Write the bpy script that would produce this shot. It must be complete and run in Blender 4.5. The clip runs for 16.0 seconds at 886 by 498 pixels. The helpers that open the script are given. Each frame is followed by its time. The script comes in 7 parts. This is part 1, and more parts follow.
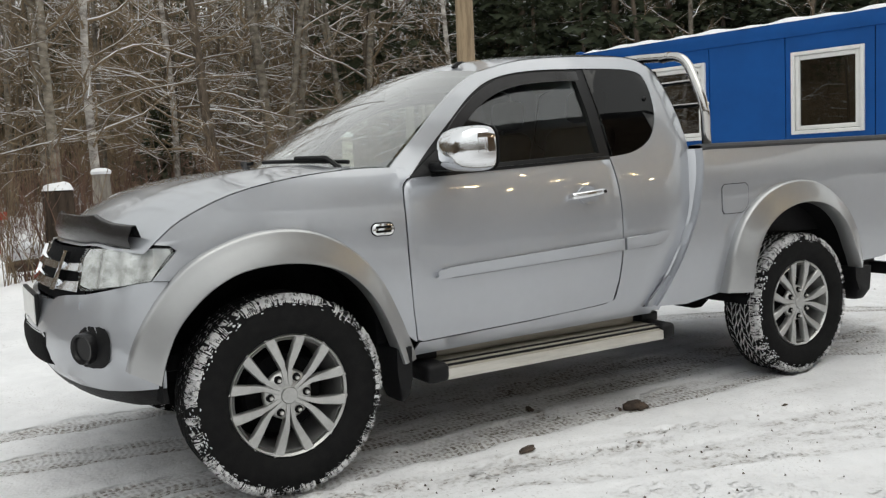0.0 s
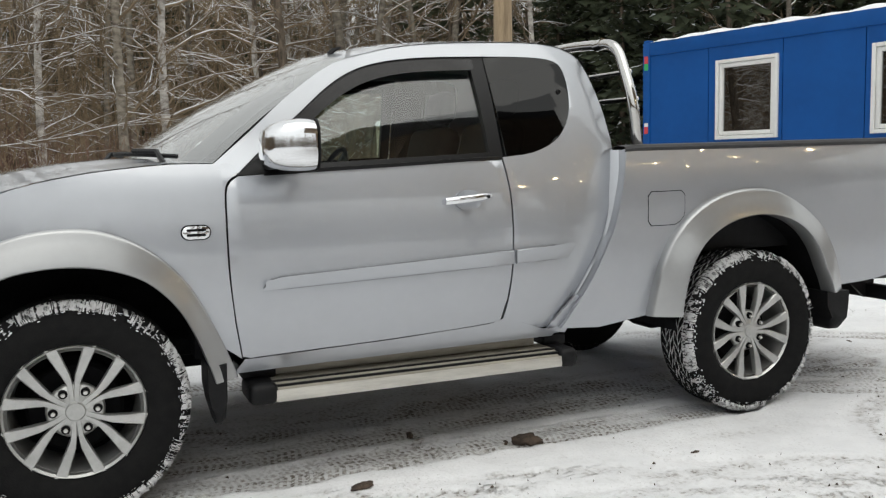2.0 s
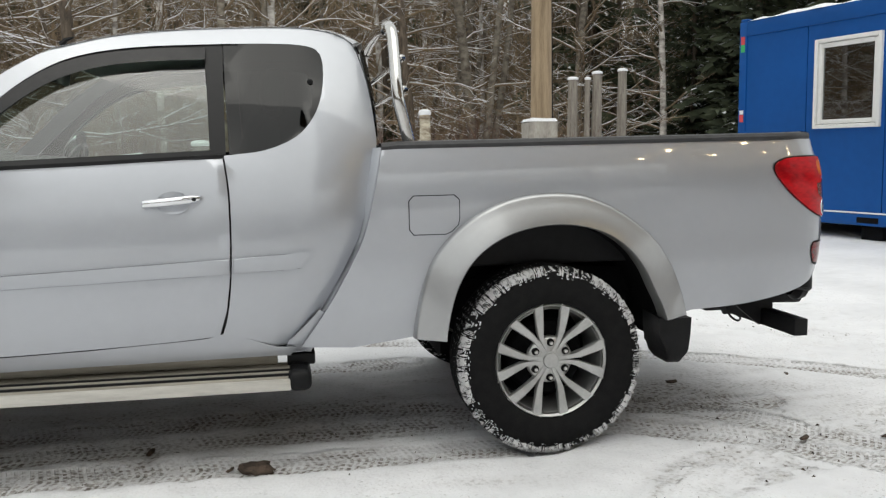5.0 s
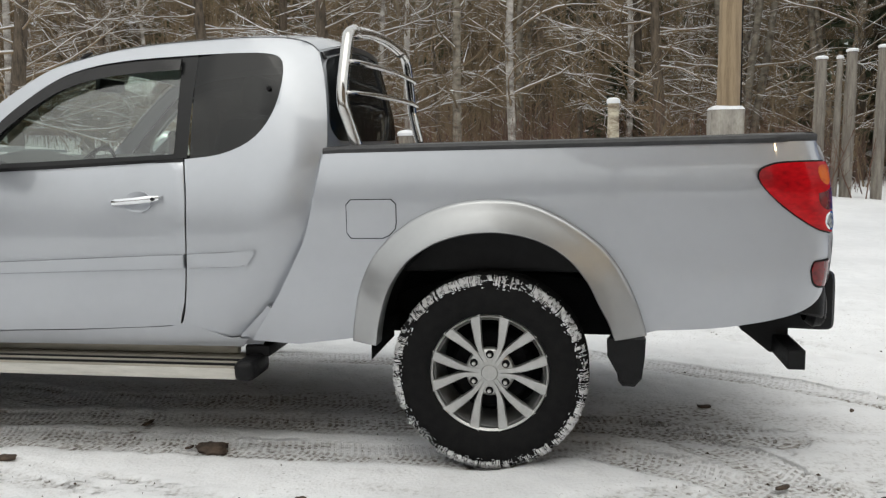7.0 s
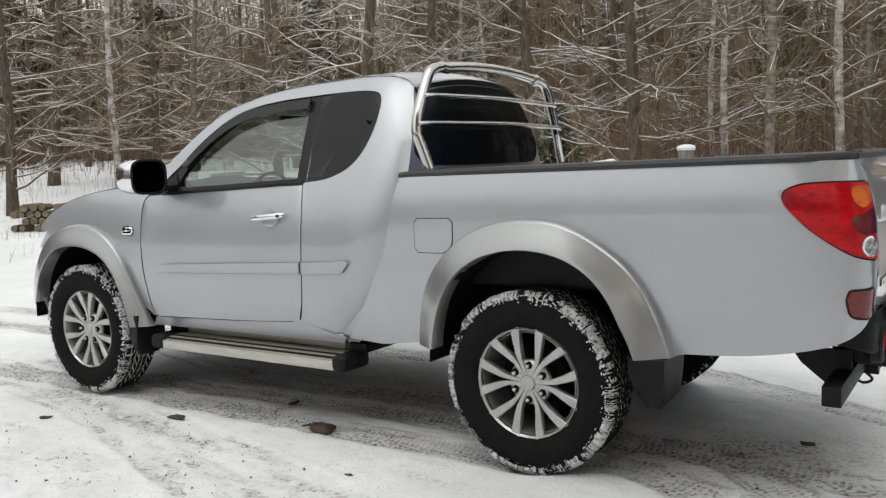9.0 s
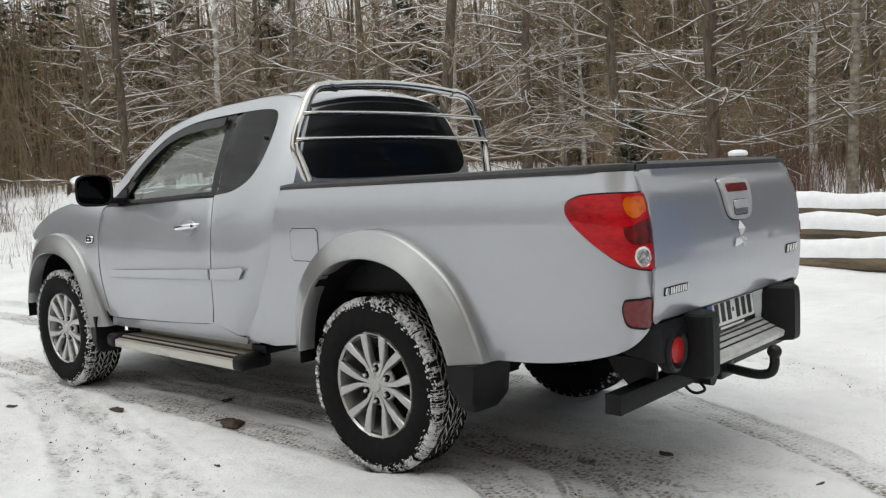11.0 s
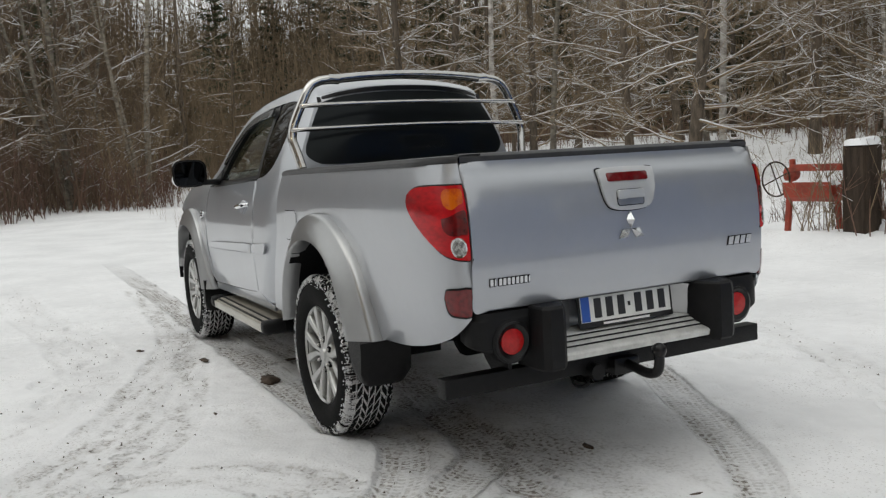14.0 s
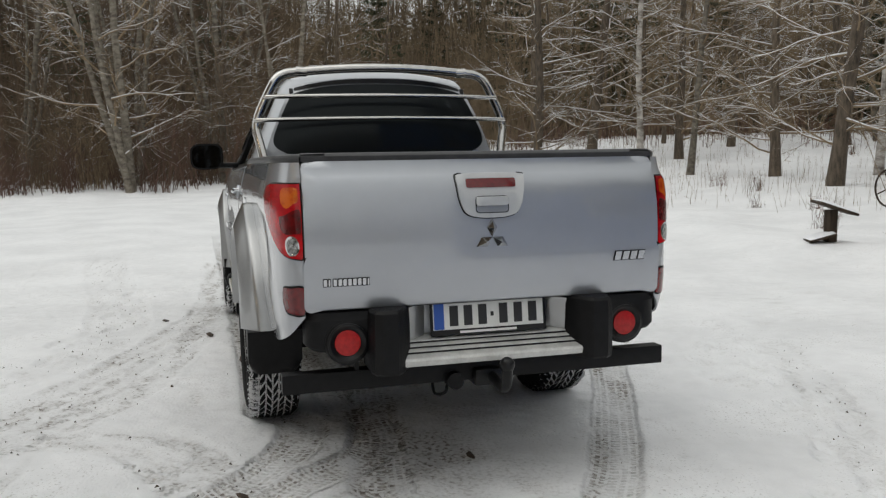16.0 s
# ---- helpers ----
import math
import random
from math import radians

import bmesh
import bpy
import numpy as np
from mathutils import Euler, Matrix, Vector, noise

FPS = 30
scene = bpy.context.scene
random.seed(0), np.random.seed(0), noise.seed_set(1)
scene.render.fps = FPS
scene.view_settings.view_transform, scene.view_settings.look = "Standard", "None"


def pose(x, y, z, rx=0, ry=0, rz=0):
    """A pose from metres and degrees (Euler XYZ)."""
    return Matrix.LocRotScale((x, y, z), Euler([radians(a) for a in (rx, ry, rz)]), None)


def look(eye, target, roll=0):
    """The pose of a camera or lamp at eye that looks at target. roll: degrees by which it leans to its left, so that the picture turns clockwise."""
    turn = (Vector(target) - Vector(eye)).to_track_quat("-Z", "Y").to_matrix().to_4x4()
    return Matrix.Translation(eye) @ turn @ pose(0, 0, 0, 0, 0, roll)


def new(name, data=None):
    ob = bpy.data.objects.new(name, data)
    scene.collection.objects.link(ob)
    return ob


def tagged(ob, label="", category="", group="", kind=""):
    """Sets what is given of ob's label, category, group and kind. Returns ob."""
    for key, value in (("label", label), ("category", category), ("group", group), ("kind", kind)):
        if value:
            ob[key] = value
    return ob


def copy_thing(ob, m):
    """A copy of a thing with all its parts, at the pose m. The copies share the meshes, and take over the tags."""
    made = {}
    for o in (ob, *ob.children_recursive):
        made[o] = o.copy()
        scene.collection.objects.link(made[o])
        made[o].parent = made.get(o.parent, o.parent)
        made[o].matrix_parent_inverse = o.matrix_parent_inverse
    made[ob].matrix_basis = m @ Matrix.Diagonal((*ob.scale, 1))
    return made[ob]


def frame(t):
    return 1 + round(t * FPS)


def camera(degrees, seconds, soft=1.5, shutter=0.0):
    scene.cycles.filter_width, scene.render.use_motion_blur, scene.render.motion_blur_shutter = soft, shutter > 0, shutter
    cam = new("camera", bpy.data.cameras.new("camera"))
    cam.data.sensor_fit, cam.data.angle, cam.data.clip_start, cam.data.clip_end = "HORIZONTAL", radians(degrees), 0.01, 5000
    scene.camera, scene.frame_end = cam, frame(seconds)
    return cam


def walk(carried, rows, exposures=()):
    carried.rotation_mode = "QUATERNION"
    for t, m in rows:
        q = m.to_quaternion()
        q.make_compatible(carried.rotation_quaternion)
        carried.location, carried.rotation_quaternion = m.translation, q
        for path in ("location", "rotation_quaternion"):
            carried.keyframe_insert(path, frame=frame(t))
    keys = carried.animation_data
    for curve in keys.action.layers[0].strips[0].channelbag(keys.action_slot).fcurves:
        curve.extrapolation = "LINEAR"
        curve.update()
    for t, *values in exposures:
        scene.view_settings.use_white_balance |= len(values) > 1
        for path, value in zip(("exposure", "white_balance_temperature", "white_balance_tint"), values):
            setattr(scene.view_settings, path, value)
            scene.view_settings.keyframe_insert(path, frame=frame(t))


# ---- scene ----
cam = camera(54.3, 16.0, 1.3)
PATH = [
    (0, (-1.118, -3.955, 1.209), (-0.108, -2.238, 1.028), -2.7),
    (0.5, (-0.846, -3.947, 1.214), (0.144, -2.22, 1.022), -2.6),
    (1, (-0.546, -4.028, 1.202), (0.321, -2.236, 1.013), -2.2),
    (1.5, (-0.252, -4.064, 1.203), (0.547, -2.241, 1.009), -1.4),
    (2, (0.053, -4.064, 1.217), (0.823, -2.229, 1.019), -1.2),
    (2.5, (0.359, -4.118, 1.218), (1.084, -2.265, 1.013), -0.3),
    (3, (0.647, -4.169, 1.216), (1.304, -2.291, 1.008), -0.1),
    (3.5, (0.965, -4.162, 1.216), (1.549, -2.262, 0.997), -0.4),
    (4, (1.295, -4.22, 1.214), (1.824, -2.304, 0.991), -0.7),
    (4.5, (1.599, -4.24, 1.225), (2.032, -2.3, 1.004), -0.7),
    (5, (1.943, -4.191, 1.237), (2.303, -2.237, 1.015), -0.8),
    (5.2, (2.066, -4.186, 1.235), (2.4, -2.227, 1.016), -0.7),
    (7.3, (3.561, -4.152, 1.302), (3.128, -2.216, 1.049), -0.6),
    (7.5, (3.683, -4.124, 1.279), (3.186, -2.203, 1.031), -0.3),
    (8, (4.001, -4.061, 1.299), (3.405, -2.169, 1.046), -0.3),
    (8.5, (4.355, -4.043, 1.303), (3.491, -2.256, 1.056), -0.7),
    (8.7, (4.487, -4.036, 1.314), (3.51, -2.305, 1.089), -1.5),
    (10.8, (5.638, -3.469, 1.275), (4.332, -1.964, 1.104), -2.3),
    (11, (5.755, -3.421, 1.291), (4.424, -1.937, 1.12), -2.6),
    (11.5, (6.073, -3.278, 1.287), (4.667, -1.865, 1.117), -2.5),
    (12, (6.285, -3.072, 1.271), (4.786, -1.759, 1.102), -2.4),
    (12.5, (6.498, -2.866, 1.277), (4.953, -1.609, 1.099), -2.8),
    (13, (6.736, -2.665, 1.277), (5.097, -1.531, 1.101), -2.7),
    (13.5, (6.864, -2.436, 1.267), (5.134, -1.454, 1.067), -3.0),
    (14, (6.968, -2.174, 1.292), (5.195, -1.272, 1.086), -3.2),
    (14.5, (7.124, -1.889, 1.292), (5.287, -1.127, 1.081), -2.8),
    (15, (7.211, -1.631, 1.288), (5.336, -0.969, 1.075), -2.2),
    (15.5, (7.278, -1.344, 1.302), (5.383, -0.743, 1.085), -1.6),
    (16, (7.385, -1.062, 1.31), (5.473, -0.521, 1.084), -0.8),
]
walk(cam, [(t, look(eye, target, roll)) for t, eye, target, roll in PATH],
     [(0, 0.30, 6600, 6), (1.5, 0.38, 6600, 6), (5, 0.43, 6600, 6), (8.5, 0.38, 6620, 6), (11, 0.36, 6620, 6), (12.5, 0.32, 6620, 6), (13.5, 0.12, 6620, 6), (16, 0.0, 6620, 6)])

# ---- light ----
world = bpy.data.worlds.new("overcast_sky")
scene.world = world
world.use_nodes = True
wn = world.node_tree
wn.nodes.clear()
sky = wn.nodes.new("ShaderNodeTexSky")
sky.sky_type = "NISHITA"
sky.sun_disc = False
sky.sun_elevation, sky.sun_rotation = radians(55), radians(200)
sky.dust_density, sky.air_density = 4.0, 1.0
grey = wn.nodes.new("ShaderNodeHueSaturation")
grey.inputs["Saturation"].default_value = 0.22
wbg = wn.nodes.new("ShaderNodeBackground")
wbg.inputs["Strength"].default_value = 0.135
wout = wn.nodes.new("ShaderNodeOutputWorld")
wn.links.new(sky.outputs[0], grey.inputs["Color"])
veil = wn.nodes.new("ShaderNodeMix")  # an even cloud cover over the clear sky's gradient
veil.data_type = "RGBA"
veil.inputs["Factor"].default_value = 0.8
veil.inputs["B"].default_value = (5.8, 5.85, 5.95, 1)
wn.links.new(grey.outputs[0], veil.inputs["A"])
wn.links.new(veil.outputs["Result"], wbg.inputs["Color"])
wn.links.new(wbg.outputs[0], wout.inputs["Surface"])
sun_data = bpy.data.lights.new("sun", "SUN")
sun_data.energy, sun_data.angle, sun_data.color = 0.6, radians(60), (1.0, 0.97, 0.93)
sun = new("sun", sun_data)
sun.matrix_world = look((1.5, -2.5, 9), (0, 0, 0))


# ---- materials ----
def mat(name, color, rough=0.6, metal=0.0, noise_scale=0, amount=0.25, bump=0.0, bump_scale=0, coat=0.0, spec=0.5, color2=None,
        per_object=0.0, stretch=(1, 1, 1)):
    m = bpy.data.materials.new(name)
    m.use_nodes = True
    nt = m.node_tree
    b = nt.nodes["Principled BSDF"]
    b.inputs["Base Color"].default_value = (*color, 1)
    b.inputs["Roughness"].default_value = rough
    b.inputs["Metallic"].default_value = metal
    b.inputs["Coat Weight"].default_value = coat
    b.inputs["Coat Roughness"].default_value = 0.03
    b.inputs["Specular IOR Level"].default_value = spec
    co = nt.nodes.new("ShaderNodeTexCoord")
    mp = nt.nodes.new("ShaderNodeMapping")
    mp.inputs["Scale"].default_value = stretch
    nt.links.new(co.outputs["Object"], mp.inputs["Vector"])
    if noise_scale:
        n1 = nt.nodes.new("ShaderNodeTexNoise")
        n1.inputs["Scale"].default_value = noise_scale
        n1.inputs["Detail"].default_value = 8
        nt.links.new(mp.outputs[0], n1.inputs["Vector"])
        n2 = nt.nodes.new("ShaderNodeTexNoise")
        n2.inputs["Scale"].default_value = noise_scale * 7.3
        n2.inputs["Detail"].default_value = 4
        nt.links.new(mp.outputs[0], n2.inputs["Vector"])
        add = nt.nodes.new("ShaderNodeMath")
        add.operation = "MULTIPLY_ADD"
        add.inputs[1].default_value = 0.4
        nt.links.new(n2.outputs["Fac"], add.inputs[0])
        nt.links.new(n1.outputs["Fac"], add.inputs[2])
        ramp = nt.nodes.new("ShaderNodeValToRGB")
        c2 = color2 or tuple(c * (1 - amount) for c in color)
        ramp.color_ramp.elements[0].position, ramp.color_ramp.elements[1].position = 0.5, 0.85
        ramp.color_ramp.elements[0].color = (*c2, 1)
        ramp.color_ramp.elements[1].color = (*color, 1)
        nt.links.new(add.outputs[0], ramp.inputs["Fac"])
        last = ramp.outputs["Color"]
        if per_object:
            info = nt.nodes.new("ShaderNodeObjectInfo")
            rng = nt.nodes.new("ShaderNodeMapRange")
            rng.inputs["To Min"].default_value, rng.inputs["To Max"].default_value = 1 - per_object, 1 + per_object
            nt.links.new(info.outputs["Random"], rng.inputs["Value"])
            hs = nt.nodes.new("ShaderNodeHueSaturation")
            nt.links.new(rng.outputs[0], hs.inputs["Value"])
            nt.links.new(last, hs.inputs["Color"])
            last = hs.outputs["Color"]
        nt.links.new(last, b.inputs["Base Color"])
    if bump:
        n3 = nt.nodes.new("ShaderNodeTexNoise")
        n3.inputs["Scale"].default_value = bump_scale
        n3.inputs["Detail"].default_value = 6
        nt.links.new(mp.outputs[0], n3.inputs["Vector"])
        bp = nt.nodes.new("ShaderNodeBump")
        bp.inputs["Strength"].default_value = bump
        bp.inputs["Distance"].default_value = 0.01
        nt.links.new(n3.outputs["Fac"], bp.inputs["Height"])
        nt.links.new(bp.outputs[0], b.inputs["Normal"])
    return m


def glass(name, tint, gloss=1.0, face=0.07, haze=0.0, power=4.0):
    """Thin clear sheet: mirrors little face on and much at a glancing angle, alike from both sides."""
    m = bpy.data.materials.new(name)
    m.use_nodes = True
    nt = m.node_tree
    nt.nodes.clear()
    out = nt.nodes.new("ShaderNodeOutputMaterial")
    mix = nt.nodes.new("ShaderNodeMixShader")
    lw = nt.nodes.new("ShaderNodeLayerWeight")
    lw.inputs["Blend"].default_value = 0.5
    pw = nt.nodes.new("ShaderNodeMath")
    pw.operation = "POWER"
    pw.inputs[1].default_value = power
    nt.links.new(lw.outputs["Facing"], pw.inputs[0])
    fr = nt.nodes.new("ShaderNodeMapRange")
    fr.inputs["To Min"].default_value, fr.inputs["To Max"].default_value = face, 1.0
    nt.links.new(pw.outputs[0], fr.inputs["Value"])
    tr = nt.nodes.new("ShaderNodeBsdfTransparent")
    tr.inputs["Color"].default_value = (*tint, 1)
    gl = nt.nodes.new("ShaderNodeBsdfGlossy")
    gl.inputs["Roughness"].default_value = 0.01
    gl.inputs["Color"].default_value = (gloss, gloss, gloss, 1)
    nt.links.new(fr.outputs[0], mix.inputs[0])
    nt.links.new(tr.outputs[0], mix.inputs[1])
    nt.links.new(gl.outputs[0], mix.inputs[2])
    last = mix.outputs[0]
    if haze:  # an uneven pale veil, brightening the glass as reflected sky would
        df = nt.nodes.new("ShaderNodeBsdfDiffuse")
        df.inputs["Color"].default_value = (0.62, 0.64, 0.65, 1)
        tx = nt.nodes.new("ShaderNodeTexNoise")
        tx.inputs["Scale"].default_value, tx.inputs["Detail"].default_value = 6, 6
        mr = nt.nodes.new("ShaderNodeMapRange")
        mr.inputs["To Min"].default_value, mr.inputs["To Max"].default_value = haze * 0.5, haze * 1.5
        nt.links.new(tx.outputs["Fac"], mr.inputs["Value"])
        m2 = nt.nodes.new("ShaderNodeMixShader")
        nt.links.new(mr.outputs[0], m2.inputs[0])
        nt.links.new(last, m2.inputs[1])
        nt.links.new(df.outputs[0], m2.inputs[2])
        last = m2.outputs[0]
    nt.links.new(last, out.inputs["Surface"])
    return m


M_PAINT = mat("silver_metallic_paint", (0.445, 0.462, 0.497), 0.40, 0.72, 3.0, 0.05, 0.012, 900, coat=1.0)
M_PAINT.node_tree.nodes["Principled BSDF"].inputs["Coat IOR"].default_value = 1.7
M_TRIM_PAINT = mat("silver_flare_paint", (0.40, 0.405, 0.41), 0.32, 0.78, 5.0, 0.06, 0.02, 900, coat=0.9)
M_BLACK = mat("black_plastic", (0.008, 0.008, 0.009), 0.48, 0, 30, 0.4, 0.15, 400, spec=0.22)
M_GLOSSBLACK = mat("gloss_black_trim", (0.009, 0.009, 0.010), 0.30, 0, 12, 0.3, spec=0.3)
M_RAIL = mat("bed_rail_plastic", (0.035, 0.035, 0.038), 0.45, 0, 20, 0.4, 0.1, 300)
M_VISOR = mat("smoked_visor", (0.020, 0.019, 0.020), 0.25, 0, 10, 0.3, spec=0.35)
M_WELL = mat("wheel_well_liner", (0.009, 0.009, 0.010), 0.9, 0, 8, 0.5, 0.3, 60, spec=0.1)
M_RUBBER = mat("tyre_rubber", (0.008, 0.008, 0.0085), 0.85, 0, 25, 0.4, 0.2, 150, color2=(0.012, 0.012, 0.012), spec=0.12)
M_RIM = mat("alloy_silver", (0.52, 0.52, 0.51), 0.34, 0.8, 14, 0.18, 0.05, 200, coat=0.3)
M_RIMDARK = mat("brake_iron", (0.05, 0.047, 0.044), 0.7, 0.4, 20, 0.5, 0.3, 120)
M_CHROME = mat("chrome", (0.82, 0.83, 0.85), 0.06, 1.0)
M_STEEL = mat("polished_steel_tube", (0.60, 0.59, 0.57), 0.13, 1.0, 10, 0.15, 0.02, 80)
M_ALU = mat("anodised_aluminium", (0.62, 0.60, 0.55), 0.42, 0.6, 18, 0.2, 0.08, 220, stretch=(0.3, 3, 3))
M_ALUDIRT = mat("dirty_aluminium", (0.42, 0.39, 0.33), 0.55, 0.35, 9, 0.4, 0.1, 150, stretch=(0.3, 3, 3))
M_STEP = mat("ribbed_step_alu", (0.68, 0.68, 0.66), 0.4, 0.4, 16, 0.25, 0.06, 200)
M_GLASS = glass("door_glass", (0.74, 0.83, 0.77), 1.0, 0.11)
M_WSCREEN = glass("windscreen_glass", (0.82, 0.88, 0.84), 1.0, 0.16, 0.012, 2.0)
M_PRIVACY = glass("privacy_glass", (0.045, 0.045, 0.05), 0.45, 0.08)
M_REARGLASS = glass("rear_tinted_glass", (0.20, 0.21, 0.21), 0.28, 0.03)
M_SEAT = mat("seat_fabric", (0.035, 0.035, 0.038), 0.9, 0, 40, 0.4)
M_DASH = mat("dash_plastic", (0.05, 0.05, 0.052), 0.6, 0, 30, 0.3, 0.2, 300)
M_RED = mat("red_lens", (0.60, 0.006, 0.012), 0.16, 0, 5, 0.7, 0.12, 30, coat=0.4, spec=0.15, color2=(0.22, 0.003, 0.006), stretch=(1.0, 1.0, 2.2))
M_REDDEEP = mat("deep_red_lens", (0.16, 0.002, 0.004), 0.12, 0, 30, 0.6, 0.25, 60, coat=0.9, spec=0.3, color2=(0.05, 0.001, 0.002))
M_AMBER = mat("amber_lens", (0.60, 0.12, 0.004), 0.15, 0, 22, 0.6, 0.3, 70, coat=0.4, spec=0.2, color2=(0.36, 0.02, 0.005))
M_REFLECTOR = mat("red_reflector", (0.17, 0.004, 0.006), 0.2, 0, 60, 0.5, 0.1, 200, coat=1.0, spec=0.3)
M_ROUNDRED = mat("bright_red_reflector", (0.48, 0.012, 0.012), 0.25, 0, 70, 0.3, 0.3, 200, coat=0.3, spec=0.3)
M_CORE = mat("faceted_lamp_core", (0.70, 0.71, 0.70), 0.12, 0.8, 60, 0, 0.6, 120, color2=(0.04, 0.04, 0.042), coat=1.0)
M_HEADBOWL = mat("cloudy_reflector_bowl", (0.88, 0.89, 0.88), 0.25, 0.55, 26, 0.15, 0.5, 34, color2=(0.42, 0.43, 0.42))
M_LENS = glass("headlight_lens", (0.97, 0.98, 0.98))
M_PLATE = mat("plate_white", (0.78, 0.78, 0.76), 0.4, 0, 20, 0.08)
M_PLATEBLUE = mat("plate_blue", (0.03, 0.10, 0.42), 0.4)
M_BADGE = mat("badge_chrome", (0.62, 0.63, 0.65), 0.10, 1.0, 40, 0.15)
M_BEZEL = mat("satin_silver_plastic", (0.56, 0.57, 0.585), 0.38, 0.35, 20, 0.06, 0.02, 400, coat=0.4)
M_INK = mat("plate_ink", (0.02, 0.02, 0.022), 0.5)


def snow_mat(name, color, dark, scale, glint=0.3):
    return mat(name, color, 0.75, 0, scale, 0.1, 0.5, scale * 6, color2=dark, spec=glint)


M_SNOW = snow_mat("fresh_snow", (0.84, 0.85, 0.87), (0.76, 0.77, 0.80), 9)
M_TREESNOW = snow_mat("branch_snow", (0.82, 0.83, 0.86), (0.70, 0.72, 0.75), 5)
M_TREADSNOW = mat("packed_snow_in_tread", (0.70, 0.70, 0.71), 0.7, 0, 130, 0, 0.6, 300, color2=(0.02, 0.02, 0.02))
M_CAKED = mat("caked_shoulder_snow", (0.74, 0.74, 0.75), 0.75, 0, 55, 0, 0.8, 260, color2=(0.03, 0.03, 0.03))
M_CAKED.node_tree.nodes["Color Ramp"].color_ramp.elements[0].position = 0.52
M_CAKED.node_tree.nodes["Color Ramp"].color_ramp.elements[1].position = 0.68
M_TREADSNOW.node_tree.nodes["Color Ramp"].color_ramp.elements[0].position = 0.58
M_TREADSNOW.node_tree.nodes["Color Ramp"].color_ramp.elements[1].position = 0.64


# ---- geometry helpers ----
def spl(pts):
    """A smooth curve through (a, b) pairs, as a function of a; b may be a tuple."""
    a = [p[0] for p in pts]
    b = [np.atleast_1d(np.array(p[1], float)) for p in pts]
    m = []
    for i in range(len(a)):
        if i == 0:
            m.append((b[1] - b[0]) / (a[1] - a[0]))
        elif i == len(a) - 1:
            m.append((b[-1] - b[-2]) / (a[-1] - a[-2]))
        else:
            d0, d1 = (b[i] - b[i - 1]) / (a[i] - a[i - 1]), (b[i + 1] - b[i]) / (a[i + 1] - a[i])
            m.append(np.where(d0 * d1 > 0, 2 * d0 * d1 / np.where(d0 + d1 == 0, 1, d0 + d1), 0))

    def f(t):
        t = min(max(t, a[0]), a[-1])
        i = 0
        while i < len(a) - 2 and t > a[i + 1]:
            i += 1
        h = a[i + 1] - a[i]
        s = (t - a[i]) / h
        r = ((1 + 2 * s) * (1 - s) ** 2 * b[i] + s * (1 - s) ** 2 * h * m[i] + s * s * (3 - 2 * s) * b[i + 1] + s * s * (s - 1) * h * m[i + 1])
        return float(r[0]) if len(r) == 1 else r
    return f


def smooth(pts, n=5):
    """Catmull-Rom through points of any dimension."""
    p = [np.array(q, float) for q in pts]
    p = [2 * p[0] - p[1]] + p + [2 * p[-1] - p[-2]]
    out = []
    for i in range(1, len(p) - 2):
        for k in range(n):
            t = k / n
            out.append(0.5 * (2 * p[i] + (p[i + 1] - p[i - 1]) * t + (2 * p[i - 1] - 5 * p[i] + 4 * p[i + 1] - p[i + 2]) * t * t
                              + (3 * p[i] - p[i - 1] - 3 * p[i + 1] + p[i + 2]) * t ** 3))
    out.append(p[-2])
    return [tuple(float(c) for c in q) for q in out]


def finish(me, angle=40):
    me.shade_smooth()
    me.set_sharp_from_angle(angle=radians(angle))


def part(name, bm, material, parent=None, label="", angle=40):
    me = bpy.data.meshes.new(name)
    bm.to_mesh(me)
    bm.free()
    finish(me, angle)
    me.materials.append(material)
    ob = new(name, me)
    ob.parent = parent
    if label:
        tagged(ob, label)
    return ob


def raw(name, verts, faces, material, parent=None, label="", angle=40):
    me = bpy.data.meshes.new(name)
    me.from_pydata([tuple(v) for v in verts], [], faces)
    me.update()
    finish(me, angle)
    me.materials.append(material)
    ob = new(name, me)
    ob.parent = parent
    if label:
        tagged(ob, label)
    return ob


def thing(name, label, category, group="", at=(0, 0, 0), rz=0, kind=""):
    ob = new(name)
    ob.empty_display_size = 0.1
    ob.matrix_world = pose(*at, 0, 0, rz)
    return tagged(ob, label, category, group, kind)


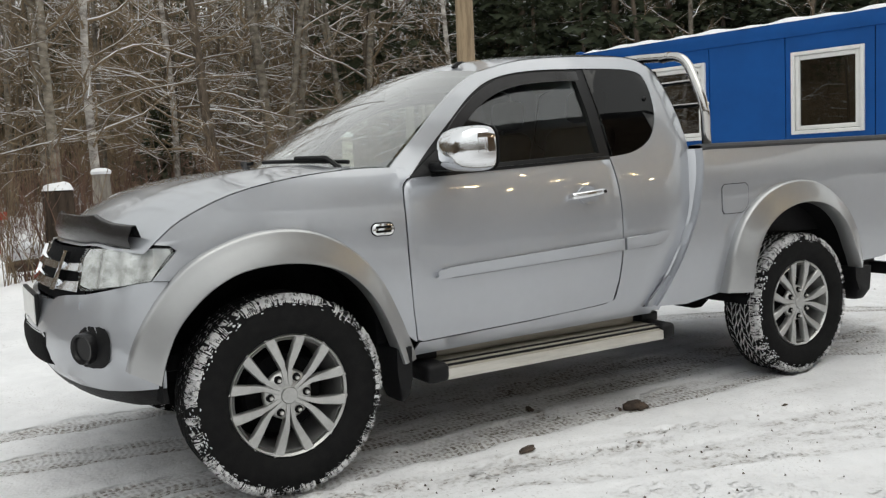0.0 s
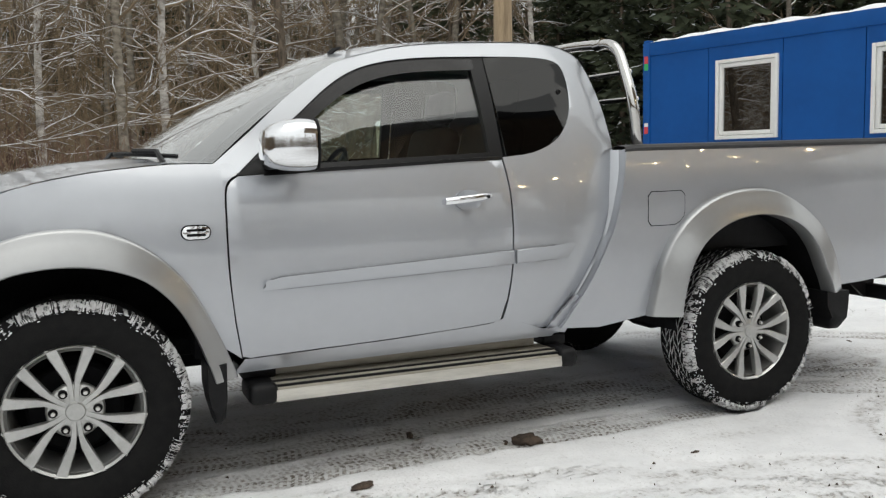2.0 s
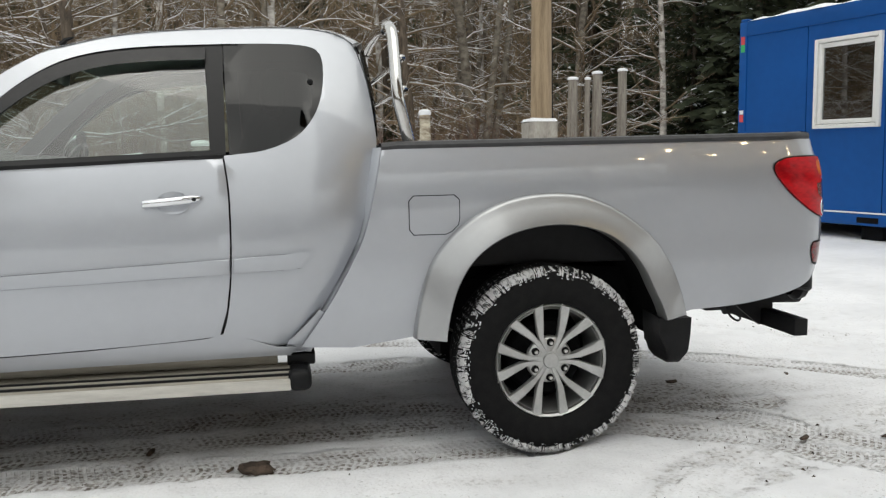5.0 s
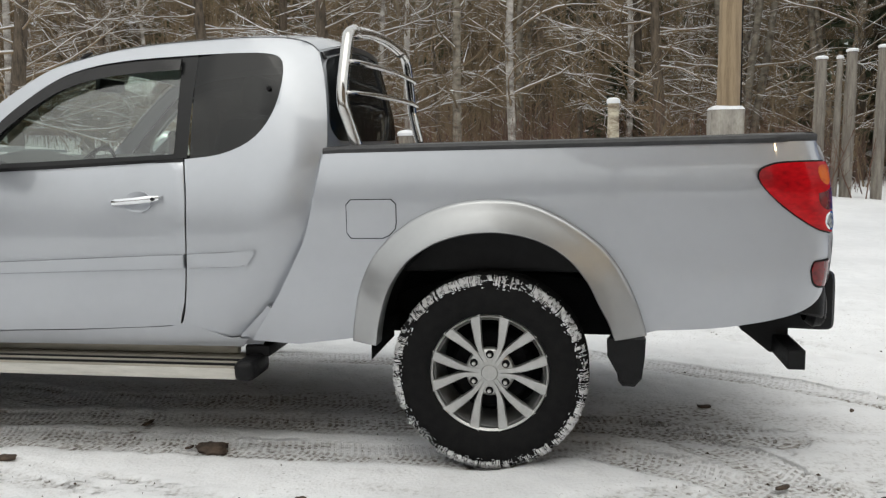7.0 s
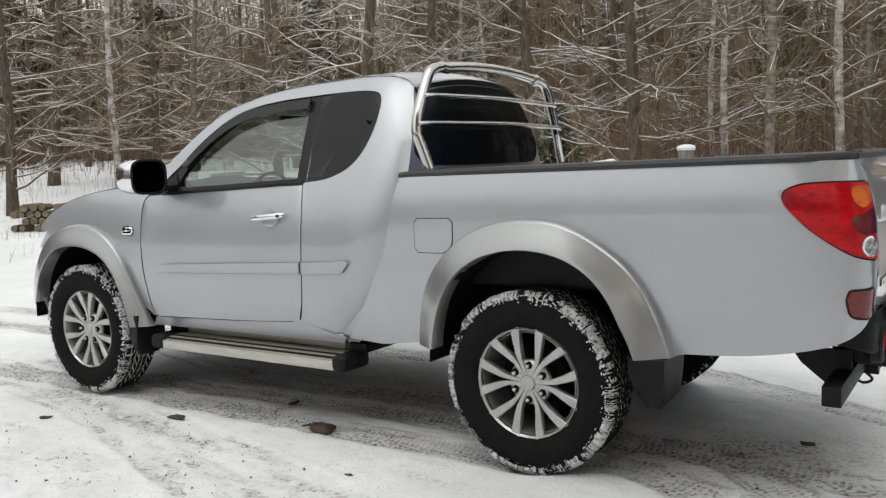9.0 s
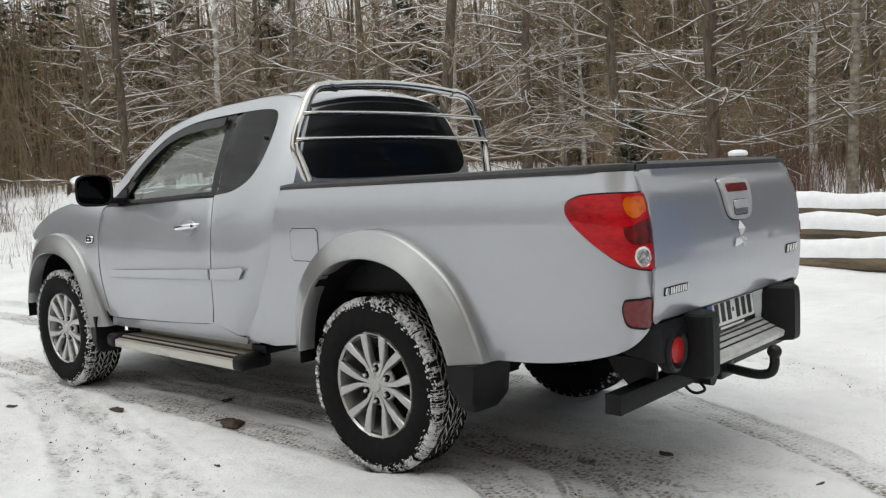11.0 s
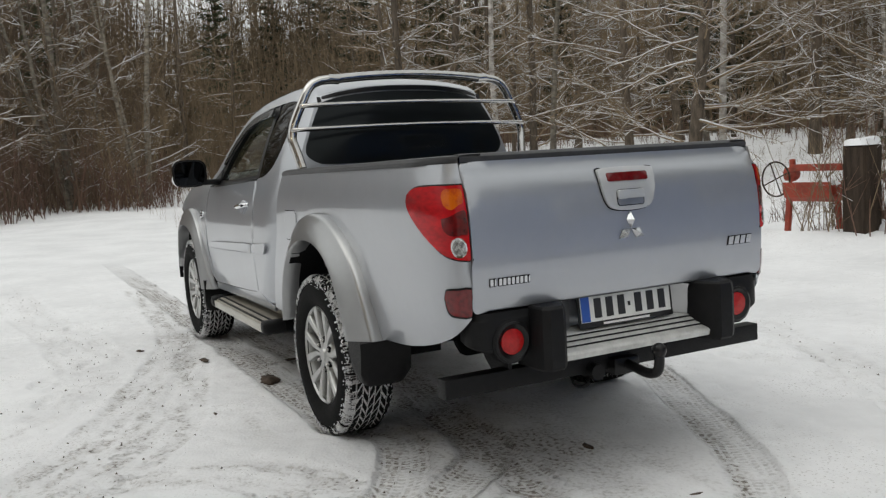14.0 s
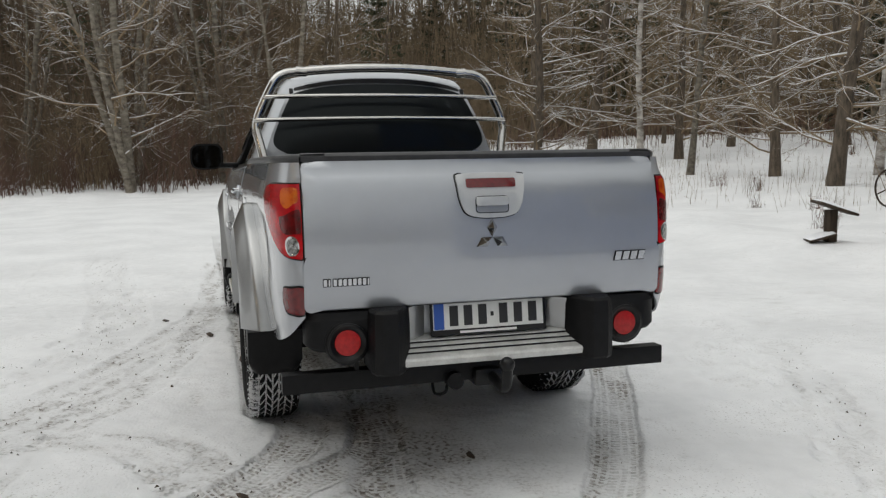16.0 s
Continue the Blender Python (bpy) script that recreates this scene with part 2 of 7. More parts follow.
def patch(outline, fn, step=0.06, thick=0.015, bevel=0.004, vstep=None):
    """A panel: the outline in (u, v), cut into a grid and carried to fn(u, v, depth), with its rim turned in."""
    bm = bmesh.new()
    vs = [bm.verts.new((u, v, 0)) for u, v in outline]
    bm.faces.new(vs)
    us, ws = [p[0] for p in outline], [p[1] for p in outline]
    for lo, hi, no, st in ((min(us), max(us), (1, 0, 0), step), (min(ws), max(ws), (0, 1, 0), vstep or step)):
        n = int((hi - lo) / st)
        for i in range(1, n + 1):
            c = lo + (hi - lo) * i / (n + 1)
            bmesh.ops.bisect_plane(bm, geom=bm.verts[:] + bm.edges[:] + bm.faces[:], plane_co=(c * no[0], c * no[1], 0), plane_no=no)
    depth = {}
    if thick:
        edges = [e for e in bm.edges if e.is_boundary]
        ret = bmesh.ops.extrude_edge_only(bm, edges=edges)
        depth = {v: thick for v in ret["geom"] if isinstance(v, bmesh.types.BMVert)}
        rim = edges
    for v in bm.verts:
        v.co = fn(v.co.x, v.co.y, depth.get(v, 0.0))
    if thick and bevel:
        rim = [e for e in rim if e.is_valid]
        bmesh.ops.bevel(bm, geom=rim, offset=bevel, segments=2, affect="EDGES", profile=0.5, clamp_overlap=True)
    bmesh.ops.recalc_face_normals(bm, faces=bm.faces[:])
    return bm


def loft(rows, closed=False, caps=False):
    bm = bmesh.new()
    g = [[bm.verts.new(tuple(p)) for p in r] for r in rows]
    n = len(g[0])
    for a, b in zip(g, g[1:]):
        for i in range(n if closed else n - 1):
            j = (i + 1) % n
            bm.faces.new((a[i], a[j], b[j], b[i]))
    if caps and closed:
        bm.faces.new(g[0][::-1])
        bm.faces.new(g[-1])
    bmesh.ops.remove_doubles(bm, verts=bm.verts[:], dist=1e-6)
    bmesh.ops.recalc_face_normals(bm, faces=bm.faces[:])
    return bm


def box(bm, lo, hi, bevel=0.0, m=None, seg=2):
    r = bmesh.ops.create_cube(bm, size=1)
    mid = [(a + b) / 2 for a, b in zip(lo, hi)]
    for v in r["verts"]:
        v.co = Vector([mid[k] + v.co[k] * (hi[k] - lo[k]) for k in range(3)])
    if bevel:
        es = list({e for v in r["verts"] for e in v.link_edges})
        vs = bmesh.ops.bevel(bm, geom=es, offset=bevel, segments=seg, affect="EDGES", profile=0.5, clamp_overlap=True)["verts"]
        vs = list({v for v in vs} | {v for v in r["verts"] if v.is_valid})
    else:
        vs = r["verts"]
    if m is not None:
        bmesh.ops.transform(bm, matrix=m, verts=vs)
    return bm


def boxed(lo, hi, bevel=0.0, m=None, seg=2):
    return box(bmesh.new(), lo, hi, bevel, m, seg)


def tube(pts, radius, sides=10, caps=True):
    """A tube along points; the radius may be a list."""
    P = [Vector(p) for p in pts]
    R = radius if isinstance(radius, (list, tuple)) else [radius] * len(P)
    rows, ref = [], None
    for i, p in enumerate(P):
        d = (P[min(i + 1, len(P) - 1)] - P[max(i - 1, 0)]).normalized()
        if ref is None:
            ref = d.orthogonal().normalized()
        ref = (ref - d * ref.dot(d)).normalized()
        s = d.cross(ref)
        rows.append([p + (ref * math.cos(2 * math.pi * k / sides) + s * math.sin(2 * math.pi * k / sides)) * R[i] for k in range(sides)])
    return loft(rows, True, caps)


def revolve(profile, seg=48, axis="y", at=(0, 0, 0)):
    """Turns (radius, along) pairs round an axis."""
    rows = []
    for r, a in profile:
        row = []
        for k in range(seg):
            c, s = math.cos(2 * math.pi * k / seg) * r, math.sin(2 * math.pi * k / seg) * r
            row.append({"y": (c, a, s), "x": (a, c, s), "z": (c, s, a)}[axis])
        rows.append([Vector(p) + Vector(at) for p in row])
    return loft(rows, True)


def merge(bm, other):
    me = bpy.data.meshes.new("tmp")
    other.to_mesh(me)
    other.free()
    bm.from_mesh(me)
    bpy.data.meshes.remove(me)
    return bm

# ---- pickup truck ----
truck = thing("pickup_truck", "silver metallic extended-cab pickup truck with snowy off-road tyres, parked on snow", "pickup truck")

f_prof = spl([(0.40, 0.755), (0.48, 0.785), (0.60, 0.806), (0.80, 0.824), (0.95, 0.821), (1.07, 0.806), (1.18, 0.780), (1.24, 0.757),
              (1.32, 0.727), (1.45, 0.678), (1.60, 0.612), (1.70, 0.560), (1.78, 0.500)])
f_wide = spl([(-0.6, 0.0), (0.0, 0.012), (0.45, 0.022), (0.9, 0.008), (1.6, -0.005), (2.4, -0.012), (4.0, -0.022)])
f_cabrear = spl([(0.44, 1.955), (0.48, 1.975), (0.58, 2.045), (0.69, 2.115), (0.83, 2.19), (0.93, 2.235), (1.13, 2.285), (1.26, 2.32), (1.40, 2.315), (1.5, 2.301),
                 (1.6, 2.28), (1.688, 2.25), (1.75, 2.18)])


def side_y(x, z):
    fade = min(max((1.30 - z) / 0.12, 0), 1)
    return f_prof(z) + f_wide(x) * fade


f_extra = spl([(0.85, 0.0), (0.95, 0.006), (1.05, 0.022), (1.13, 0.038), (1.20, 0.045), (1.30, 0.042)])


def bed_y(x, z):
    """The bed stands wider than the cab below its rail."""
    return side_y(x, z) + f_extra(z) * min(0.7 + 0.3 * max(x - 2.4, 0) / 1.2, 1)


def bed_side_fn(s):
    return lambda x, z, d: (x, s * (bed_y(x, z) - d), z)


def side_fn(s):
    return lambda x, z, d: (x, s * (side_y(x, z) - d), z)


def cab_fn(s):
    def fn(x, z, d):
        y = side_y(x, z)
        if x > 1.8:
            t = min(max((x - f_cabrear(z) + 0.24) / 0.24, 0), 1)
            y -= 0.055 * t ** 2.6
        return (x, s * (y - d), z)
    return fn


# bed side plan near the rear corner, along arc u
f_corner = spl([(3.9, (3.9, 0.0)), (4.0, (4.0, 0.02)), (4.08, (4.079, 0.065)), (4.16, (4.156, 0.15)), (4.24, (4.226, 0.31)), (4.31, (4.268, 0.57)), (4.35, (4.282, 0.80)),
                (4.38, (4.287, 1.0))])
f_rear_x = spl([(0.55, 4.20), (0.62, 4.235), (0.70, 4.275), (0.78, 4.288), (0.90, 4.294), (1.07, 4.284), (1.18, 4.266), (1.24, 4.240), (1.30, 4.228)])


def bed_point(u, z, d):
    if u <= 3.9:
        return u, bed_y(u, z) - d
    x, dy = f_corner(u)
    k = (f_rear_x(z) - 3.9) / (4.287 - 3.9)
    n = min(max((u - 4.05) / 0.33, 0), 1)
    return 3.9 + (x - 3.9) * k - d * n, bed_y(3.9, z) + (0.705 - bed_y(3.9, z)) * dy - d * (1 - n)


def bed_fn(s):
    def fn(u, z, d):
        x, y = bed_point(u, z, d)
        return (x, s * y, z)
    return fn


# wheel arches
ARCH_F_OUT = [(-0.577, 0.555), (-0.56, 0.623), (-0.525, 0.703), (-0.472, 0.787), (-0.401, 0.871), (-0.317, 0.937), (-0.205, 0.985), (-0.08, 1.015), (0.06, 1.016), (0.18, 0.983), (0.30, 0.91), (0.40, 0.80), (0.48, 0.65), (0.545, 0.50), (0.568, 0.435)]
ARCH_F_IN = [(-0.475, 0.50), (-0.462, 0.552), (-0.442, 0.616), (-0.407, 0.69), (-0.348, 0.761), (-0.27, 0.826), (-0.18, 0.869), (-0.076, 0.887), (0.031, 0.888), (0.14, 0.87), (0.25, 0.825), (0.34, 0.74), (0.405, 0.63), (0.455, 0.50), (0.475, 0.435)]
ARCH_R_OUT = [(2.443, 0.495), (2.452, 0.57), (2.478, 0.70), (2.528, 0.82), (2.608, 0.917), (2.711, 0.994), (2.834, 1.045), (2.97, 1.067), (3.12, 1.06), (3.24, 1.02), (3.36, 0.95), (3.46, 0.865), (3.535, 0.755), (3.585, 0.64), (3.615, 0.54)]
ARCH_R_IN = [(2.564, 0.495), (2.57, 0.55), (2.592, 0.65), (2.628, 0.74), (2.69, 0.825), (2.78, 0.889), (2.886, 0.928), (3.005, 0.943), (3.12, 0.933), (3.225, 0.90), (3.315, 0.84), (3.385, 0.755), (3.43, 0.665), (3.463, 0.60), (3.487, 0.535)]


def fit_arch(outer, inner, s):
    o, i = smooth(outer, 4), smooth(inner, 4)
    rows = []
    for (xo, zo), (xi, zi) in zip(o, i):
        yo = bed_y(xo, zo) if xo > 1.5 else side_y(xo, zo)
        if xo < -0.3:
            yo -= 0.12 * (-0.3 - xo) ** 1.6
        yi = max(0.903 - (0.10 * max(0, -0.25 - xi)), yo + 0.03)
        row = []
        for t, k in ((0.0, -0.02), (0.0, 0.22), (0.015, 0.34), (0.05, 0.43), (0.10, 0.47), (0.16, 0.50), (0.36, 0.64), (0.60, 0.80), (0.80, 0.92), (0.92, 0.985), (0.97, 1.0), (1.0, 0.95)):
            row.append((xo + (xi - xo) * t, s * (yo + (yi - yo) * k), zo + (zi - zo) * t))
        row.append((xi, s * (yi - 0.09), zi))
        rows.append(row)
    return loft(rows)


def rrect(u0, v0, u1, v1, r, n=4):
    out = []
    for cx, cy, a0 in ((u1 - r, v1 - r, 0), (u0 + r, v1 - r, 90), (u0 + r, v0 + r, 180), (u1 - r, v0 + r, 270)):
        for k in range(n + 1):
            a = radians(a0 + 90 * k / n)
            out.append((cx + r * math.cos(a), cy + r * math.sin(a)))
    return out


SEAM = [(0.60, 1.228), (0.45, 1.232), (0.31, 1.228), (0.07, 1.203), (-0.16, 1.155), (-0.35, 1.075), (-0.455, 0.995)]
A_OUT = [(0.50, 1.215), (0.66, 1.345), (0.81, 1.475), (0.96, 1.585), (1.09, 1.652), (1.30, 1.705), (1.52, 1.733), (1.75, 1.746), (1.95, 1.752), (2.10, 1.746), (2.195, 1.726), (2.25, 1.688)]
WIN_TOP = [(0.605, 1.195), (0.74, 1.315), (0.88, 1.435), (1.00, 1.535), (1.12, 1.605), (1.26, 1.645), (1.45, 1.668), (1.725, 1.680)]
QUARTER = [(1.725, 1.680), (1.90, 1.683), (2.03, 1.678), (2.098, 1.655), (2.119, 1.59), (2.109, 1.48), (2.073, 1.385), (2.0, 1.305), (1.88, 1.255), (1.745, 1.238)]
DOOR_REAR = [(1.725, 1.232), (1.742, 1.10), (1.745, 0.94), (1.735, 0.76), (1.715, 0.62), (1.69, 0.555)]
CAB_REAR = [(2.25, 1.688), (2.286, 1.57), (2.306, 1.46), (2.317, 1.36), (2.320, 1.26), (2.292, 1.13), (2.243, 0.93), (2.198, 0.83), (2.123, 0.69), (2.053, 0.58), (1.980, 0.485)]

door_outline = [(0.605, 1.185)] + smooth([(0.575, 1.165), (0.556, 1.12), (0.552, 0.95), (0.555, 0.80), (0.57, 0.64), (0.592, 0.505)], 3) \
    + smooth([(0.62, 0.497), (1.2, 0.512), (1.64, 0.535), (1.69, 0.56)], 3) + smooth([(1.715, 0.64), (1.733, 0.78), (1.738, 0.94), (1.735, 1.10), (1.719, 1.232)], 3)
fender_outline = smooth(SEAM, 3) + [(-0.40, 0.987), (-0.378, 0.968), (-0.43, 0.910), (-0.468, 0.868), (-0.412, 0.862)] \
    + [p for p in smooth(ARCH_F_OUT, 3) if p[0] > -0.40 and p[1] > 0.5] + [(0.585, 0.50)] \
    + smooth([(0.563, 0.64), (0.548, 0.80), (0.545, 0.95), (0.549, 1.12), (0.568, 1.17), (0.60, 1.19)], 3)
cab_outline = smooth(A_OUT, 3)[:-1] + smooth(CAB_REAR, 3) + [(1.90, 0.483), (1.80, 0.52)] + smooth([(1.698, 0.549), (1.719, 0.62), (1.738, 0.76), (1.745, 0.94), (1.742, 1.10), (1.725, 1.236)], 3) \
    + smooth(QUARTER[::-1], 3)[:-1] + smooth(WIN_TOP[::-1], 3)
bed_outline = smooth([(2.334, 1.262), (2.307, 1.13), (2.258, 0.93), (2.213, 0.83), (2.138, 0.69), (2.068, 0.58), (1.995, 0.475)], 3) + [(2.2, 0.462)] \
    + [p for p in smooth(ARCH_R_OUT, 3)] + smooth([(3.655, 0.550), (3.85, 0.561), (4.06, 0.588), (4.20, 0.618), (4.30, 0.655), (4.38, 0.715)], 3) \
    + [(4.38, 0.80), (4.38, 0.925)] + smooth([(4.366, 0.927), (4.289, 0.935), (4.228, 0.950), (4.169, 0.983), (4.101, 1.033), (4.050, 1.083), (4.022, 1.118), (4.012, 1.145), (4.022, 1.171), (4.052, 1.187), (4.10, 1.197), (4.2, 1.201), (4.38, 1.201)], 3) \
    + [(4.38, 1.275), (3.6, 1.272), (3.0, 1.268)]
tail_outline = smooth([(4.365, 0.930), (4.29, 0.938), (4.23, 0.953), (4.172, 0.986), (4.104, 1.036), (4.053, 1.085), (4.025, 1.12), (4.016, 1.145), (4.025, 1.169), (4.055, 1.184), (4.10, 1.194), (4.2, 1.198), (4.37, 1.198)], 3) + [(4.374, 1.10), (4.374, 0.935)]
sill_outline = [(0.56, 0.44), (1.95, 0.445), (1.975, 0.478), (1.90, 0.4828), (1.80, 0.5198), (1.70, 0.5488), (1.64, 0.531), (1.2, 0.508), (0.60, 0.492)]

for s in (-1, 1):
    part("front_fender", patch(fender_outline, side_fn(s)), M_PAINT, truck)
    d = part("door", patch(door_outline, side_fn(s), 0.05), M_PAINT, truck)
    part("cab_side", patch(cab_outline, cab_fn(s), 0.05), M_PAINT, truck)
    part("bed_side", patch(bed_outline, bed_fn(s), 0.05), M_PAINT, truck)
    flange = smooth([(2.336, 1.26), (2.309, 1.13), (2.260, 0.93), (2.215, 0.83), (2.140, 0.69), (2.070, 0.58), (1.997, 0.475)], 3)
    part("bed_front_flange", loft([[(x + dx, s * (bed_y(x, z) - dy), z) for dx, dy in ((0.004, 0.006), (0.0, 0.012), (-0.003, 0.05), (-0.03, 0.075), (-0.05, 0.12))] for x, z in flange]), M_PAINT, truck)
    part("sill", patch(sill_outline, side_fn(s), 0.1), M_PAINT, truck)
    part("rocker_end", patch([(1.92, 0.447), (2.03, 0.453), (2.13, 0.60), (2.07, 0.62), (1.95, 0.50)], lambda x, z, dd: side_fn(s)(x, z, dd + 0.022), 0.05), M_PAINT, truck)
    part("wheel_arch_flare", fit_arch(ARCH_F_OUT, ARCH_F_IN, s), M_TRIM_PAINT, truck, "painted silver wheel arch flare")
    part("wheel_arch_flare", fit_arch(ARCH_R_OUT, ARCH_R_IN, s), M_TRIM_PAINT, truck, "painted silver wheel arch flare")
    # door moulding and its short continuation on the cab corner
    f0 = side_fn(s)
    raised = lambda x, z, dd: f0(x, z, dd - 0.018)
    bar = smooth([(0.672, 0.762), (0.69, 0.79), (0.74, 0.803)], 3) + [(1.2, 0.822), (1.735, 0.845), (1.735, 0.785), (1.2, 0.768), (0.74, 0.755)]
    part("side_moulding", patch(bar, raised, 0.1, 0.016, 0.006), M_PAINT, d)
    bar = [(1.748, 0.846), (2.02, 0.858), (2.035, 0.85), (2.0, 0.802), (1.99, 0.796), (1.748, 0.786)]
    part("side_moulding", patch(bar, lambda x, z, dd: cab_fn(s)(x, z, dd - 0.018), 0.1, 0.016, 0.006), M_PAINT, truck)
    # door window: black frame, glass, visor
    inset = lambda x, z, dd: f0(x, z, dd + 0.008)
    rim_o = smooth([(0.612, 1.196)] + WIN_TOP[1:], 4) + [(1.728, 1.46), (1.732, 1.238), (1.2, 1.213), (0.72, 1.194)]
    rim_i = smooth([(0.79, 1.232), (0.82, 1.30), (0.90, 1.39), (1.015, 1.485), (1.13, 1.555), (1.27, 1.60), (1.45, 1.625), (1.655, 1.635)], 4) + [(1.665, 1.46), (1.672, 1.258), (1.2, 1.238), (0.86, 1.225)]
    ring = bmesh.new()
    a = [ring.verts.new(inset(x, z, 0)) for x, z in rim_o]
    b = [ring.verts.new(inset(x, z, 0)) for x, z in rim_i]
    c = [ring.verts.new(inset(x, z, 0.03)) for x, z in rim_i]
    for i in range(len(a)):
        j = (i + 1) % len(a)
        ring.faces.new((a[i], a[j], b[j], b[i]))
        ring.faces.new((b[i], b[j], c[j], c[i]))
    part("window_frame", ring, M_GLOSSBLACK, d)
    part("window_glass", patch(rim_i, lambda x, z, dd: f0(x, z, dd + 0.028), 0.15, 0), M_GLASS, d, "clear side window glass")
    vis = smooth([(0.80, 1.345), (0.88, 1.428), (1.00, 1.525), (1.12, 1.594), (1.26, 1.634), (1.45, 1.655), (1.66, 1.662)], 4)
    vin = smooth([(0.845, 1.335), (0.925, 1.405), (1.03, 1.485), (1.14, 1.545), (1.28, 1.585), (1.45, 1.605), (1.66, 1.615)], 4)
    part("wind_deflector", patch(vis + vin[::-1], lambda x, z, dd: f0(x, z, dd - 0.016), 0.12, 0.012), M_VISOR, d, "smoked plastic wind deflector")
    part("belt_trim", patch([(0.70, 1.183), (1.2, 1.202), (1.722, 1.226), (1.722, 1.242), (1.2, 1.219), (0.70, 1.20)], lambda x, z, dd: f0(x, z, dd - 0.004), 0.15, 0.012), M_GLOSSBLACK, d)
    part("quarter_window", patch(smooth(QUARTER, 3) + [(1.735, 1.45)], lambda x, z, dd: f0(x, z, dd + 0.004), 0.12, 0.01), M_PRIVACY, truck, "dark tinted quarter window")
    bm = tube([f0(2.065, 1.525, 0.002), f0(2.065, 1.525, -0.006)], [0.012, 0.008], 12)
    part("window_latch", bm, M_GLOSSBLACK, truck)
    # sail panel below the mirror
    part("mirror_base", patch([(0.592, 1.186), (0.80, 1.196), (0.80, 1.25), (0.76, 1.30)], lambda x, z, dd: f0(x, z, dd - 0.006), 0.1, 0.02), M_BLACK, d)
    # fuel flap on the near side
    if s < 0:
        out = [(2.445, 0.935), (2.462, 0.914), (2.59, 0.914), (2.615, 0.925), (2.64, 0.95), (2.645, 0.975), (2.645, 1.048), (2.625, 1.067), (2.462, 1.066), (2.444, 1.046)]
        out = [(u - 0.012, v) for u, v in out]
        gap = [(2.5315 + (u - 2.5315) * 1.035, 0.99 + (v - 0.99) * 1.045) for u, v in out]
        part("fuel_flap_gap", patch(gap, lambda x, z, dd: bed_side_fn(s)(x, z, dd - 0.0012), 0.02, 0), M_WELL, truck)
        part("fuel_flap", patch(out, lambda x, z, dd: bed_side_fn(s)(x, z, dd - 0.003), 0.02, 0.006, 0.001), M_PAINT, truck)
    # side vent on the fender
    cx, cz = 0.437, 0.985
    ell = rrect(cx - 0.050, cz - 0.024, cx + 0.050, cz + 0.024, 0.0235, 5)
    part("vent_gap", patch(rrect(cx - 0.054, cz - 0.028, cx + 0.054, cz + 0.028, 0.0275, 5), lambda x, z, dd: f0(x, z, dd - 0.0015), 0.02, 0), M_WELL, truck)
    vent = part("side_vent", patch(ell, lambda x, z, dd: f0(x, z, dd - 0.008), 0.05, 0.01, 0.004), M_CHROME, truck, "chrome side vent on fender")
    for dz in (-0.009, 0.009):
        part("vent_slot", patch(rrect(cx - 0.034, cz + dz - 0.0045, cx + 0.034, cz + dz + 0.0045, 0.004, 2), lambda x, z, dd: f0(x, z, dd - 0.0105), 0.02, 0), M_WELL, vent)
    # door handle with its cup
    hx, hz = 1.535, 1.062
    cup = [(hx + 0.062 * math.cos(t), hz + 0.043 * math.sin(t)) for t in np.linspace(0, 2 * math.pi, 24, endpoint=False)]
    part("handle_cup", patch(cup, lambda x, z, dd: f0(x, z, dd - 0.0015 - 0.010 * min(1, ((x - hx) / 0.062) ** 2 + ((z - hz) / 0.043) ** 2)), 0.012, 0.013, 0.001), M_PAINT, d)
    hp = [(1.420, 1.058, 0.004), (1.428, 1.060, 0.022), (1.46, 1.063, 0.034), (1.535, 1.069, 0.040), (1.60, 1.075, 0.036), (1.635, 1.078, 0.022), (1.642, 1.078, 0.003)]
    rows = []
    for x, z, o in hp:
        y = side_y(x, z)
        hgt = 0.015 if 1.422 < x < 1.63 else 0.010
        rows.append([(x, s * (y + o + 0.008 * math.sin(a)), z + hgt * math.cos(a)) for a in np.linspace(0, 2 * math.pi, 12, endpoint=False)])
    hd = part("door_handle", loft(rows, True, True), M_CHROME, d, "chrome door handle")
    part("lock_barrel", tube([(1.615, s * (side_y(1.615, 1.077) + 0.03), 1.076), (1.615, s * (side_y(1.615, 1.077) + 0.044), 1.076)], 0.008, 10), M_GLOSSBLACK, hd)
    # door mirror: rounded shell, dark glass to the rear
    rows = []
    for x, k in ((0.655, 0.35), (0.665, 0.62), (0.69, 0.82), (0.73, 0.95), (0.78, 1.0), (0.815, 0.99), (0.835, 0.955)):
        row = []
        for a in np.linspace(0, 2 * math.pi, 28, endpoint=False):
            ca, sa = math.cos(a), math.sin(a)
            e = 0.55
            row.append((x, s * (0.985 + 0.115 * k * np.sign(ca) * abs(ca) ** e), 1.292 + 0.093 * k * np.sign(sa) * abs(sa) ** e - (0.02 * (1 - k))))
        rows.append(row)
    mir = part("door_mirror", loft(rows, True, True), M_CHROME, truck, "chrome door mirror with black back")
    row = [(0.838, p[1] * 1.0, p[2]) for p in rows[-1]]
    bz = loft([[(0.838, s * (0.985 + (s * p[1] - 0.985) * 1.05), 1.292 + (p[2] - 1.292) * 1.05) for p in row],
               [(0.843, s * (0.985 + (s * p[1] - 0.985) * 1.06), 1.292 + (p[2] - 1.292) * 1.06) for p in row],
               [(0.846, s * (0.985 + (s * p[1] - 0.985) * 0.97), 1.292 + (p[2] - 1.292) * 0.97) for p in row],
               [(0.836, s * (0.985 + (s * p[1] - 0.985) * 0.92), 1.292 + (p[2] - 1.292) * 0.92) for p in row]], True)
    part("mirror_bezel", bz, M_BLACK, mir)
    gl = bmesh.new()
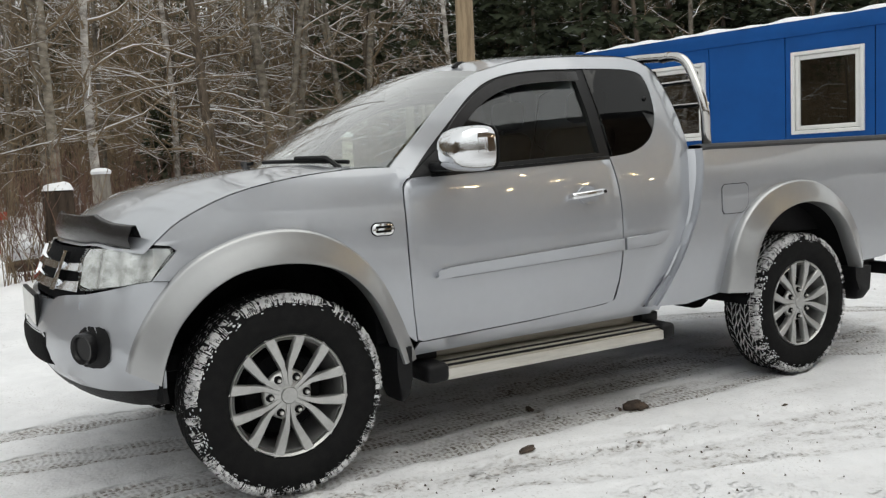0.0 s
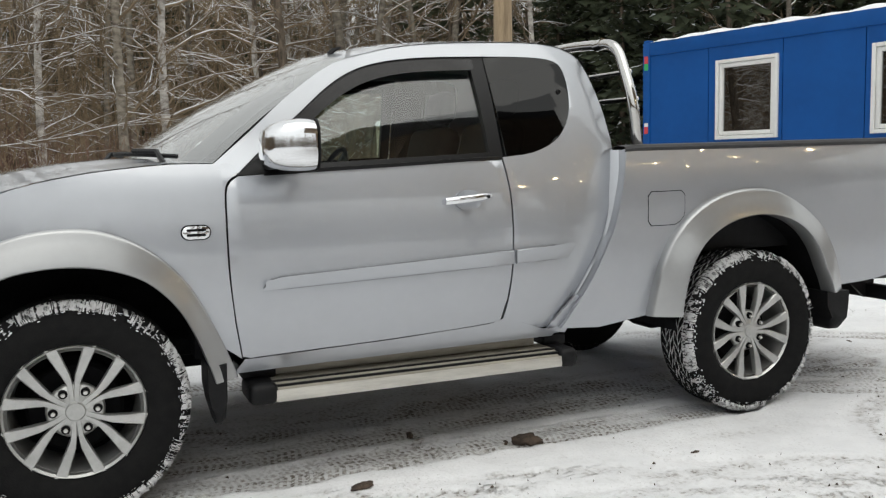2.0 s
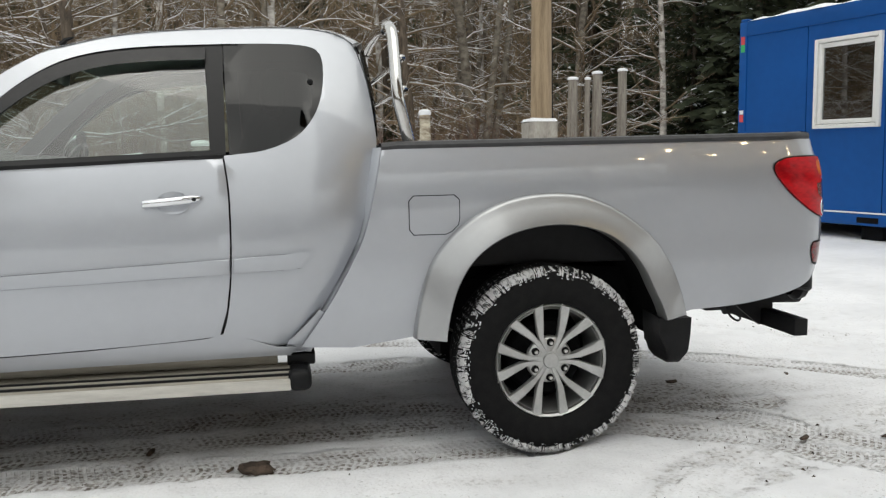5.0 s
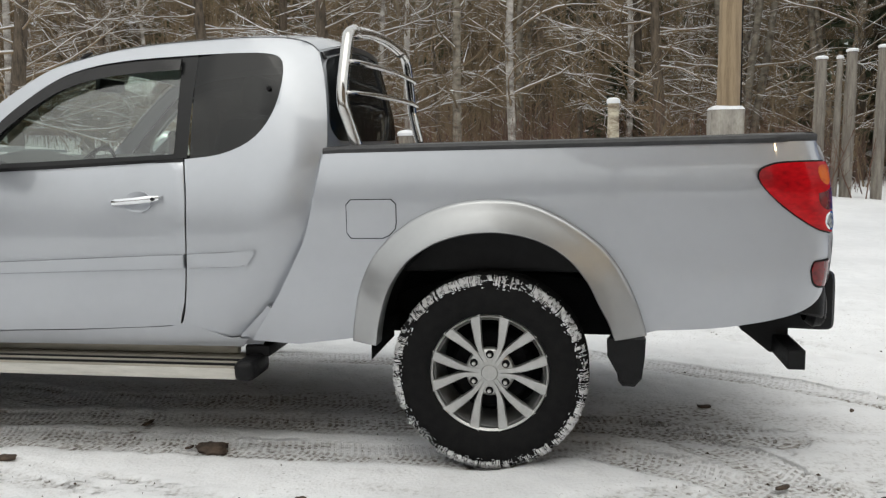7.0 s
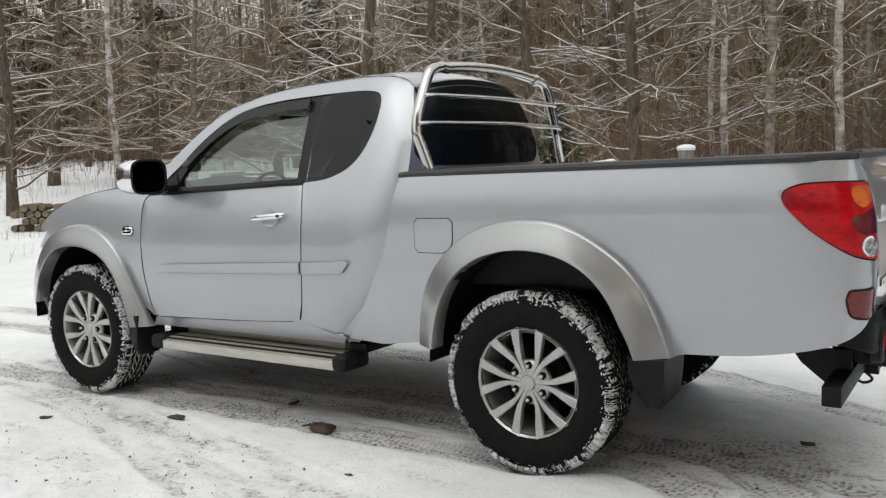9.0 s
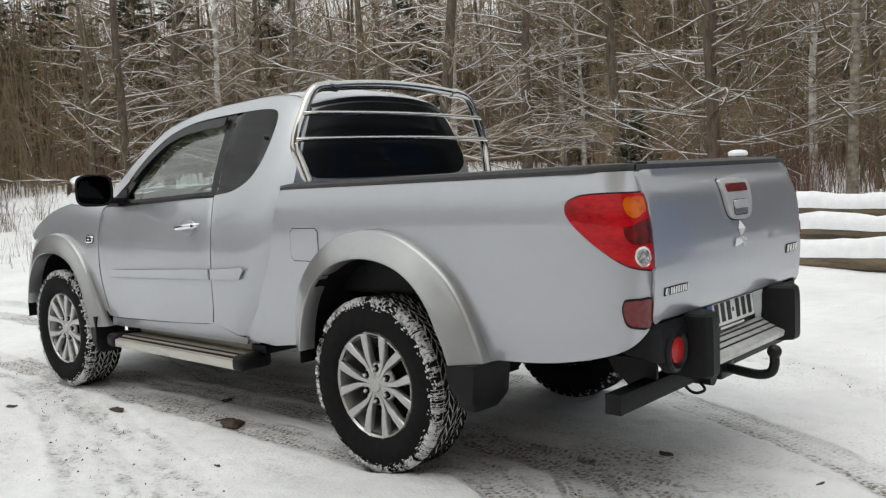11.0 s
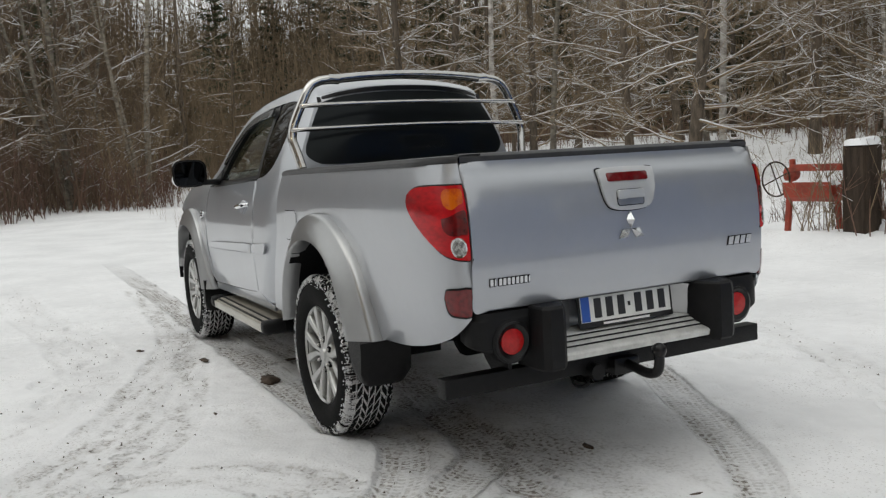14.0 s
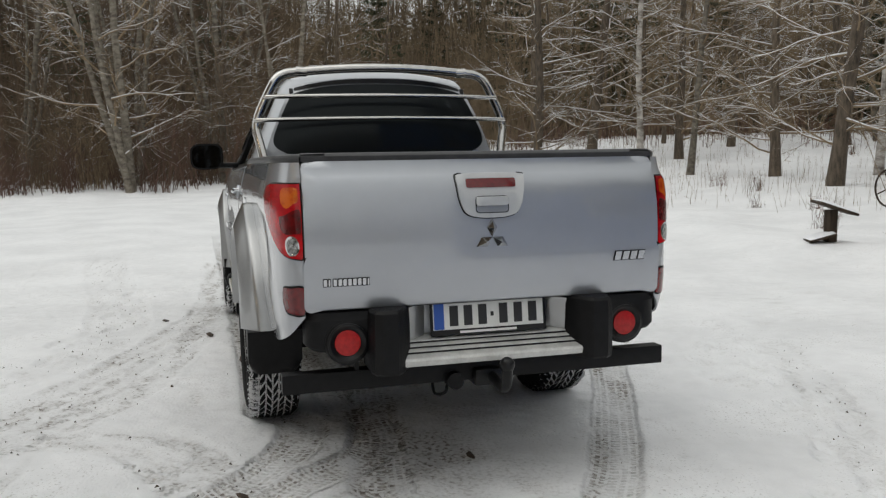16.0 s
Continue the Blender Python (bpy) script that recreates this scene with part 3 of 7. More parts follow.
    gl.faces.new([gl.verts.new((0.838, s * (0.985 + (s * p[1] - 0.985) * 0.93), 1.292 + (p[2] - 1.292) * 0.93)) for p in row])
    part("mirror_glass", gl, mat("tinted_mirror", (0.022, 0.024, 0.027), 0.03, 1.0), mir)
    part("mirror_arm", boxed((0.70, min(s * 0.74, s * 0.92), 1.205), (0.80, max(s * 0.74, s * 0.92), 1.245), 0.015), M_BLACK, mir)
    # tail light: lens, amber part, clear bowl
    tl = part("tail_light", patch(tail_outline, lambda u, z, dd: bed_fn(s)(u, z, dd - 0.012), 0.03, 0.02, 0.006), M_RED, truck, "red tail light with amber and clear lenses")
    part("lens_seal", patch([(4.21 + (u - 4.21) * 1.028, 1.07 + (z - 1.07) * 1.045) for u, z in tail_outline], lambda u, z, dd: bed_fn(s)(u, z, dd - 0.0035), 0.03, 0), M_BLACK, tl, "black seal round the lens")
    part("indicator_lens", patch(smooth([(4.250, 1.160), (4.262, 1.128), (4.300, 1.112), (4.340, 1.130), (4.358, 1.136), (4.360, 1.160), (4.354, 1.184), (4.305, 1.187), (4.262, 1.182), (4.250, 1.160)], 3)[:-1], lambda u, z, dd: bed_fn(s)(u, z, dd - 0.0145), 0.03, 0), M_AMBER, tl, "amber indicator lens")
    part("brake_lens", patch(smooth([(4.24, 1.082), (4.285, 1.088), (4.345, 1.108), (4.368, 1.10), (4.368, 1.03), (4.34, 1.022), (4.28, 1.02), (4.245, 1.045), (4.24, 1.082)], 3)[:-1], lambda u, z, dd: bed_fn(s)(u, z, dd - 0.0142), 0.03, 0), M_REDDEEP, tl, "deep red brake lens")
    rv = [(4.318 + 0.041 * math.cos(t), 0.977 + 0.036 * math.sin(t)) for t in np.linspace(0, 2 * math.pi, 22, endpoint=False)]
    part("reversing_lamp", patch(rv, lambda u, z, dd: bed_fn(s)(u, z, dd - 0.0155), 0.03, 0.004, 0.001), M_CHROME, tl, "clear reversing lamp")
    rv = [(4.318 + 0.033 * math.cos(t), 0.977 + 0.029 * math.sin(t)) for t in np.linspace(0, 2 * math.pi, 18, endpoint=False)]
    part("lamp_core", patch(rv, lambda u, z, dd: bed_fn(s)(u, z, dd - 0.0168), 0.012, 0), M_CORE, tl)
    part("rear_reflector", patch(smooth([(4.225, 0.79), (4.232, 0.815), (4.25, 0.822), (4.31, 0.824), (4.372, 0.824), (4.374, 0.77), (4.372, 0.727), (4.31, 0.727), (4.265, 0.732), (4.24, 0.75), (4.225, 0.79)], 2)[:-1], lambda u, z, dd: bed_fn(s)(u, z, dd - 0.006), 0.03, 0.012, 0.004), M_REFLECTOR, truck, "red corner reflector")
    seal = smooth([(4.219, 0.79), (4.227, 0.821), (4.25, 0.829), (4.31, 0.831), (4.377, 0.831), (4.378, 0.77), (4.377, 0.720), (4.31, 0.720), (4.262, 0.725), (4.234, 0.745), (4.219, 0.79)], 2)[:-1]
    part("reflector_seal", patch(seal, lambda u, z, dd: bed_fn(s)(u, z, dd - 0.0025), 0.03, 0), M_BLACK, truck)
    # bed rail cap
    rows = []
    for x in np.linspace(2.33, 4.236, 28):
        zt = 1.282 + 0.022 * (x - 2.33) / 1.9
        if x < 2.36:
            zt -= 0.006
        y0 = bed_y(min(x, 3.9), 1.272) + 0.006 - 0.085 * max(0, (x - 4.02) / 0.216) ** 2.2
        rows.append([(x, s * y0, zt - 0.030), (x, s * (y0 + 0.003), zt - 0.015), (x, s * (y0 - 0.004), zt - 0.003), (x, s * (y0 - 0.02), zt), (x, s * (y0 - 0.09), zt + 0.002), (x, s * (y0 - 0.105), zt - 0.03), (x, s * (y0 - 0.105), zt - 0.06)])
    part("bed_rail_cap", loft(rows), M_RAIL, truck, "black plastic bed rail cap")
    # inner bed wall
    part("bed_liner_side", boxed((2.36, min(s * 0.66, s * 0.69), 0.78), (4.22, max(s * 0.66, s * 0.69), 1.265)), M_BLACK, truck)
    # mud flaps
    for x0, x1, z0, z1, tilt in ((0.455, 0.52, 0.265, 0.50, 0.0), (3.475, 3.62, 0.33, 0.56, 0.0)):
        yy0, yy1 = (0.69, 0.885) if x0 < 1 else (0.645, 0.88)
        rows = []
        for y in np.linspace(yy0, yy1, 17):
            curl = 0.03 * ((y - yy0) / (yy1 - yy0)) ** 2
            dz = 0.06 * abs((y - 0.5 * (yy0 + yy1)) / (0.5 * (yy1 - yy0))) ** 7
            if x0 < 1:
                prof = [(x0 - 0.005, z1), (x0 - 0.006, z1 - 0.1), (x0 + 0.004, z0 + 0.07), (x0 + 0.018, z0 + 0.006 + dz), (x0 + 0.036, z0 + dz), (x0 + 0.054, z0 + 0.022 + dz), (x0 + 0.060, z0 + 0.1), (x0 + 0.064, z1)]
            else:
                prof = [(3.49 - curl, 0.537), (3.492 - curl, 0.47), (3.50, 0.40), (3.506, 0.358 + dz), (3.522, 0.338 + dz), (3.568, 0.336 + dz), (3.594, 0.37 + dz * 0.5), (3.603, 0.47), (3.606, 0.537)]
            rows.append([(x, s * y, z) for x, z in prof])
        part("mud_flap", loft(rows, True, True), M_BLACK, truck, "black plastic mud flap", 50)
    # wheel well liners
    for cx, r, z0 in ((0.0, 0.475, 0.40), (3.02, 0.485, 0.42)):
        rows = []
        for a in np.linspace(-0.05, math.pi + 0.05, 22):
            rows.append([(cx + r * math.cos(a), s * y, 0.455 + (r + (0.02 if y > 0.8 else 0)) * math.sin(a)) for y in (0.88, 0.84, 0.60, 0.45)])
        part("wheel_well_liner", loft(rows), M_WELL, truck, "black wheel well liner")
        bm = bmesh.new()
        bm.faces.new([bm.verts.new((cx + 0.49 * math.cos(a), s * 0.45, 0.455 + 0.49 * math.sin(a))) for a in np.linspace(0, math.pi, 20)])
        part("well_back", bm, M_WELL, truck)
    # side step
    st = part("side_step", boxed((0.70, min(s * 0.86, s * 0.85), 0.325), (1.95, max(s * 0.86, s * 0.85), 0.372), 0.006), M_ALU, truck, "aluminium side step with black end caps")
    rows = []
    for x in (0.70, 1.95):
        rows.append([(x, s * y, z) for y, z in ((0.85, 0.372), (0.825, 0.385), (0.79, 0.392), (0.66, 0.392), (0.66, 0.33), (0.85, 0.325))])
    part("tread_plate", loft(rows, True, True), M_ALUDIRT, st)
    for y in (0.838, 0.80):
        part("rubber_strip", boxed((0.70, min(s * y, s * (y - 0.014)), 0.378), (1.95, max(s * y, s * (y - 0.014)), 0.397 if y < 0.82 else 0.388), 0.003), M_BLACK, st)
    part("step_riser", boxed((0.72, min(s * 0.66, s * 0.70), 0.395), (1.90, max(s * 0.66, s * 0.70), 0.445), 0.008), M_ALUDIRT, st)
    for x0, x1 in ((0.60, 0.712), (1.938, 2.03)):
        part("end_cap", boxed((x0, min(s * 0.66, s * 0.868), 0.318), (x1, max(s * 0.66, s * 0.868), 0.402), 0.028, seg=3), M_BLACK, st)
        part("step_bracket", boxed((x0, min(s * 0.45, s * 0.72), 0.39), (x1 + 0.02, max(s * 0.45, s * 0.72), 0.44), 0.01), M_BLACK, st)

# hood
rows = []
for xe, ze in smooth(SEAM, 3):
    ye = side_y(xe, ze) - 0.004
    row = []
    for q in np.linspace(-1, 1, 25):
        w = 1 - abs(q) ** 2.3
        ridge = 0.010 * math.exp(-((abs(q) - 0.62) / 0.10) ** 2)
        row.append((xe - (0.165 + 0.16 * min(max((xe + 0.45) / 1.0, 0), 1)) * w, ye * q, ze + 0.004 + 0.022 * w + ridge))
    rows.append(row)
q = rows[-1]
rows.append([(x - 0.03 - 0.01 * (1 - abs(y)), y * 0.97, z - 0.035) for x, y, z in q])
part("hood", loft(rows), M_PAINT, truck)
# hood deflector: upright dark plastic along the hood's leading edge
rows = []
for x, y, z in q[1:-1]:
    e = 1.0
    up = 0.058 + 0.020 * min(max((0.56 - abs(y)) / 0.08, 0), 1)
    rows.append([(x - 0.030, y * 0.97, z - 0.022), (x - 0.040, y * 0.975, z + 0.012), (x - 0.022, y * 0.975, z + up * e), (x - 0.008, y * 0.975, z + up * e + 0.004), (x + 0.012, y * 0.97, z + 0.006)])
part("hood_deflector", loft(rows), M_VISOR, truck, "smoked black plastic hood deflector")

# roof
RAIL = smooth([(1.09, 1.652), (1.30, 1.705), (1.52, 1.733), (1.75, 1.746), (1.95, 1.752), (2.10, 1.746), (2.195, 1.726), (2.25, 1.688)], 3)
roof_rows = []
for k, (xe, ze) in enumerate(RAIL):
    ye = -cab_fn(-1)(xe, ze, 0)[1] + 0.003
    t = k / (len(RAIL) - 1)
    row = []
    for qv in np.linspace(-1, 1, 21):
        w = 1 - abs(qv) ** 2.4
        row.append((xe - 0.10 * w * (1 - t) + 0.05 * (1 - abs(qv) ** 4) * t ** 3, ye * qv, ze + 0.002 + (0.040 + 0.012 * t) * w))
    roof_rows.append(row)
part("roof", loft(roof_rows), M_PAINT, truck)
# windscreen
rows = []
top = roof_rows[0]
for t in np.linspace(0, 1, 9):
    row = []
    for i, qv in enumerate(np.linspace(-1, 1, 21)):
        w = 1 - abs(qv) ** 2.2
        bx, by, bz = 0.50 - 0.30 * w, 0.735 * qv, 1.212 + 0.030 * w
        tx, ty, tz = top[i]
        bulge = 0.03 * math.sin(math.pi * t)
        row.append((bx + (tx - bx) * t - bulge * 0.5, by + (ty - by) * t, bz + (tz - bz) * t + bulge * 0.6))
    rows.append(row)
part("windscreen", loft(rows), M_WSCREEN, truck, "clear windscreen glass reflecting bare branches")
edge = [(x, y, z + 0.004) for x, y, z in rows[0]]
cowl = [[(x + 0.02, y, z - 0.01) for x, y, z in edge], [(x - 0.05, y * 1.02, z - 0.012) for x, y, z in edge], [(x - 0.09, y * 1.03, z - 0.028) for x, y, z in edge]]
part("cowl_panel", loft(cowl), M_BLACK, truck, "black cowl panel below windscreen")
for y0, y1 in ((-0.62, -0.12), (0.02, 0.55)):
    wp = []
    for t in np.linspace(0, 1, 7):
        y = y0 + (y1 - y0) * t
        w = 1 - abs(y / 0.735) ** 2.2
        wp.append((0.50 - 0.30 * w + 0.0, y, 1.250 + 0.030 * w + 0.004))
    wi = part("wiper", tube(wp, 0.009, 6), M_BLACK, truck, "black windscreen wiper")
    part("wiper_arm", tube([(wp[0][0] - 0.05, y0 - 0.03, 1.235), (wp[1][0] - 0.01, wp[1][1], 1.285), (wp[3][0], wp[3][1], 1.29)], 0.011, 6), M_BLACK, wi)
part("radio_antenna", tube([(1.08, -0.40, 1.69), (1.10, -0.40, 1.712), (1.13, -0.40, 1.722)], [0.016, 0.010, 0.004], 6), M_BLACK, truck)

# cab rear wall with a wide dark rear window
rear = roof_rows[-1]
back_rows = []
back_bow = spl([(1.24, 0.03), (1.4, 0.035), (1.55, 0.042), (1.68, 0.05)])
for t in np.linspace(0, 1, 10):
    z = 1.688 - 0.448 * t
    ye = side_y(2.2, z) - 0.053
    xe = f_cabrear(z) - 0.0
    back_rows.append([(xe + back_bow(z) * (1 - abs(qv) ** 4), ye * qv, z + (rear[i][2] - rear[0][2]) * (1 - t)) for i, qv in enumerate(np.linspace(-1, 1, 21))])
part("cab_back", loft(back_rows), M_PAINT, truck)


def back_fn(v, z, d):
    ye = side_y(2.2, z) - 0.068
    w = 1 - min(abs(v) / ye, 1) ** 2.4
    return (f_cabrear(z) + back_bow(z) * (1 - min(abs(v) / ye, 1) ** 4) + 0.006 - d, v, z + 0.052 * w * min(max((z - 1.24) / 0.44, 0), 1))


win = smooth([(0.0, 1.655), (0.30, 1.655), (0.455, 1.652), (0.515, 1.635), (0.56, 1.56), (0.605, 1.46), (0.63, 1.39), (0.62, 1.345), (0.57, 1.31), (0.50, 1.298), (0.2, 1.292), (0.0, 1.292)], 3)
win = win + [(-u, v) for u, v in win[::-1][1:-1]]
part("rear_window", patch(win, back_fn, 0.08, 0.012, 0.003), M_REARGLASS, truck, "wide dark tinted rear window")
part("high_brake_light", patch(rrect(-0.50, 1.662, 0.50, 1.685, 0.01, 2), lambda v, z, d: back_fn(v, z, d - 0.003), 0.08, 0.01), M_GLOSSBLACK, truck)

# tailgate
f_gate = spl([(0.70, 4.268), (0.74, 4.293), (0.80, 4.299), (0.86, 4.304), (0.90, 4.3055), (1.0, 4.303), (1.12, 4.291), (1.18, 4.279), (1.215, 4.266), (1.232, 4.250), (1.245, 4.242), (1.28, 4.232)])


def gate_fn(y, z, d):
    return (f_gate(z) + 0.012 * (1 - (y / 0.75) ** 2) - d, y, z)


gate = part("tailgate", patch(rrect(-0.7035, 0.738, 0.7035, 1.278, 0.02), gate_fn, 0.06, 0.07, 0.006, 0.03), M_PAINT, truck, "silver tailgate with bluish sheen")
capb = [[(4.20 + dx, y, 1.285 + 0.017 + dz) for dx, dz in ((-0.02, -0.03), (-0.018, 0.0), (0.0, 0.006), (0.025, 0.004), (0.040, -0.006), (0.038, -0.025))] for y in np.linspace(-0.700, 0.700, 12)]
part("tailgate_cap", loft(capb), M_RAIL, gate, "black plastic tailgate cap")
esc = smooth([(-0.135, 1.205), (-0.12, 1.222), (0.0, 1.227), (0.12, 1.222), (0.135, 1.205), (0.122, 1.12), (0.09, 1.07), (0.0, 1.058), (-0.09, 1.07), (-0.122, 1.12), (-0.135, 1.205)], 4)[:-1]
part("bezel_gap", patch([(u * 1.035, 1.143 + (v - 1.143) * 1.05) for u, v in esc], lambda y, z, d: gate_fn(y, z, d - 0.002), 0.05, 0), M_WELL, gate)
hb = part("tailgate_handle", patch(esc, lambda y, z, d: gate_fn(y, z, d - 0.014), 0.05, 0.02, 0.008), M_BEZEL, gate, "silver tailgate handle bezel")
part("handle_recess", patch(rrect(-0.066, 1.076, 0.066, 1.140, 0.014), lambda y, z, d: gate_fn(y, z, d - 0.0155), 0.05, 0), M_WELL, hb)
part("handle_bowl", patch(rrect(-0.063, 1.079, 0.063, 1.112, 0.013), lambda y, z, d: gate_fn(y, z, d - 0.0162), 0.05, 0), M_TRIM_PAINT, hb)
part("handle_grip", patch(rrect(-0.064, 1.104, 0.064, 1.138, 0.010), lambda y, z, d: gate_fn(y, z, d - 0.026), 0.05, 0.010, 0.003), M_BEZEL, hb)
part("tailgate_brake_light", patch(rrect(-0.098, 1.172, 0.098, 1.206, 0.008), lambda y, z, d: gate_fn(y, z, d - 0.018), 0.05, 0.006, 0.002), M_REFLECTOR, hb, "long red brake light in the bezel")
# maker's mark as three plain chrome lozenges
for ang in (90, 210, 330):
    ca, sa = math.cos(radians(ang)), math.sin(radians(ang))
    loz = [(0, 0), (0.036, 0.021), (0.072, 0), (0.036, -0.021)]
    bm = bmesh.new()
    ring = [bm.verts.new(gate_fn(a * ca - b * sa, 0.985 + a * sa + b * ca, -0.003)) for a, b in loz]
    tip = bm.verts.new(gate_fn(0.036 * ca, 0.985 + 0.036 * sa, -0.026))
    for i in range(4):
        bm.faces.new((ring[i], ring[(i + 1) % 4], tip))
    part("badge_lozenge", bm, M_BADGE, gate, "chrome lozenge of a badge", 5)
# maker's and model lettering as plain chrome bars
for i in range(10):
    y, w = -0.640 + i * 0.0178, 0.0125 * (0.45 if i in (1, 9) else 1)
    part("letter_edge", patch(rrect(y - 0.0022, 0.826, y + w + 0.0022, 0.857, 0.002, 1), lambda v, z, d: gate_fn(v, z, d - 0.003), 0.1, 0.003, 0), M_BLACK, gate)
    part("letter_bar", patch(rrect(y, 0.829, y + w, 0.854, 0.002, 1), lambda v, z, d: gate_fn(v, z, d - 0.006), 0.1, 0.003, 0), M_BADGE, gate)
for i in range(4):
    y = 0.508 + i * 0.034
    part("letter_edge", patch([(y - 0.003, 0.870), (y + 0.029, 0.870), (y + 0.037, 0.909), (y + 0.005, 0.909)], lambda v, z, d: gate_fn(v, z, d - 0.003), 0.1, 0.003, 0), M_BLACK, gate)
    part("letter_bar", patch([(y, 0.873), (y + 0.026, 0.873), (y + 0.034, 0.906), (y + 0.008, 0.906)], lambda v, z, d: gate_fn(v, z, d - 0.007), 0.1, 0.004, 0), M_BADGE, gate)

# rear bumper: black corner pieces, ribbed step in the middle
for s in (-1, 1):
    # outer wrap with a lamp pod, and an angular upright block beside the step
    plan = smooth([(4.17, 0.700), (4.23, 0.712), (4.275, 0.700), (4.298, 0.665), (4.306, 0.61), (4.308, 0.54), (4.308, 0.44)], 3)
    rows = []
    for k, (x, y) in enumerate(plan):
        t = k / (len(plan) - 1)
        zt = 0.738 - 0.055 * max(0, 1 - t / 0.25)
        zb = 0.612 - 0.030 * min(t / 0.5, 1)
        nx, ny = (x - 4.16) / math.hypot(x - 4.16, y - 0.45), (y - 0.45) / math.hypot(x - 4.16, y - 0.45)
        rows.append([(x - nx * inn, s * (y - ny * inn), zb + (zt - zb) * dz) for dz, inn in ((1.0, 0.11), (0.985, 0.03), (0.94, 0.010), (0.80, 0.004), (0.76, 0.0), (0.10, 0.0), (0.02, 0.010), (0.0, 0.10))])
    bc = part("bumper_corner", loft(rows), M_BLACK, truck, "black plastic bumper corner", 25)
    foot = [(4.20, 0.300), (4.30, 0.322), (4.372, 0.362), (4.394, 0.386), (4.396, 0.445), (4.380, 0.470), (4.338, 0.482), (4.20, 0.482)]
    cx, cy = 4.29, 0.40
    rows = [[(cx + (x - cx) * k, s * (cy + (y - cy) * k), z + 0.030 * (4.39 - x)) for x, y in foot] for z, k in ((0.498, 0.90), (0.508, 0.975), (0.53, 1.0), (0.66, 1.0), (0.705, 0.985), (0.728, 0.95), (0.738, 0.86))]
    part("bumper_block", loft(rows, True, True), M_BLACK, bc, "", 25)
    part("lamp_pod", revolve([(0.062, -0.06), (0.086, -0.03), (0.082, 0.002), (0.074, 0.006)], 28, "x", (4.306, s * 0.558, 0.617)), M_BLACK, bc)
    part("round_reflector_rim", revolve([(0.045, -0.004), (0.052, 0.004), (0.066, 0.012), (0.074, 0.008), (0.076, -0.01)], 28, "x", (4.306, s * 0.558, 0.617)), M_GLOSSBLACK, bc)
    part("round_reflector", revolve([(0.0, 0.008), (0.03, 0.007), (0.048, 0.003), (0.048, -0.01)], 24, "x", (4.308, s * 0.558, 0.617)), M_ROUNDRED, bc, "round red reflector")
    # silver plate-light cheek beside the number plate
    part("bumper_cheek", patch([(0.25, 0.612), (0.345, 0.60), (0.345, 0.725), (0.25, 0.735)], lambda y, z, d: (4.235 + 0.06 * (y - 0.25) / 0.1 - d, s * y, z), 0.05, 0.02), M_TRIM_PAINT, truck)
rows = []
prof = [(4.20, 0.612)] + [(4.262 + 0.011 * i + (0.006 if i % 2 else 0), 0.606 - 0.0075 * i) for i in range(8)] + [(4.355, 0.548), (4.36, 0.54), (4.356, 0.520), (4.34, 0.515), (4.20, 0.515)]
for y in np.linspace(-0.36, 0.36, 5):
    rows.append([(x, y, z) for x, z in prof])
part("bumper_step", loft(rows, True, True), M_STEP, truck, "ribbed silver bumper step", 20)
for x, z in ((4.283, 0.5935), (4.305, 0.5785), (4.327, 0.5635)):
    part("step_strip", boxed((x - 0.002, -0.352, z - 0.004), (x + 0.002, 0.352, z + 0.0035), 0.001), M_BLACK, truck)
part("plate_recess", boxed((4.15, -0.27, 0.60), (4.205, 0.27, 0.745), 0.01), M_PAINT, truck)
for y in (-0.09, 0.09):
    part("plate_lamp", boxed((4.20, y - 0.03, 0.745), (4.245, y + 0.03, 0.768), 0.006), M_BLACK, truck)
# number plate with plain bars for its characters
pm = pose(4.272, 0, 0.680, 0, -7, 0)
pl = part("number_plate", boxed((-0.008, -0.235, -0.07), (0.0, 0.235, 0.062), 0.004, pm), M_GLOSSBLACK, truck, "white number plate with plain bars")
part("plate_face", boxed((0.0, -0.225, -0.048), (0.003, 0.222, 0.055), 0.001, pm), M_PLATE, pl)
part("plate_band", boxed((0.003, -0.222, -0.046), (0.0045, -0.182, 0.053), 0, pm), M_PLATEBLUE, pl)
for i, (y, w) in enumerate(((-0.160, 0.034), (-0.103, 0.034), (-0.045, 0.034), (0.005, 0.012), (0.040, 0.034), (0.100, 0.034), (0.160, 0.034))):
    z0, z1 = (-0.035, 0.042) if w > 0.02 else (-0.005, 0.012)
    part("plate_bar", boxed((0.003, y, z0), (0.0048, y + w, z1), 0, pm), M_INK, pl)
part("plate_caption", boxed((0.0005, -0.12, -0.064), (0.0015, 0.11, -0.055), 0, pm), M_PLATE, pl)

# tow bar and under-run beam
beam = part("underrun_beam", boxed((4.14, -0.79, 0.41), (4.205, 0.79, 0.485), 0.004), M_BLACK, truck, "black steel under-run beam")
for s in (-1, 1):
    bm = bmesh.new()
    pts = [(3.98, 0.56), (4.20, 0.56), (4.20, 0.49), (4.185, 0.41), (4.13, 0.41), (4.02, 0.50)]
    a = [bm.verts.new((x, s * 0.50, z)) for x, z in pts]
    b = [bm.verts.new((x, s * 0.515, z)) for x, z in pts]
    bm.faces.new(a)
    bm.faces.new(b[::-1])
    for i in range(6):
        bm.faces.new((a[i], b[i], b[(i + 1) % 6], a[(i + 1) % 6]))
    part("beam_bracket", bm, M_BLACK, beam)
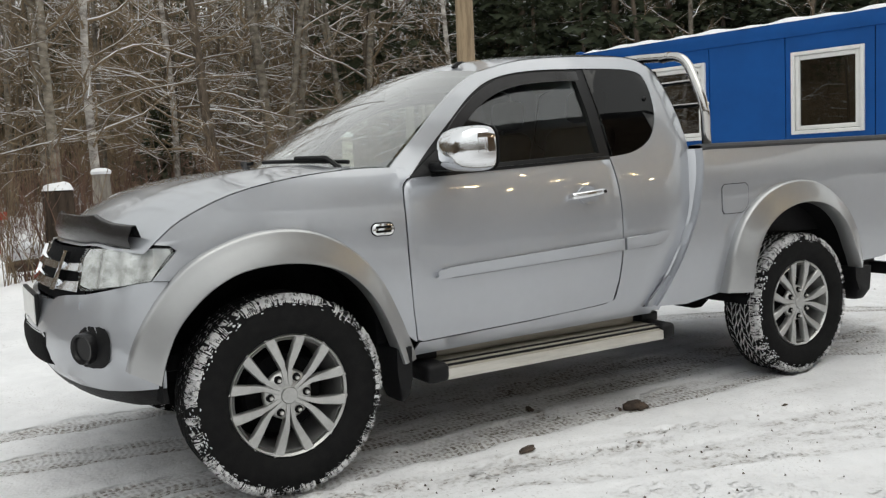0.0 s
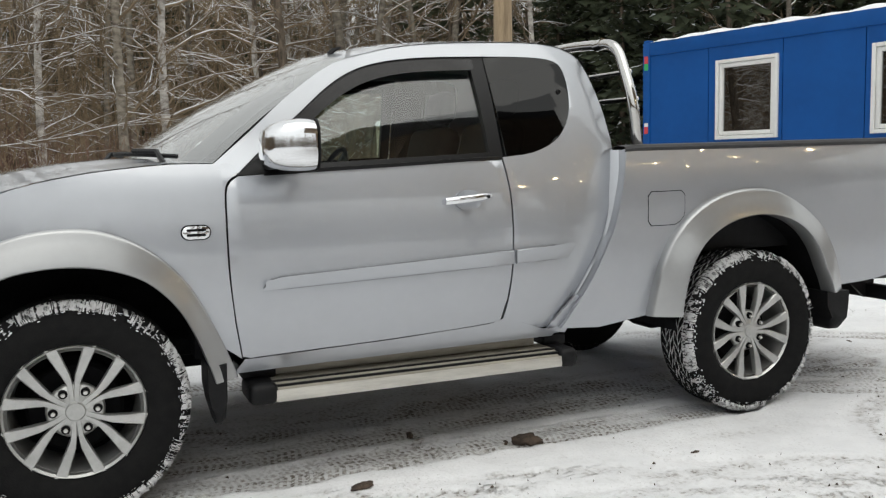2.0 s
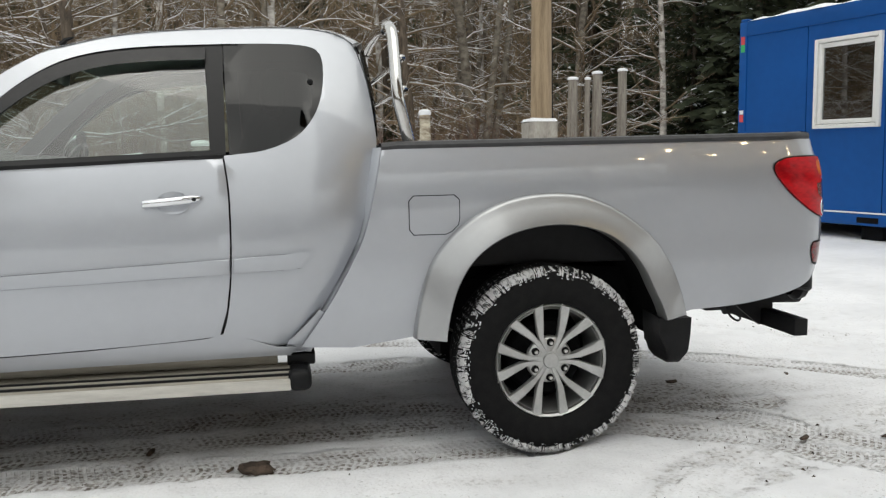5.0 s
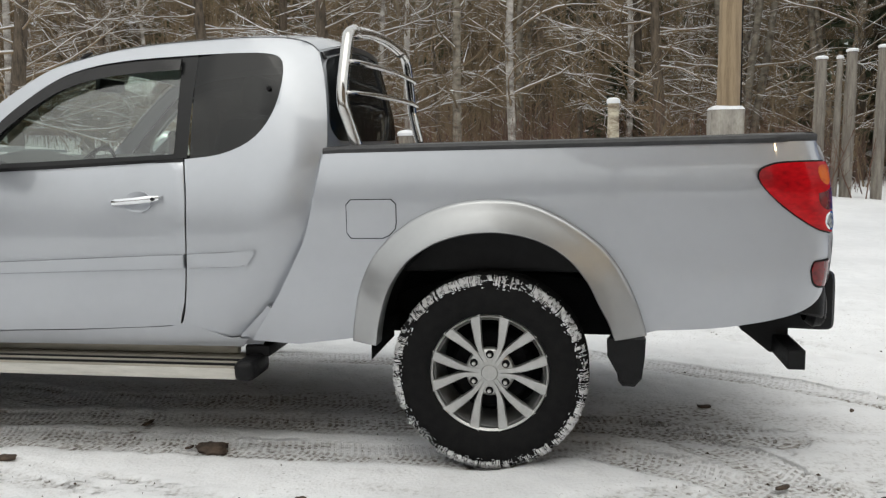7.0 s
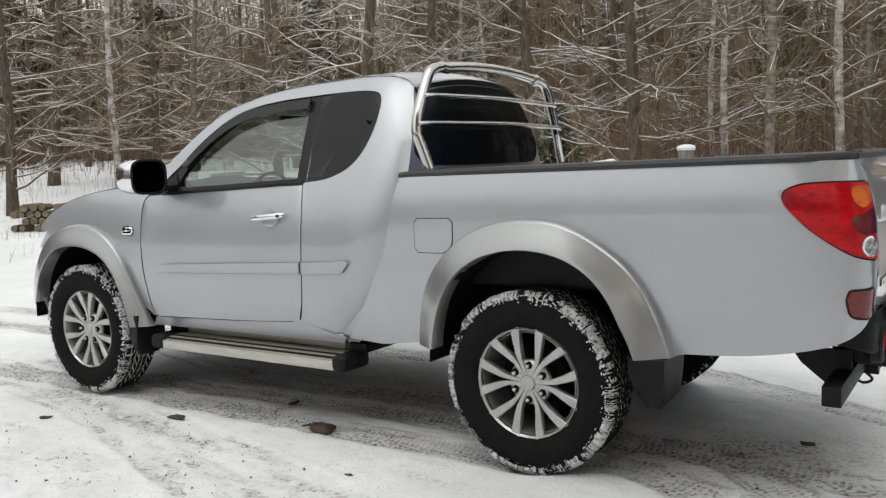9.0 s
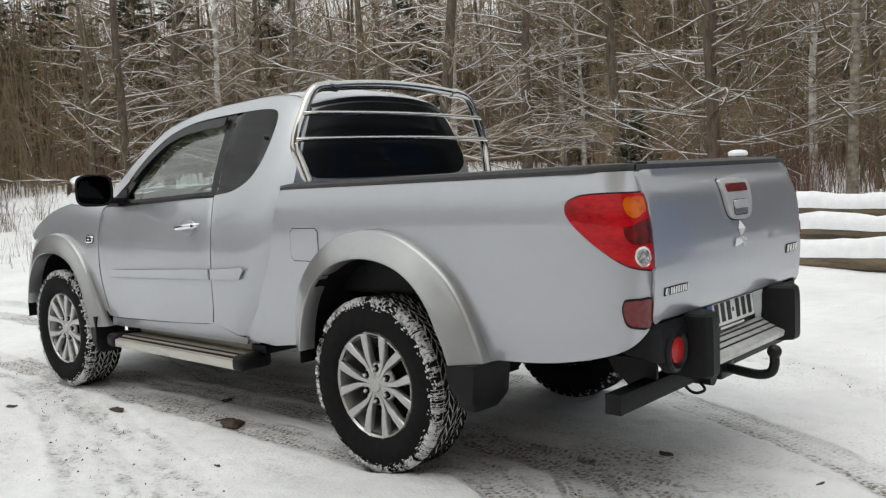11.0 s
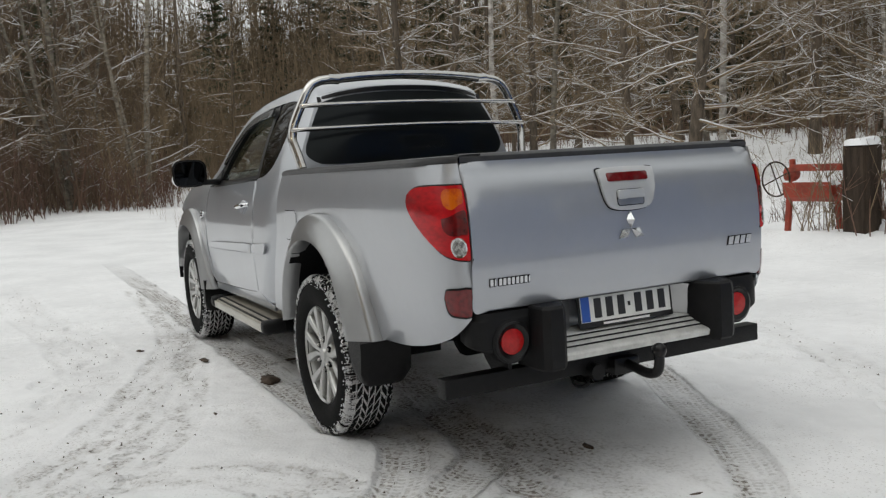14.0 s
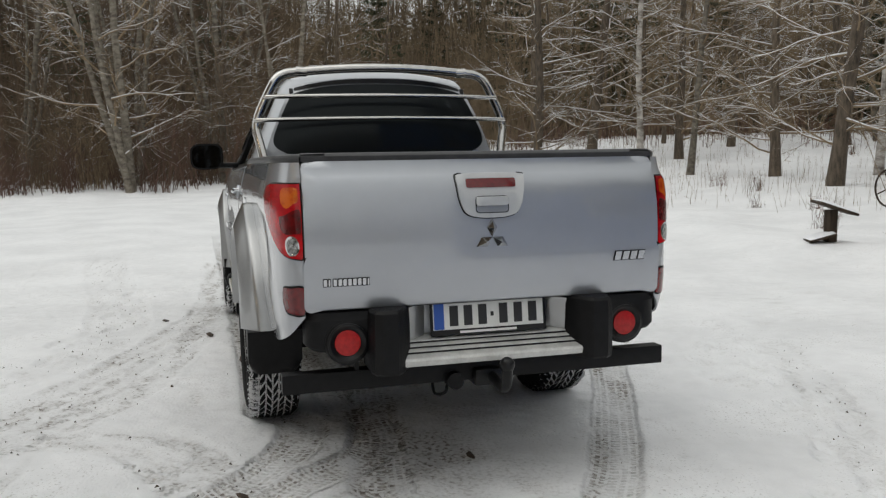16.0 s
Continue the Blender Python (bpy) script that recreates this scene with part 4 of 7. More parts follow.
hitch = part("tow_hitch", tube(smooth([(4.05, 0.02, 0.44), (4.20, 0.02, 0.435), (4.30, 0.015, 0.425), (4.38, 0.01, 0.42), (4.43, 0.01, 0.435), (4.445, 0.01, 0.47), (4.445, 0.01, 0.505)], 3), 0.020, 12), M_GLOSSBLACK, truck, "black tow bar with ball")
bm = bmesh.new()
bmesh.ops.create_uvsphere(bm, u_segments=16, v_segments=10, radius=0.029, matrix=pose(4.445, 0.01, 0.522))
part("tow_ball", bm, M_GLOSSBLACK, hitch)
part("hitch_block", boxed((4.10, -0.05, 0.39), (4.25, 0.08, 0.46), 0.012), M_GLOSSBLACK, hitch)
part("trailer_socket", tube([(4.16, -0.13, 0.42), (4.25, -0.13, 0.42)], 0.033, 14), M_BLACK, hitch)
part("socket_cable", tube(smooth([(4.20, -0.15, 0.40), (4.23, -0.17, 0.375), (4.20, -0.20, 0.365), (4.16, -0.20, 0.39), (4.14, -0.19, 0.44)], 4), 0.006, 6), M_BLACK, hitch)

# styling bar behind the cab
hoop = smooth([(2.452, -0.700, 1.285), (2.430, -0.715, 1.365), (2.412, -0.730, 1.432), (2.406, -0.728, 1.470), (2.404, -0.71, 1.535), (2.404, -0.652, 1.655), (2.403, -0.622, 1.708), (2.40, -0.59, 1.740), (2.40, -0.545, 1.758)], 3) \
    + smooth([(2.40, -0.49, 1.764), (2.40, -0.25, 1.783), (2.40, 0, 1.790), (2.40, 0.25, 1.783), (2.40, 0.49, 1.764)], 3)
hoop = hoop + [(x, -y, z) for x, y, z in hoop[:len(smooth([(0, 0)] * 9, 3))][::-1]]
bar = part("styling_bar", tube(hoop, 0.025, 14), M_STEEL, truck, "polished steel styling bar with two cross tubes")
for y in (-0.47, 0.47):
    part("tube_sleeve", tube([(2.40, y - 0.03, 1.763 + 0.004 * (y < 0)), (2.40, y + 0.03, 1.767 - 0.004 * (y < 0))], 0.0275, 14), M_STEEL, bar)
for z, y in ((1.490, 0.722), (1.618, 0.670)):
    part("cross_tube", tube(smooth([(2.41, -y, z), (2.445, -y + 0.06, z + 0.004), (2.455, 0, z + 0.012), (2.445, y - 0.06, z + 0.004), (2.41, y, z)], 4), 0.0125, 10), M_STEEL, bar)
for s in (-1, 1):
    part("bar_foot", boxed((2.40, s * 0.70 - 0.03, 1.268), (2.50, s * 0.70 + 0.03, 1.281), 0.005), M_GLOSSBLACK, bar)
    part("roof_end_clip", patch(rrect(s * 0.515 - 0.011, 1.650, s * 0.515 + 0.011, 1.682, 0.004, 2), lambda v, z, d: back_fn(v, z, d - 0.006), 0.05, 0.008, 0.002), M_GLOSSBLACK, truck)

# front: bumper, headlights, grille round the nose, along arc u from the centre
NOSE = smooth([(-0.82, 0.0), (-0.816, 0.15), (-0.802, 0.30), (-0.77, 0.45), (-0.718, 0.58), (-0.66, 0.69), (-0.60, 0.765), (-0.53, 0.815), (-0.46, 0.842), (-0.36, 0.85)], 6)
NLEN = [0.0]
for p, q2 in zip(NOSE, NOSE[1:]):
    NLEN.append(NLEN[-1] + math.dist(p, q2))
f_nose = spl(list(zip(NLEN[::3], NOSE[::3])))
f_lean = spl([(0.36, 0.20), (0.42, 0.11), (0.48, 0.05), (0.54, 0.015), (0.60, 0.0), (0.66, 0.008), (0.72, 0.028), (0.80, 0.055), (0.86, 0.08), (0.95, 0.11), (1.03, 0.15)])
U1 = NLEN[-1]


def un(y):
    return float(np.interp(y, [p[1] for p in NOSE], NLEN))


def ux(x):
    return float(np.interp(x, [p[0] for p in NOSE], NLEN))


def nose_fn(u, z, d):
    s = -1 if u < 0 else 1
    x, y = f_nose(abs(u))
    x2, y2 = f_nose(min(abs(u) + 0.01, U1))
    x1, y1 = f_nose(max(abs(u) - 0.01, 0))
    tx, ty = x2 - x1, y2 - y1
    ln = math.hypot(tx, ty)
    nx, ny = ty / ln, -tx / ln
    inn = f_lean(z) * (0.35 + 0.65 * max(0, nx)) + d
    return (x + nx * inn, s * max(y + ny * inn, 0) if abs(u) > 0.02 else y * s, z)


half = [(0.0, 0.775), (un(0.36), 0.785), (un(0.40), 0.80), (un(0.46), 0.808), (un(0.60), 0.817), (un(0.72), 0.836), (un(0.80), 0.854), (ux(-0.475), 0.864), (ux(-0.415), 0.859), (ux(-0.47), 0.785), (ux(-0.523), 0.70), (ux(-0.56), 0.62), (ux(-0.575), 0.553),
        (ux(-0.45), 0.545), (ux(-0.45), 0.480), (un(0.74), 0.470), (0.70, 0.466), (0.545, 0.472), (0.40, 0.505), (0.30, 0.550), (0.25, 0.60), (0.0, 0.60)]
part("front_bumper", patch(half + [(-u, v) for u, v in half[::-1] if u > 0], nose_fn, 0.05, 0.02), M_PAINT, truck)
lip = [(0.0, 0.52), (0.30, 0.52), (0.545, 0.475), (0.70, 0.468), (un(0.74), 0.472), (ux(-0.45), 0.482), (ux(-0.44), 0.41), (un(0.74), 0.40), (un(0.5), 0.40), (0.30, 0.43), (0.0, 0.44)]
part("bumper_lip", patch(lip + [(-u, v) for u, v in lip[::-1] if u > 0], lambda u, z, d: nose_fn(u, z, d + 0.012), 0.08, 0.02), M_BLACK, truck)
part("lower_grille", patch([(-0.32, 0.50), (0.32, 0.50), (0.28, 0.61), (-0.28, 0.61)], lambda u, z, d: nose_fn(u, z, d + 0.03), 0.08, 0.01), M_WELL, truck)
part("bumper_intake", patch([(-0.42, 0.545), (0.42, 0.545), (0.36, 0.662), (-0.36, 0.662)], lambda u, z, d: nose_fn(u, z, d - 0.003), 0.05, 0.01), M_WELL, truck, "black mesh intake in the bumper")
gr = part("grille", patch([(-0.57, 0.80), (-0.46, 0.79), (0.46, 0.79), (0.57, 0.80), (0.55, 0.978), (-0.55, 0.978)], lambda u, z, d: nose_fn(u, z, d + 0.02), 0.08, 0.01), M_WELL, truck, "black grille with chrome bars")
for z, hh in ((0.843, 0.015), (0.912, 0.012)):
    part("grille_bar", patch([(-0.55, z - hh), (0.55, z - hh), (0.543, z + hh), (-0.543, z + hh)], lambda u, zz, d: nose_fn(u, zz, d - 0.004), 0.08, 0.02, 0.005), M_CHROME, gr)
for s in (-1, 1):
    part("grille_end", patch([(s * 0.30, 0.825), (s * 0.36, 0.825), (s * 0.385, 0.965), (s * 0.345, 0.965)][::s], lambda u, zz, d: nose_fn(u, zz, d - 0.010), 0.08, 0.02, 0.005), M_CHROME, gr)
    hl = [(0.550, 0.846), (0.540, 0.945), (0.562, 0.980), (0.854, 0.983), (0.995, 0.982), (1.042, 0.976), (1.048, 0.962), (0.999, 0.909), (0.953, 0.863), (0.78, 0.844), (0.588, 0.830)]
    mid_u, mid_z = 0.80, 0.91
    hl = [(s * u, v) for u, v in hl][::s]
    h = part("headlight", patch(hl, lambda u, z, d: nose_fn(u, z, d - 0.006), 0.05, 0.02, 0.005), M_LENS, truck, "cloudy clear headlight")
    h.visible_shadow = False
    part("headlight_bowl", patch([(s * (mid_u + (abs(u) - mid_u) * 0.985), mid_z + (v - mid_z) * 0.96) for u, v in hl], lambda u, z, d: nose_fn(u, z, d + 0.004 + 0.022 * math.sin(u * 23) ** 2), 0.025, 0), M_HEADBOWL, h, "bright reflector bowl")
    part("headlight_seal", patch([(s * (mid_u + (abs(u) - mid_u) * 1.03), mid_z + (v - mid_z) * 1.09) for u, v in hl], lambda u, z, d: nose_fn(u, z, d + 0.030), 0.06, 0), M_BLACK, h)
    fog = rrect(0.618, 0.560, 0.788, 0.706, 0.055)
    fo = part("fog_lamp_recess", patch([(s * u, v) for u, v in fog][::s], lambda u, z, d: nose_fn(u, z, d - 0.003), 0.05, 0.01), M_BLACK, truck, "black fog lamp recess")
    c = Vector(nose_fn(s * 0.675, 0.632, -0.004))
    rim = revolve([(0.0, -0.012), (0.042, -0.010), (0.047, -0.020), (0.056, -0.022), (0.060, 0.02), (0.05, 0.05)], 24, "x")
    bmesh.ops.transform(rim, matrix=Matrix.Translation(c) @ pose(0, 0, 0, 0, 0, 30 * s * -1), verts=rim.verts)
    part("fog_lamp", rim, M_GLOSSBLACK, fo)
    part("washer_cover", patch([(s * u, v) for u, v in [(un(0.50), 0.755), (un(0.58), 0.765), (un(0.575), 0.79)]][::s], lambda u, z, d: nose_fn(u, z, d - 0.004), 0.1, 0.004, 0), M_PAINT, truck)
fp = part("front_plate", boxed((-0.80, -0.235, 0.665), (-0.783, 0.235, 0.80), 0.004), M_BLACK, truck, "front number plate holder")
part("plate_face", boxed((-0.804, -0.222, 0.68), (-0.80, 0.222, 0.79), 0.001), M_PLATE, fp)

# underbody
part("floor_pan", boxed((-0.55, -0.62, 0.49), (2.6, 0.62, 0.56), 0.02), M_WELL, truck)
part("cab_floor", boxed((0.5, -0.74, 0.50), (2.25, 0.74, 0.56), 0.01), M_WELL, truck)
part("bed_floor", boxed((2.36, -0.68, 0.76), (4.24, 0.68, 0.80), 0.01), M_BLACK, truck)
part("bed_front_wall", boxed((2.36, -0.68, 0.56), (2.39, 0.68, 1.262), 0.005), M_BLACK, truck)
part("cab_firewall", boxed((0.42, -0.76, 0.50), (0.47, 0.76, 1.19), 0.01), M_WELL, truck)
part("cab_back_wall", boxed((2.18, -0.70, 0.50), (2.22, 0.70, 1.24), 0.01), M_WELL, truck)
for s in (-1, 1):
    part("chassis_rail", loft([[(x, s * y, z0 + dz) for y, dz in ((0.42, 0), (0.50, 0), (0.50, 0.1), (0.42, 0.1))] for x, z0 in ((-0.6, 0.46), (-0.3, 0.42), (2.2, 0.42), (2.5, 0.52), (3.0, 0.64), (3.5, 0.60), (4.2, 0.58))], True, True), M_WELL, truck)
    part("door_card", patch([(0.60, 0.52), (1.72, 0.54), (1.72, 1.22), (0.62, 1.18)], lambda x, z, d, s=s: (x, s * (side_y(x, z) - 0.05 - d), z), 0.15, 0), M_DASH, truck)
part("front_axle", tube([(0, -0.66, 0.38), (0, 0.66, 0.38)], 0.04, 10), M_WELL, truck)
part("rear_axle", tube([(3.02, -0.66, 0.39), (3.02, -0.12, 0.39), (3.02, -0.08, 0.39), (3.02, 0.08, 0.39), (3.02, 0.12, 0.39), (3.02, 0.66, 0.39)], [0.04, 0.04, 0.13, 0.13, 0.04, 0.04], 12), M_WELL, truck)
part("exhaust", tube([(1.2, 0.3, 0.42), (2.5, 0.32, 0.42), (3.5, 0.5, 0.45), (3.9, 0.55, 0.44)], 0.03, 10), M_RIMDARK, truck)

# cabin
part("dashboard", loft([[(0.50, y, 1.19), (0.64, y, 1.235), (0.80, y, 1.25 + 0.03 * (-0.6 < y < -0.15)), (0.90, y, 1.22), (0.93, y, 1.13), (0.90, y, 0.95), (0.70, y, 0.85)] for y in np.linspace(-0.70, 0.70, 8)]), M_DASH, truck)
sw = part("steering_wheel", revolve([(0.183, -0.012), (0.195, 0.0), (0.183, 0.012), (0.172, 0.0), (0.183, -0.012)], 32, "x"), M_GLOSSBLACK, truck)
sw.matrix_local = pose(1.06, -0.36, 1.12, 0, 24, 0)
for a in (90, 210, 330):
    part("wheel_spoke", tube([(0, 0, 0), (0, 0.18 * math.cos(radians(a - 90)), 0.18 * math.sin(radians(a - 90)) * -1)], 0.016, 6), M_DASH, sw)
part("wheel_hub", revolve([(0, 0.03), (0.05, 0.02), (0.06, 0.0), (0.05, -0.02), (0, -0.02)], 16, "x"), M_DASH, sw)
for y in (-0.36, 0.36):
    seat = part("front_seat", boxed((1.22, y - 0.25, 0.72), (1.72, y + 0.25, 0.90), 0.06, seg=3), M_SEAT, truck, "dark fabric front seat")
    part("backrest", boxed((-0.07, -0.24, 0.0), (0.07, 0.24, 0.60), 0.06, pose(1.74, y, 0.82, 0, 14, 0), 3), M_SEAT, seat)
    part("headrest", boxed((-0.05, -0.13, 0.0), (0.05, 0.13, 0.17), 0.045, pose(1.90, y, 1.43, 0, 10, 0), 3), M_SEAT, seat)
part("rear_view_mirror", boxed((-0.015, -0.12, -0.035), (0.015, 0.12, 0.035), 0.012, pose(0.98, 0.0, 1.60, 0, 10, 0)), M_GLOSSBLACK, truck)
part("headlining", loft([[(x, y, z - 0.03) for x, y, z in r] for r in roof_rows]), mat("headlining_cloth", (0.45, 0.44, 0.42), 0.9, 0, 30, 0.1), truck)

# wheels: tyre with blocks over packed snow, six-bolt alloy rim with paired spokes
R, WID = 0.392, 0.255


def build_wheel():
    w = thing("wheel", "", "")
    y0 = -WID / 2
    prof = [(0.232, y0 + 0.035), (0.245, y0 + 0.016), (0.265, y0 + 0.006), (0.30, y0 - 0.002), (0.335, y0 + 0.004), (0.358, y0 + 0.016), (0.374, y0 + 0.034), (0.381, y0 + 0.055), (0.383, 0.0)]
    prof = prof + [(r, -a) for r, a in prof[::-1][1:]]
    tyre = part("tyre", revolve(prof, 72), M_RUBBER, w, "black all-terrain tyre with snow in its tread")
    # snow in the grooves and on the shoulder
    g = [(0.368, y0 + 0.036), (0.379, y0 + 0.036), (0.3880, y0 + 0.052), (0.3893, 0.0)]
    g = g + [(r, -a) for r, a in g[::-1][1:]]
    part("packed_snow", revolve(g, 72), M_TREADSNOW, tyre, "snow packed in the tread grooves")
    # blocks
    rnd = random.Random(4)
    verts, faces = [], []

    def block(a0, a1, ya, yb, skew, r0, r1):
        base = len(verts)
        for r, sh in ((r0, 0.0), (r1, 0.12)):
            for fa, fy in ((0, 0), (1, 0), (1, 1), (0, 1)):
                fa2, fy2 = fa + sh * (0.5 - fa), fy + sh * (0.5 - fy)
                y = ya + (yb - ya) * fy2
                a = a0 + (a1 - a0) * fa2 + skew * (fy2 - 0.5)
                rr = r - 26.0 * max(0, abs(y) - 0.085) ** 2
                verts.append((rr * math.cos(a), y, rr * math.sin(a)))
        for f in ((4, 5, 6, 7), (0, 1, 5, 4), (1, 2, 6, 5), (2, 3, 7, 6), (3, 0, 4, 7)):
            faces.append([base + i for i in f])
    n = 44
    st = 2 * math.pi / n
    bands = ((-0.119, -0.080, 0.05, 0.06), (-0.075, -0.047, 0.5, 0.12), (-0.042, -0.017, 0.1, -0.12), (-0.012, 0.012, 0.55, 0.12), (0.017, 0.042, 0.0, 0.12), (0.047, 0.075, 0.45, -0.12), (0.080, 0.119, 0.2, -0.06))
    for i in range(n):
        a = i * st
        for ya, yb, off, skew in bands:
            j = rnd.uniform(-0.008, 0.008)
            block(a + off * st + j, a + (off + 0.76) * st + j, ya, yb, skew, 0.376, R)
    tagged(raw("tread", verts, faces, M_RUBBER, tyre, "", 30), kind="stuff")
    # loose snow stuck to the shoulder and tread
    sv, sf = [], []
    for k in range(1500):
        a = rnd.uniform(0, 2 * math.pi)
        clump = 0.5 + 0.5 * math.sin(a * 7 + 1.3) * math.sin(a * 17 + 0.4)
        if rnd.random() > 0.25 + 0.75 * clump:
            continue
        y = rnd.choice((-1, -1, -1, 1)) * rnd.gauss(0.113, 0.008) if rnd.random() < 0.80 else rnd.uniform(-0.10, 0.10)
        y = max(-0.1255, min(0.1255, y))
        r = R - 26.0 * max(0, abs(y) - 0.085) ** 2 - 0.004
        size = rnd.uniform(0.0014, 0.0042)
        c, sn = math.cos(a), math.sin(a)
        out = Vector((c, -0.55 if y < -0.09 else 0.55 if y > 0.09 else 0, sn)).normalized()
        tan = Vector((-sn, 0, c))
        oth = out.cross(tan)
        base = len(sv)
        p = Vector((r * c, y, r * sn))
        n = 5
        for j in range(n):
            ww = 2 * math.pi * j / n
            rr = size * rnd.uniform(0.7, 1.5)
            sv.append(p + tan * math.cos(ww) * rr * 1.6 + oth * math.sin(ww) * rr)
        sv.append(p + out * min(size * 0.6, 0.005))
        for j in range(n):
            sf.append([base + j, base + (j + 1) % n, base + n])
    tagged(raw("stuck_snow", sv, sf, M_TREESNOW, tyre, "snow stuck to the tread", 60), kind="stuff")
    # ragged band of snow caked on the outer shoulder
    def jag(a, k):
        return 0.5 + 0.26 * math.sin(a * 5 + k) + 0.16 * math.sin(a * 13 + 2 * k) + 0.16 * math.sin(a * 31 + 3 * k) + rnd.uniform(-0.22, 0.22)
    ring = []
    for i in range(760):
        a = 2 * math.pi * i / 760
        lo, hi = 0.012 * max(0, jag(a, 1.0)), 0.020 * max(0, jag(a, 2.2))
        row = []
        for k, (r, y) in enumerate(((0.362 - lo, -0.1185), (0.369, -0.1205), (0.3795, -0.1125), (0.3895, -0.1000), (0.3925, -0.082 + hi))):
            lift = (0.0, 0.003, 0.004, 0.003, -0.001)[k] * rnd.uniform(-0.6, 1.5)
            row.append(((r + lift) * math.cos(a), y - lift, (r + lift) * math.sin(a)))
        ring.append(row)
    base, keep = [p for row in ring for p in row], []
    for i in range(760):
        if jag(2 * math.pi * i / 760, 4.1) < 0.40:
            continue
        for k in range(4):
            if rnd.random() < (0.22, 0.06, 0.06, 0.42)[k]:
                continue
            i2 = (i + 1) % 760
            keep.append([i * 5 + k, i2 * 5 + k, i2 * 5 + k + 1, i * 5 + k + 1])
    tagged(raw("shoulder_snow", base, keep, M_CAKED, tyre, "ragged snow caked on the tyre shoulder", 50), kind="stuff")
    # rim
    yr = y0 + 0.018
    rim = part("rim", revolve([(0.226, yr + 0.01), (0.234, yr + 0.001), (0.238, yr + 0.008), (0.236, yr + 0.02), (0.230, yr + 0.03), (0.224, yr + 0.02), (0.216, yr + 0.012), (0.212, yr + 0.03), (0.205, yr + 0.10), (0.205, 0.10)], 60), M_RIM, w, "silver six-bolt alloy rim")
    part("brake_drum", revolve([(0.0, -0.02), (0.15, -0.02), (0.165, 0.0), (0.165, 0.08), (0.205, 0.09), (0.205, 0.1)], 40), M_WELL, w)
    for k in range(12):
        pair, side = k // 2, 1 if k % 2 else -1
        base_a = radians(60 * pair)
        pts = []
        for r, off, hw, yy, th in ((0.034, 0.0080, 0.0075, yr + 0.016, 0.034), (0.070, 0.0098, 0.0092, yr + 0.019, 0.034), (0.100, 0.0135, 0.0108, yr + 0.018, 0.032), (0.130, 0.0228, 0.0160, yr + 0.013, 0.030), (0.175, 0.0420, 0.0200, yr + 0.007, 0.028), (0.226, 0.0640, 0.0245, yr + 0.004, 0.024)):
            c, sn = math.cos(base_a), math.sin(base_a)
            row = []
            for lat, dy in ((-hw, 0.005), (-hw * 0.8, 0.0), (hw * 0.8, 0.0), (hw, 0.005), (hw * 0.95, th), (-hw * 0.95, th)):
                l2 = side * off + lat
                row.append((r * c - l2 * sn, yy + dy, r * sn + l2 * c))
            pts.append(row)
        part("spoke", loft(pts, True, True), M_RIM, rim)
    part("hub_disc", revolve([(0.0, yr + 0.006), (0.030, yr + 0.008), (0.034, yr + 0.016), (0.052, yr + 0.021), (0.086, yr + 0.026), (0.097, yr + 0.036), (0.099, yr + 0.05), (0.0, yr + 0.06)], 36), M_RIM, rim)
    for k in range(6):
        a = radians(30 + 60 * k)
        c, sn = 0.073 * math.cos(a), 0.073 * math.sin(a)
        part("lug_recess", revolve([(0.0, yr + 0.0185), (0.0150, yr + 0.0185), (0.0170, yr + 0.0300)], 14, "y", (c, 0, sn)), M_WELL, rim)
        part("lug_nut", revolve([(0.0, yr + 0.004), (0.007, yr + 0.005), (0.0092, yr + 0.009), (0.0092, yr + 0.022)], 8, "y", (c, 0, sn)), M_STEEL, rim)
    return w


first = build_wheel()
spots = ((0.0, -1, 29), (3.005, -1, 1), (0.0, 1, 50), (3.005, 1, 15))
for k, (x, s, spin) in enumerate(spots):
    m = pose(x, s * 0.748, R - 0.012, 0, 0, 0 if s < 0 else 180) @ pose(0, 0, 0, 0, spin, 0)
    w = first if k == 0 else copy_thing(first, m)
    w.parent = truck
    w.matrix_basis = m

# ---- ground: one sheet of snow, fine near the truck, with wheel tracks pressed in ----
def lines(lo, hi, step, far):
    core = list(np.arange(lo, hi, step))
    grow, a, b = step, lo, core[-1]
    left, right = [], []
    while a > -far:
        grow *= 1.13
        a -= grow
        left.append(a)
    grow = step
    while b < far:
        grow *= 1.13
        b += grow
        right.append(b)
    return np.array(left[::-1] + core + right)


def poly_distance(X, Y, pts):
    """Distance to a polyline, the way along it, and the side."""
    best = np.full(X.shape, 1e9)
    along, side = np.zeros(X.shape), np.zeros(X.shape)
    run = 0.0
    for (x0, y0), (x1, y1) in zip(pts, pts[1:]):
        dx, dy = x1 - x0, y1 - y0
        L = math.hypot(dx, dy)
        t = np.clip(((X - x0) * dx + (Y - y0) * dy) / L ** 2, 0, 1)
        ex, ey = X - x0 - t * dx, Y - y0 - t * dy
        dist = np.hypot(ex, ey)
        m = dist < best
        best[m], along[m] = dist[m], (run + t * L)[m]
        side[m] = (np.sign(dx * ey - dy * ex) * dist)[m]
        run += L
    return best, along, side


TABLES = {}


